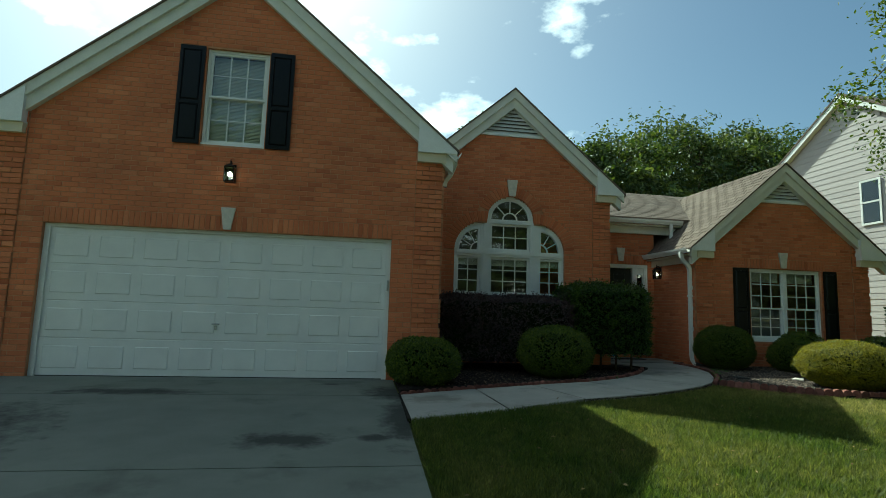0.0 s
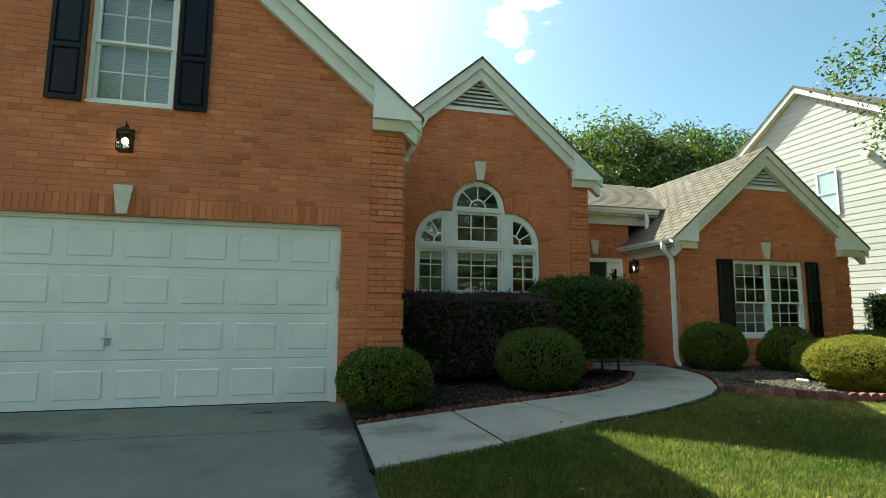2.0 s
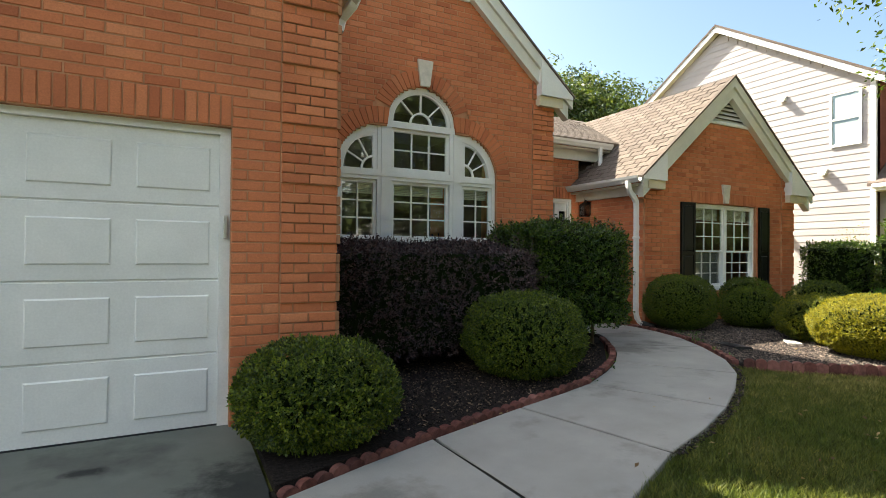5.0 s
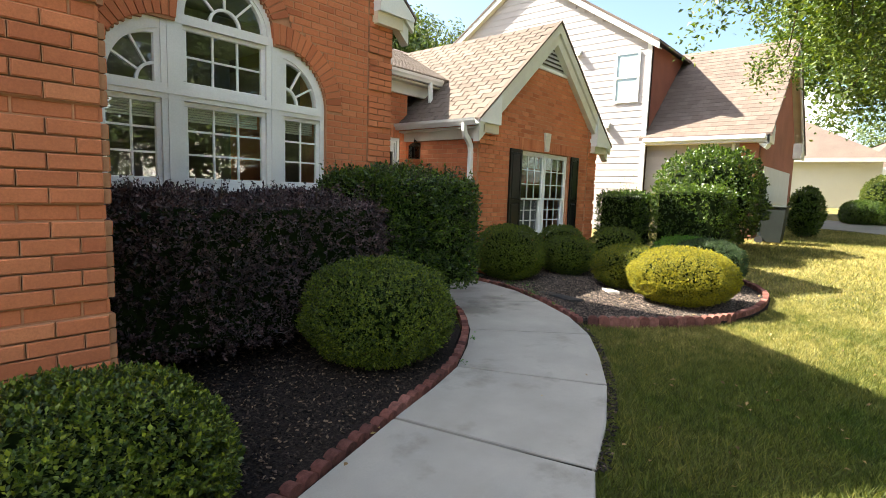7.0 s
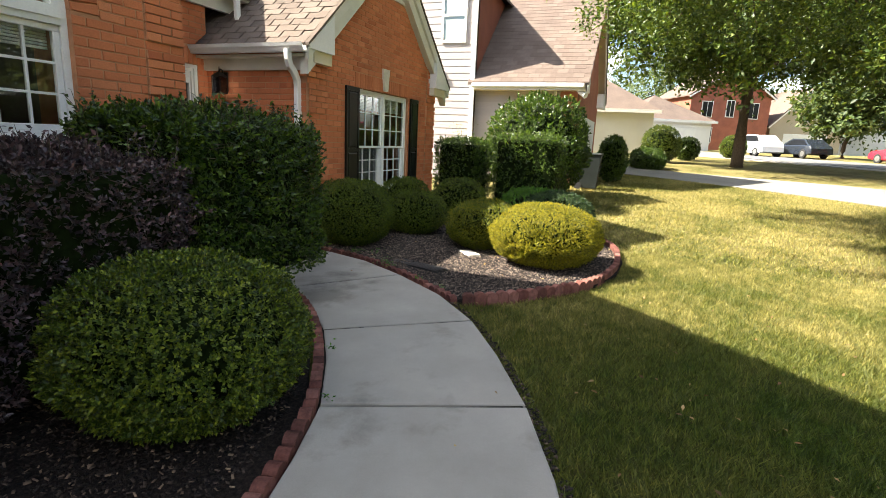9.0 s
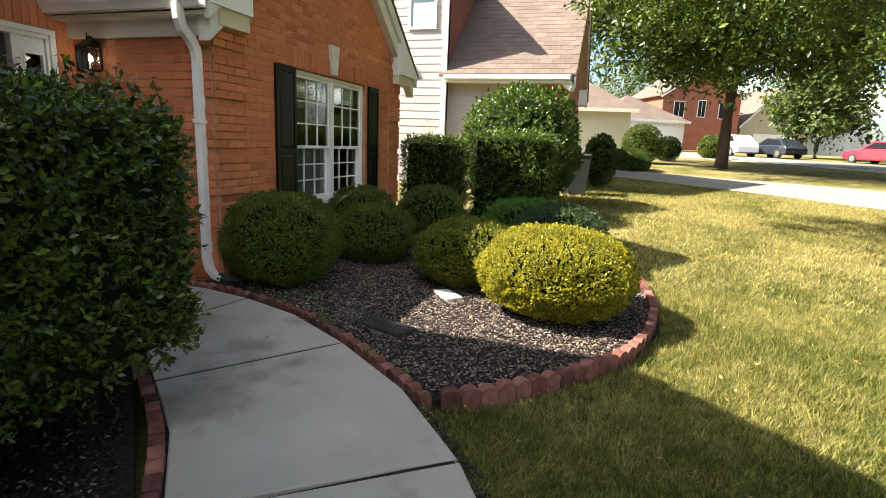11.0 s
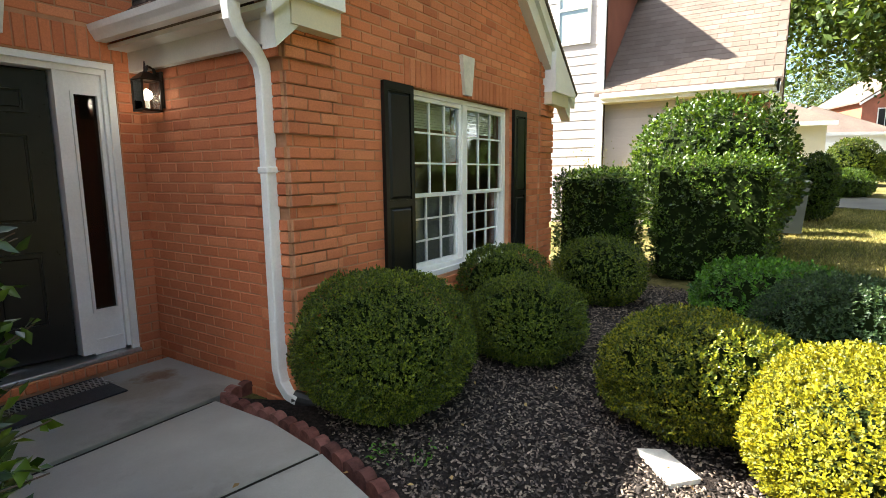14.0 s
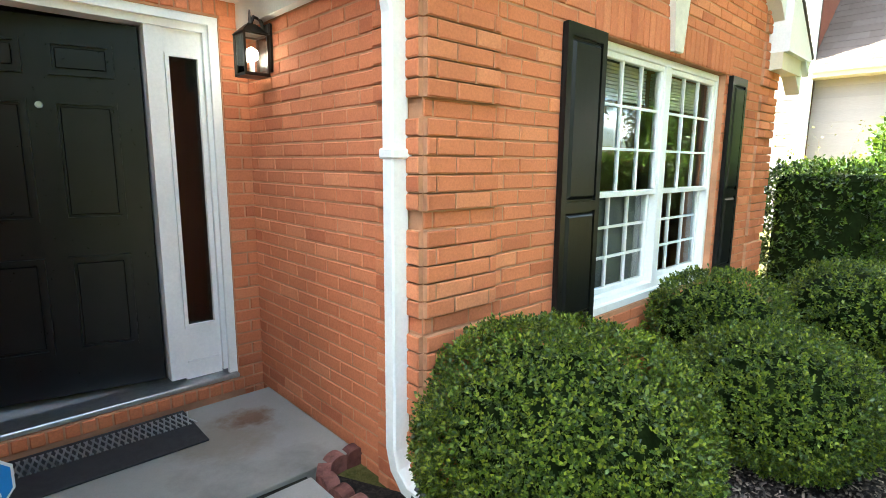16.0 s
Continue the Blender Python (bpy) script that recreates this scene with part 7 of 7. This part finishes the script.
# ---- small things ----
def small_things():
    d = empty_thing("drain_strip", 6.1, 9.3, 0.05, "flat black corrugated drain strip half sunk in the mulch", "drain")
    a, b = Vector((6.36, 9.86, 0.022)), Vector((5.91, 8.89, 0.066))
    run, across = b - a, (b - a).cross(Vector((0, 0, 1))).normalized()
    ribs = 46
    for i in range(ribs):
        p, q = a + run * (i / ribs), a + run * ((i + 0.62) / ribs)
        w = across * 0.10
        h = Vector((0, 0, 0.016))
        c = [p - w, p + w, q + w, q - w]
        part("rib", Shape().add([tuple(v) for v in c] + [tuple(v + h) for v in c], [(3, 2, 1, 0), (4, 5, 6, 7), (0, 1, 5, 4), (1, 2, 6, 5), (2, 3, 7, 6), (3, 0, 4, 7)]), PIPE_BLACK, d)
    c = [a - across * 0.105, a + across * 0.105, b + across * 0.105, b - across * 0.105]
    part("sheet", Shape().add([tuple(v - Vector((0, 0, 0.03))) for v in c] + [tuple(v + Vector((0, 0, 0.006))) for v in c], [(3, 2, 1, 0), (4, 5, 6, 7), (0, 1, 5, 4), (1, 2, 6, 5), (2, 3, 7, 6), (3, 0, 4, 7)]), PIPE_BLACK, d)
    s = empty_thing("splash_stone", 6.98, 8.86, 0.05, "flat pale stone slab lying in the mulch", "stone")
    slab = slab_shape([(7.03, 9.07), (6.79, 8.87), (6.91, 8.76), (7.09, 8.95)], 0.045, 0.078, 0.0, 0.006)
    part("stone", slab, GRAVEL, s)
    part("elbow", Shape().tube([(6.52, 11.03, 0.085), (6.55, 10.95, 0.065), (6.60, 10.86, 0.05)], 0.045, 10), PIPE_BLACK, empty_thing("drain_boot", 6.5, 10.9, 0.05, "black drain boot under the downspout", "pipe"))
    # a small eight-sided sign on a stake
    sx, sy, sz = 5.17, 11.93, 0.245
    sg = empty_thing("yard_sign", sx, sy, 0.062, "small blue eight-sided sign with white rim on a stake", "sign")
    m = pose(sx, sy, sz, 0, 0, 30)

    def octa(r, y0, y1):
        q = Shape().prism_xz([(r * math.cos(radians(22.5 + 45 * i)), r * math.sin(radians(22.5 + 45 * i))) for i in range(8)], y0, y1)
        q.v = [tuple(m @ Vector(v)) for v in q.v]
        return q

    part("plate", octa(0.125, 0, 0.006), SIGN_WHITE, sg, "white sign rim")
    part("face", octa(0.112, -0.003, 0.0), BLUE, sg, "blue sign face")
    bars = Shape().box(-0.07, 0.03, -0.006, -0.003, -0.02, 0.03).box(-0.06, 0.06, -0.006, -0.003, -0.055, -0.04)
    bars.v = [tuple(m @ Vector(v)) for v in bars.v]
    part("emblem", bars, SIGN_WHITE, sg)
    part("stake", Shape().tube([(sx, sy + 0.02, 0.062), (sx, sy + 0.02, sz)], 0.008, 6), STEEL, sg)


# ---- grass ----
WALK_POLY = WALK_S + WALK_N[::-1]
RIGHT_BED = R_EDGE + O_EDGE + [(13.0, 8.7), (13.0, 11.6), (6.5, 11.6)]
DRIVE2 = [(22.4, 9.0), (20.9, 6.2), (17.6, 1.2), (12, -8), (17, -9), (22.2, 0.4), (24, 5.5), (27, 8.9)]


def grass(name, x0, x1, y0, y1, n, h, w):
    x, y = RNG.uniform(x0, x1, n), RNG.uniform(y0, y1, n)
    ok = ~inside(x, y, WALK_POLY) & ~inside(x, y, RIGHT_BED) & (x > 0.13) & ~inside(x, y, DRIVE2)
    ok &= ~((y > np.interp(x, [a for a, _ in WALK_S[:9]], [b for _, b in WALK_S[:9]])) & (x < 5.1))
    x, y = x[ok], y[ok]
    k = len(x)
    z = ground_z(x, y) - 0.004
    hh = h * RNG.uniform(0.5, 1.35, k)
    a = RNG.uniform(0, 2 * math.pi, k)
    lean = RNG.normal(0, 0.55, (k, 2)) * hh[:, None]
    p0 = np.stack([x - np.cos(a) * w, y - np.sin(a) * w, z], axis=1)
    p1 = np.stack([x + np.cos(a) * w, y + np.sin(a) * w, z], axis=1)
    p2 = np.stack([x + lean[:, 0], y + lean[:, 1], z + hh], axis=1)
    verts = np.stack([p0, p1, p2], axis=1).reshape(-1, 3)
    ob = new(name, fast_mesh(name, verts, np.arange(3 * k).reshape(-1, 3), GRASS))
    tagged(ob, "short mown lawn grass, green and straw-coloured", "grass", kind="stuff")


build_drive()
build_walk()
build_beds()
build_shrubs()
twiggy_bush(14.8, 11.3, 1.9)
build_trees()
neighbour()
rubbish_bin(16.2, 8.4)
build_far()
small_things()
scatter_chips("bark_mulch", [(0.5, 8.0), (1.2, 8.05), (2.03, 8.3), (2.98, 8.6), (3.86, 9.2), (4.6, 10.0), (4.8, 10.4), (3.0, 10.9), (0.8, 10.9), (0.8, 8.6)], 0.045, 24000, RNG, "loose dark bark chips in the bed by the wall", DARK_CHIP)
scatter_chips("bark_mulch", [(6.6, 11.0), (6.3, 10.45), (6.12, 9.83), (5.76, 9.22), (5.28, 8.62), (5.12, 8.4), (5.45, 8.02), (5.9, 7.63), (6.3, 7.36), (6.85, 7.2), (7.55, 7.16), (8.3, 7.25), (9.5, 7.9), (10.2, 8.4), (11, 8.7), (11.5, 11.0)], 0.05, 70000, RNG, "loose dark bark chips and leaf litter before the wing", CHIP)
scatter_chips("leaf_litter", WALK_S[3:9] + [(x + 0.05, y - 0.05) for x, y in WALK_S[3:9]][::-1], 0.026, 11000, RNG, "brown leaf litter along the edge of the walk", DARK_CHIP)
grass("lawn_grass", 0.13, 8.5, 2.5, 8.6, 400000, 0.050, 0.0052)
grass("lawn_grass", 8.5, 22, 0, 9.5, 120000, 0.055, 0.009)


def weeds(x, y, n, spread):
    """A tuft of small weeds at the foot of the edging."""
    c = np.stack([x + RNG.normal(0, spread, n), y + RNG.normal(0, spread, n), 0.06 + np.abs(RNG.normal(0, 0.022, n))], axis=1)
    tuft = empty_thing("weed_tuft", x, y, 0.05, "small green weeds beside the red edging", "weed", "weeds by the edging")
    part("leaves", leaf_mesh("leaves", c, np.tile([0, 0, 1.0], (n, 1)), 0.028, BRIGHT_LEAF, RNG, 0.45, 0.8), BRIGHT_LEAF, tuft)


for wx, wy, wn_, wsp in ((5.93, 9.60, 60, 0.05), (5.86, 9.48, 30, 0.03), (6.32, 10.15, 45, 0.05), (6.40, 9.95, 30, 0.05), (5.48, 8.98, 16, 0.02), (5.30, 8.66, 14, 0.02), (3.62, 8.80, 12, 0.02), (3.02, 8.44, 10, 0.02)):
    weeds(wx, wy, wn_, wsp)


def dry_leaves():
    """Fallen leaves on lawn, beds and walk."""
    n = 550
    x, y = RNG.uniform(0.3, 12, n), RNG.uniform(3.5, 10.8, n)
    ok = (y < 8.5) | (x > 5.2)
    on_walk = inside(x, y, WALK_POLY)
    ok &= ~(on_walk & (RNG.uniform(0, 1, n) < 0.85)) & (y < 10.7)
    x, y, on_walk = x[ok], y[ok], on_walk[ok]
    bed = inside(x, y, RIGHT_BED)
    z = np.where(on_walk, 0.058, np.where(bed, 0.085, ground_z(x, y) + 0.045))
    c = np.stack([x, y, z], axis=1)
    nr = np.tile([0, 0, 1.0], (len(x), 1))
    m = leaf_mesh("dry_leaf", c, nr, 0.036, DRY_LEAF, RNG, 0.5, 0.25)
    tagged(new("fallen_leaf", m), "scattered dry brown leaves on the lawn and beds", "leaf litter", kind="stuff")


dry_leaves()
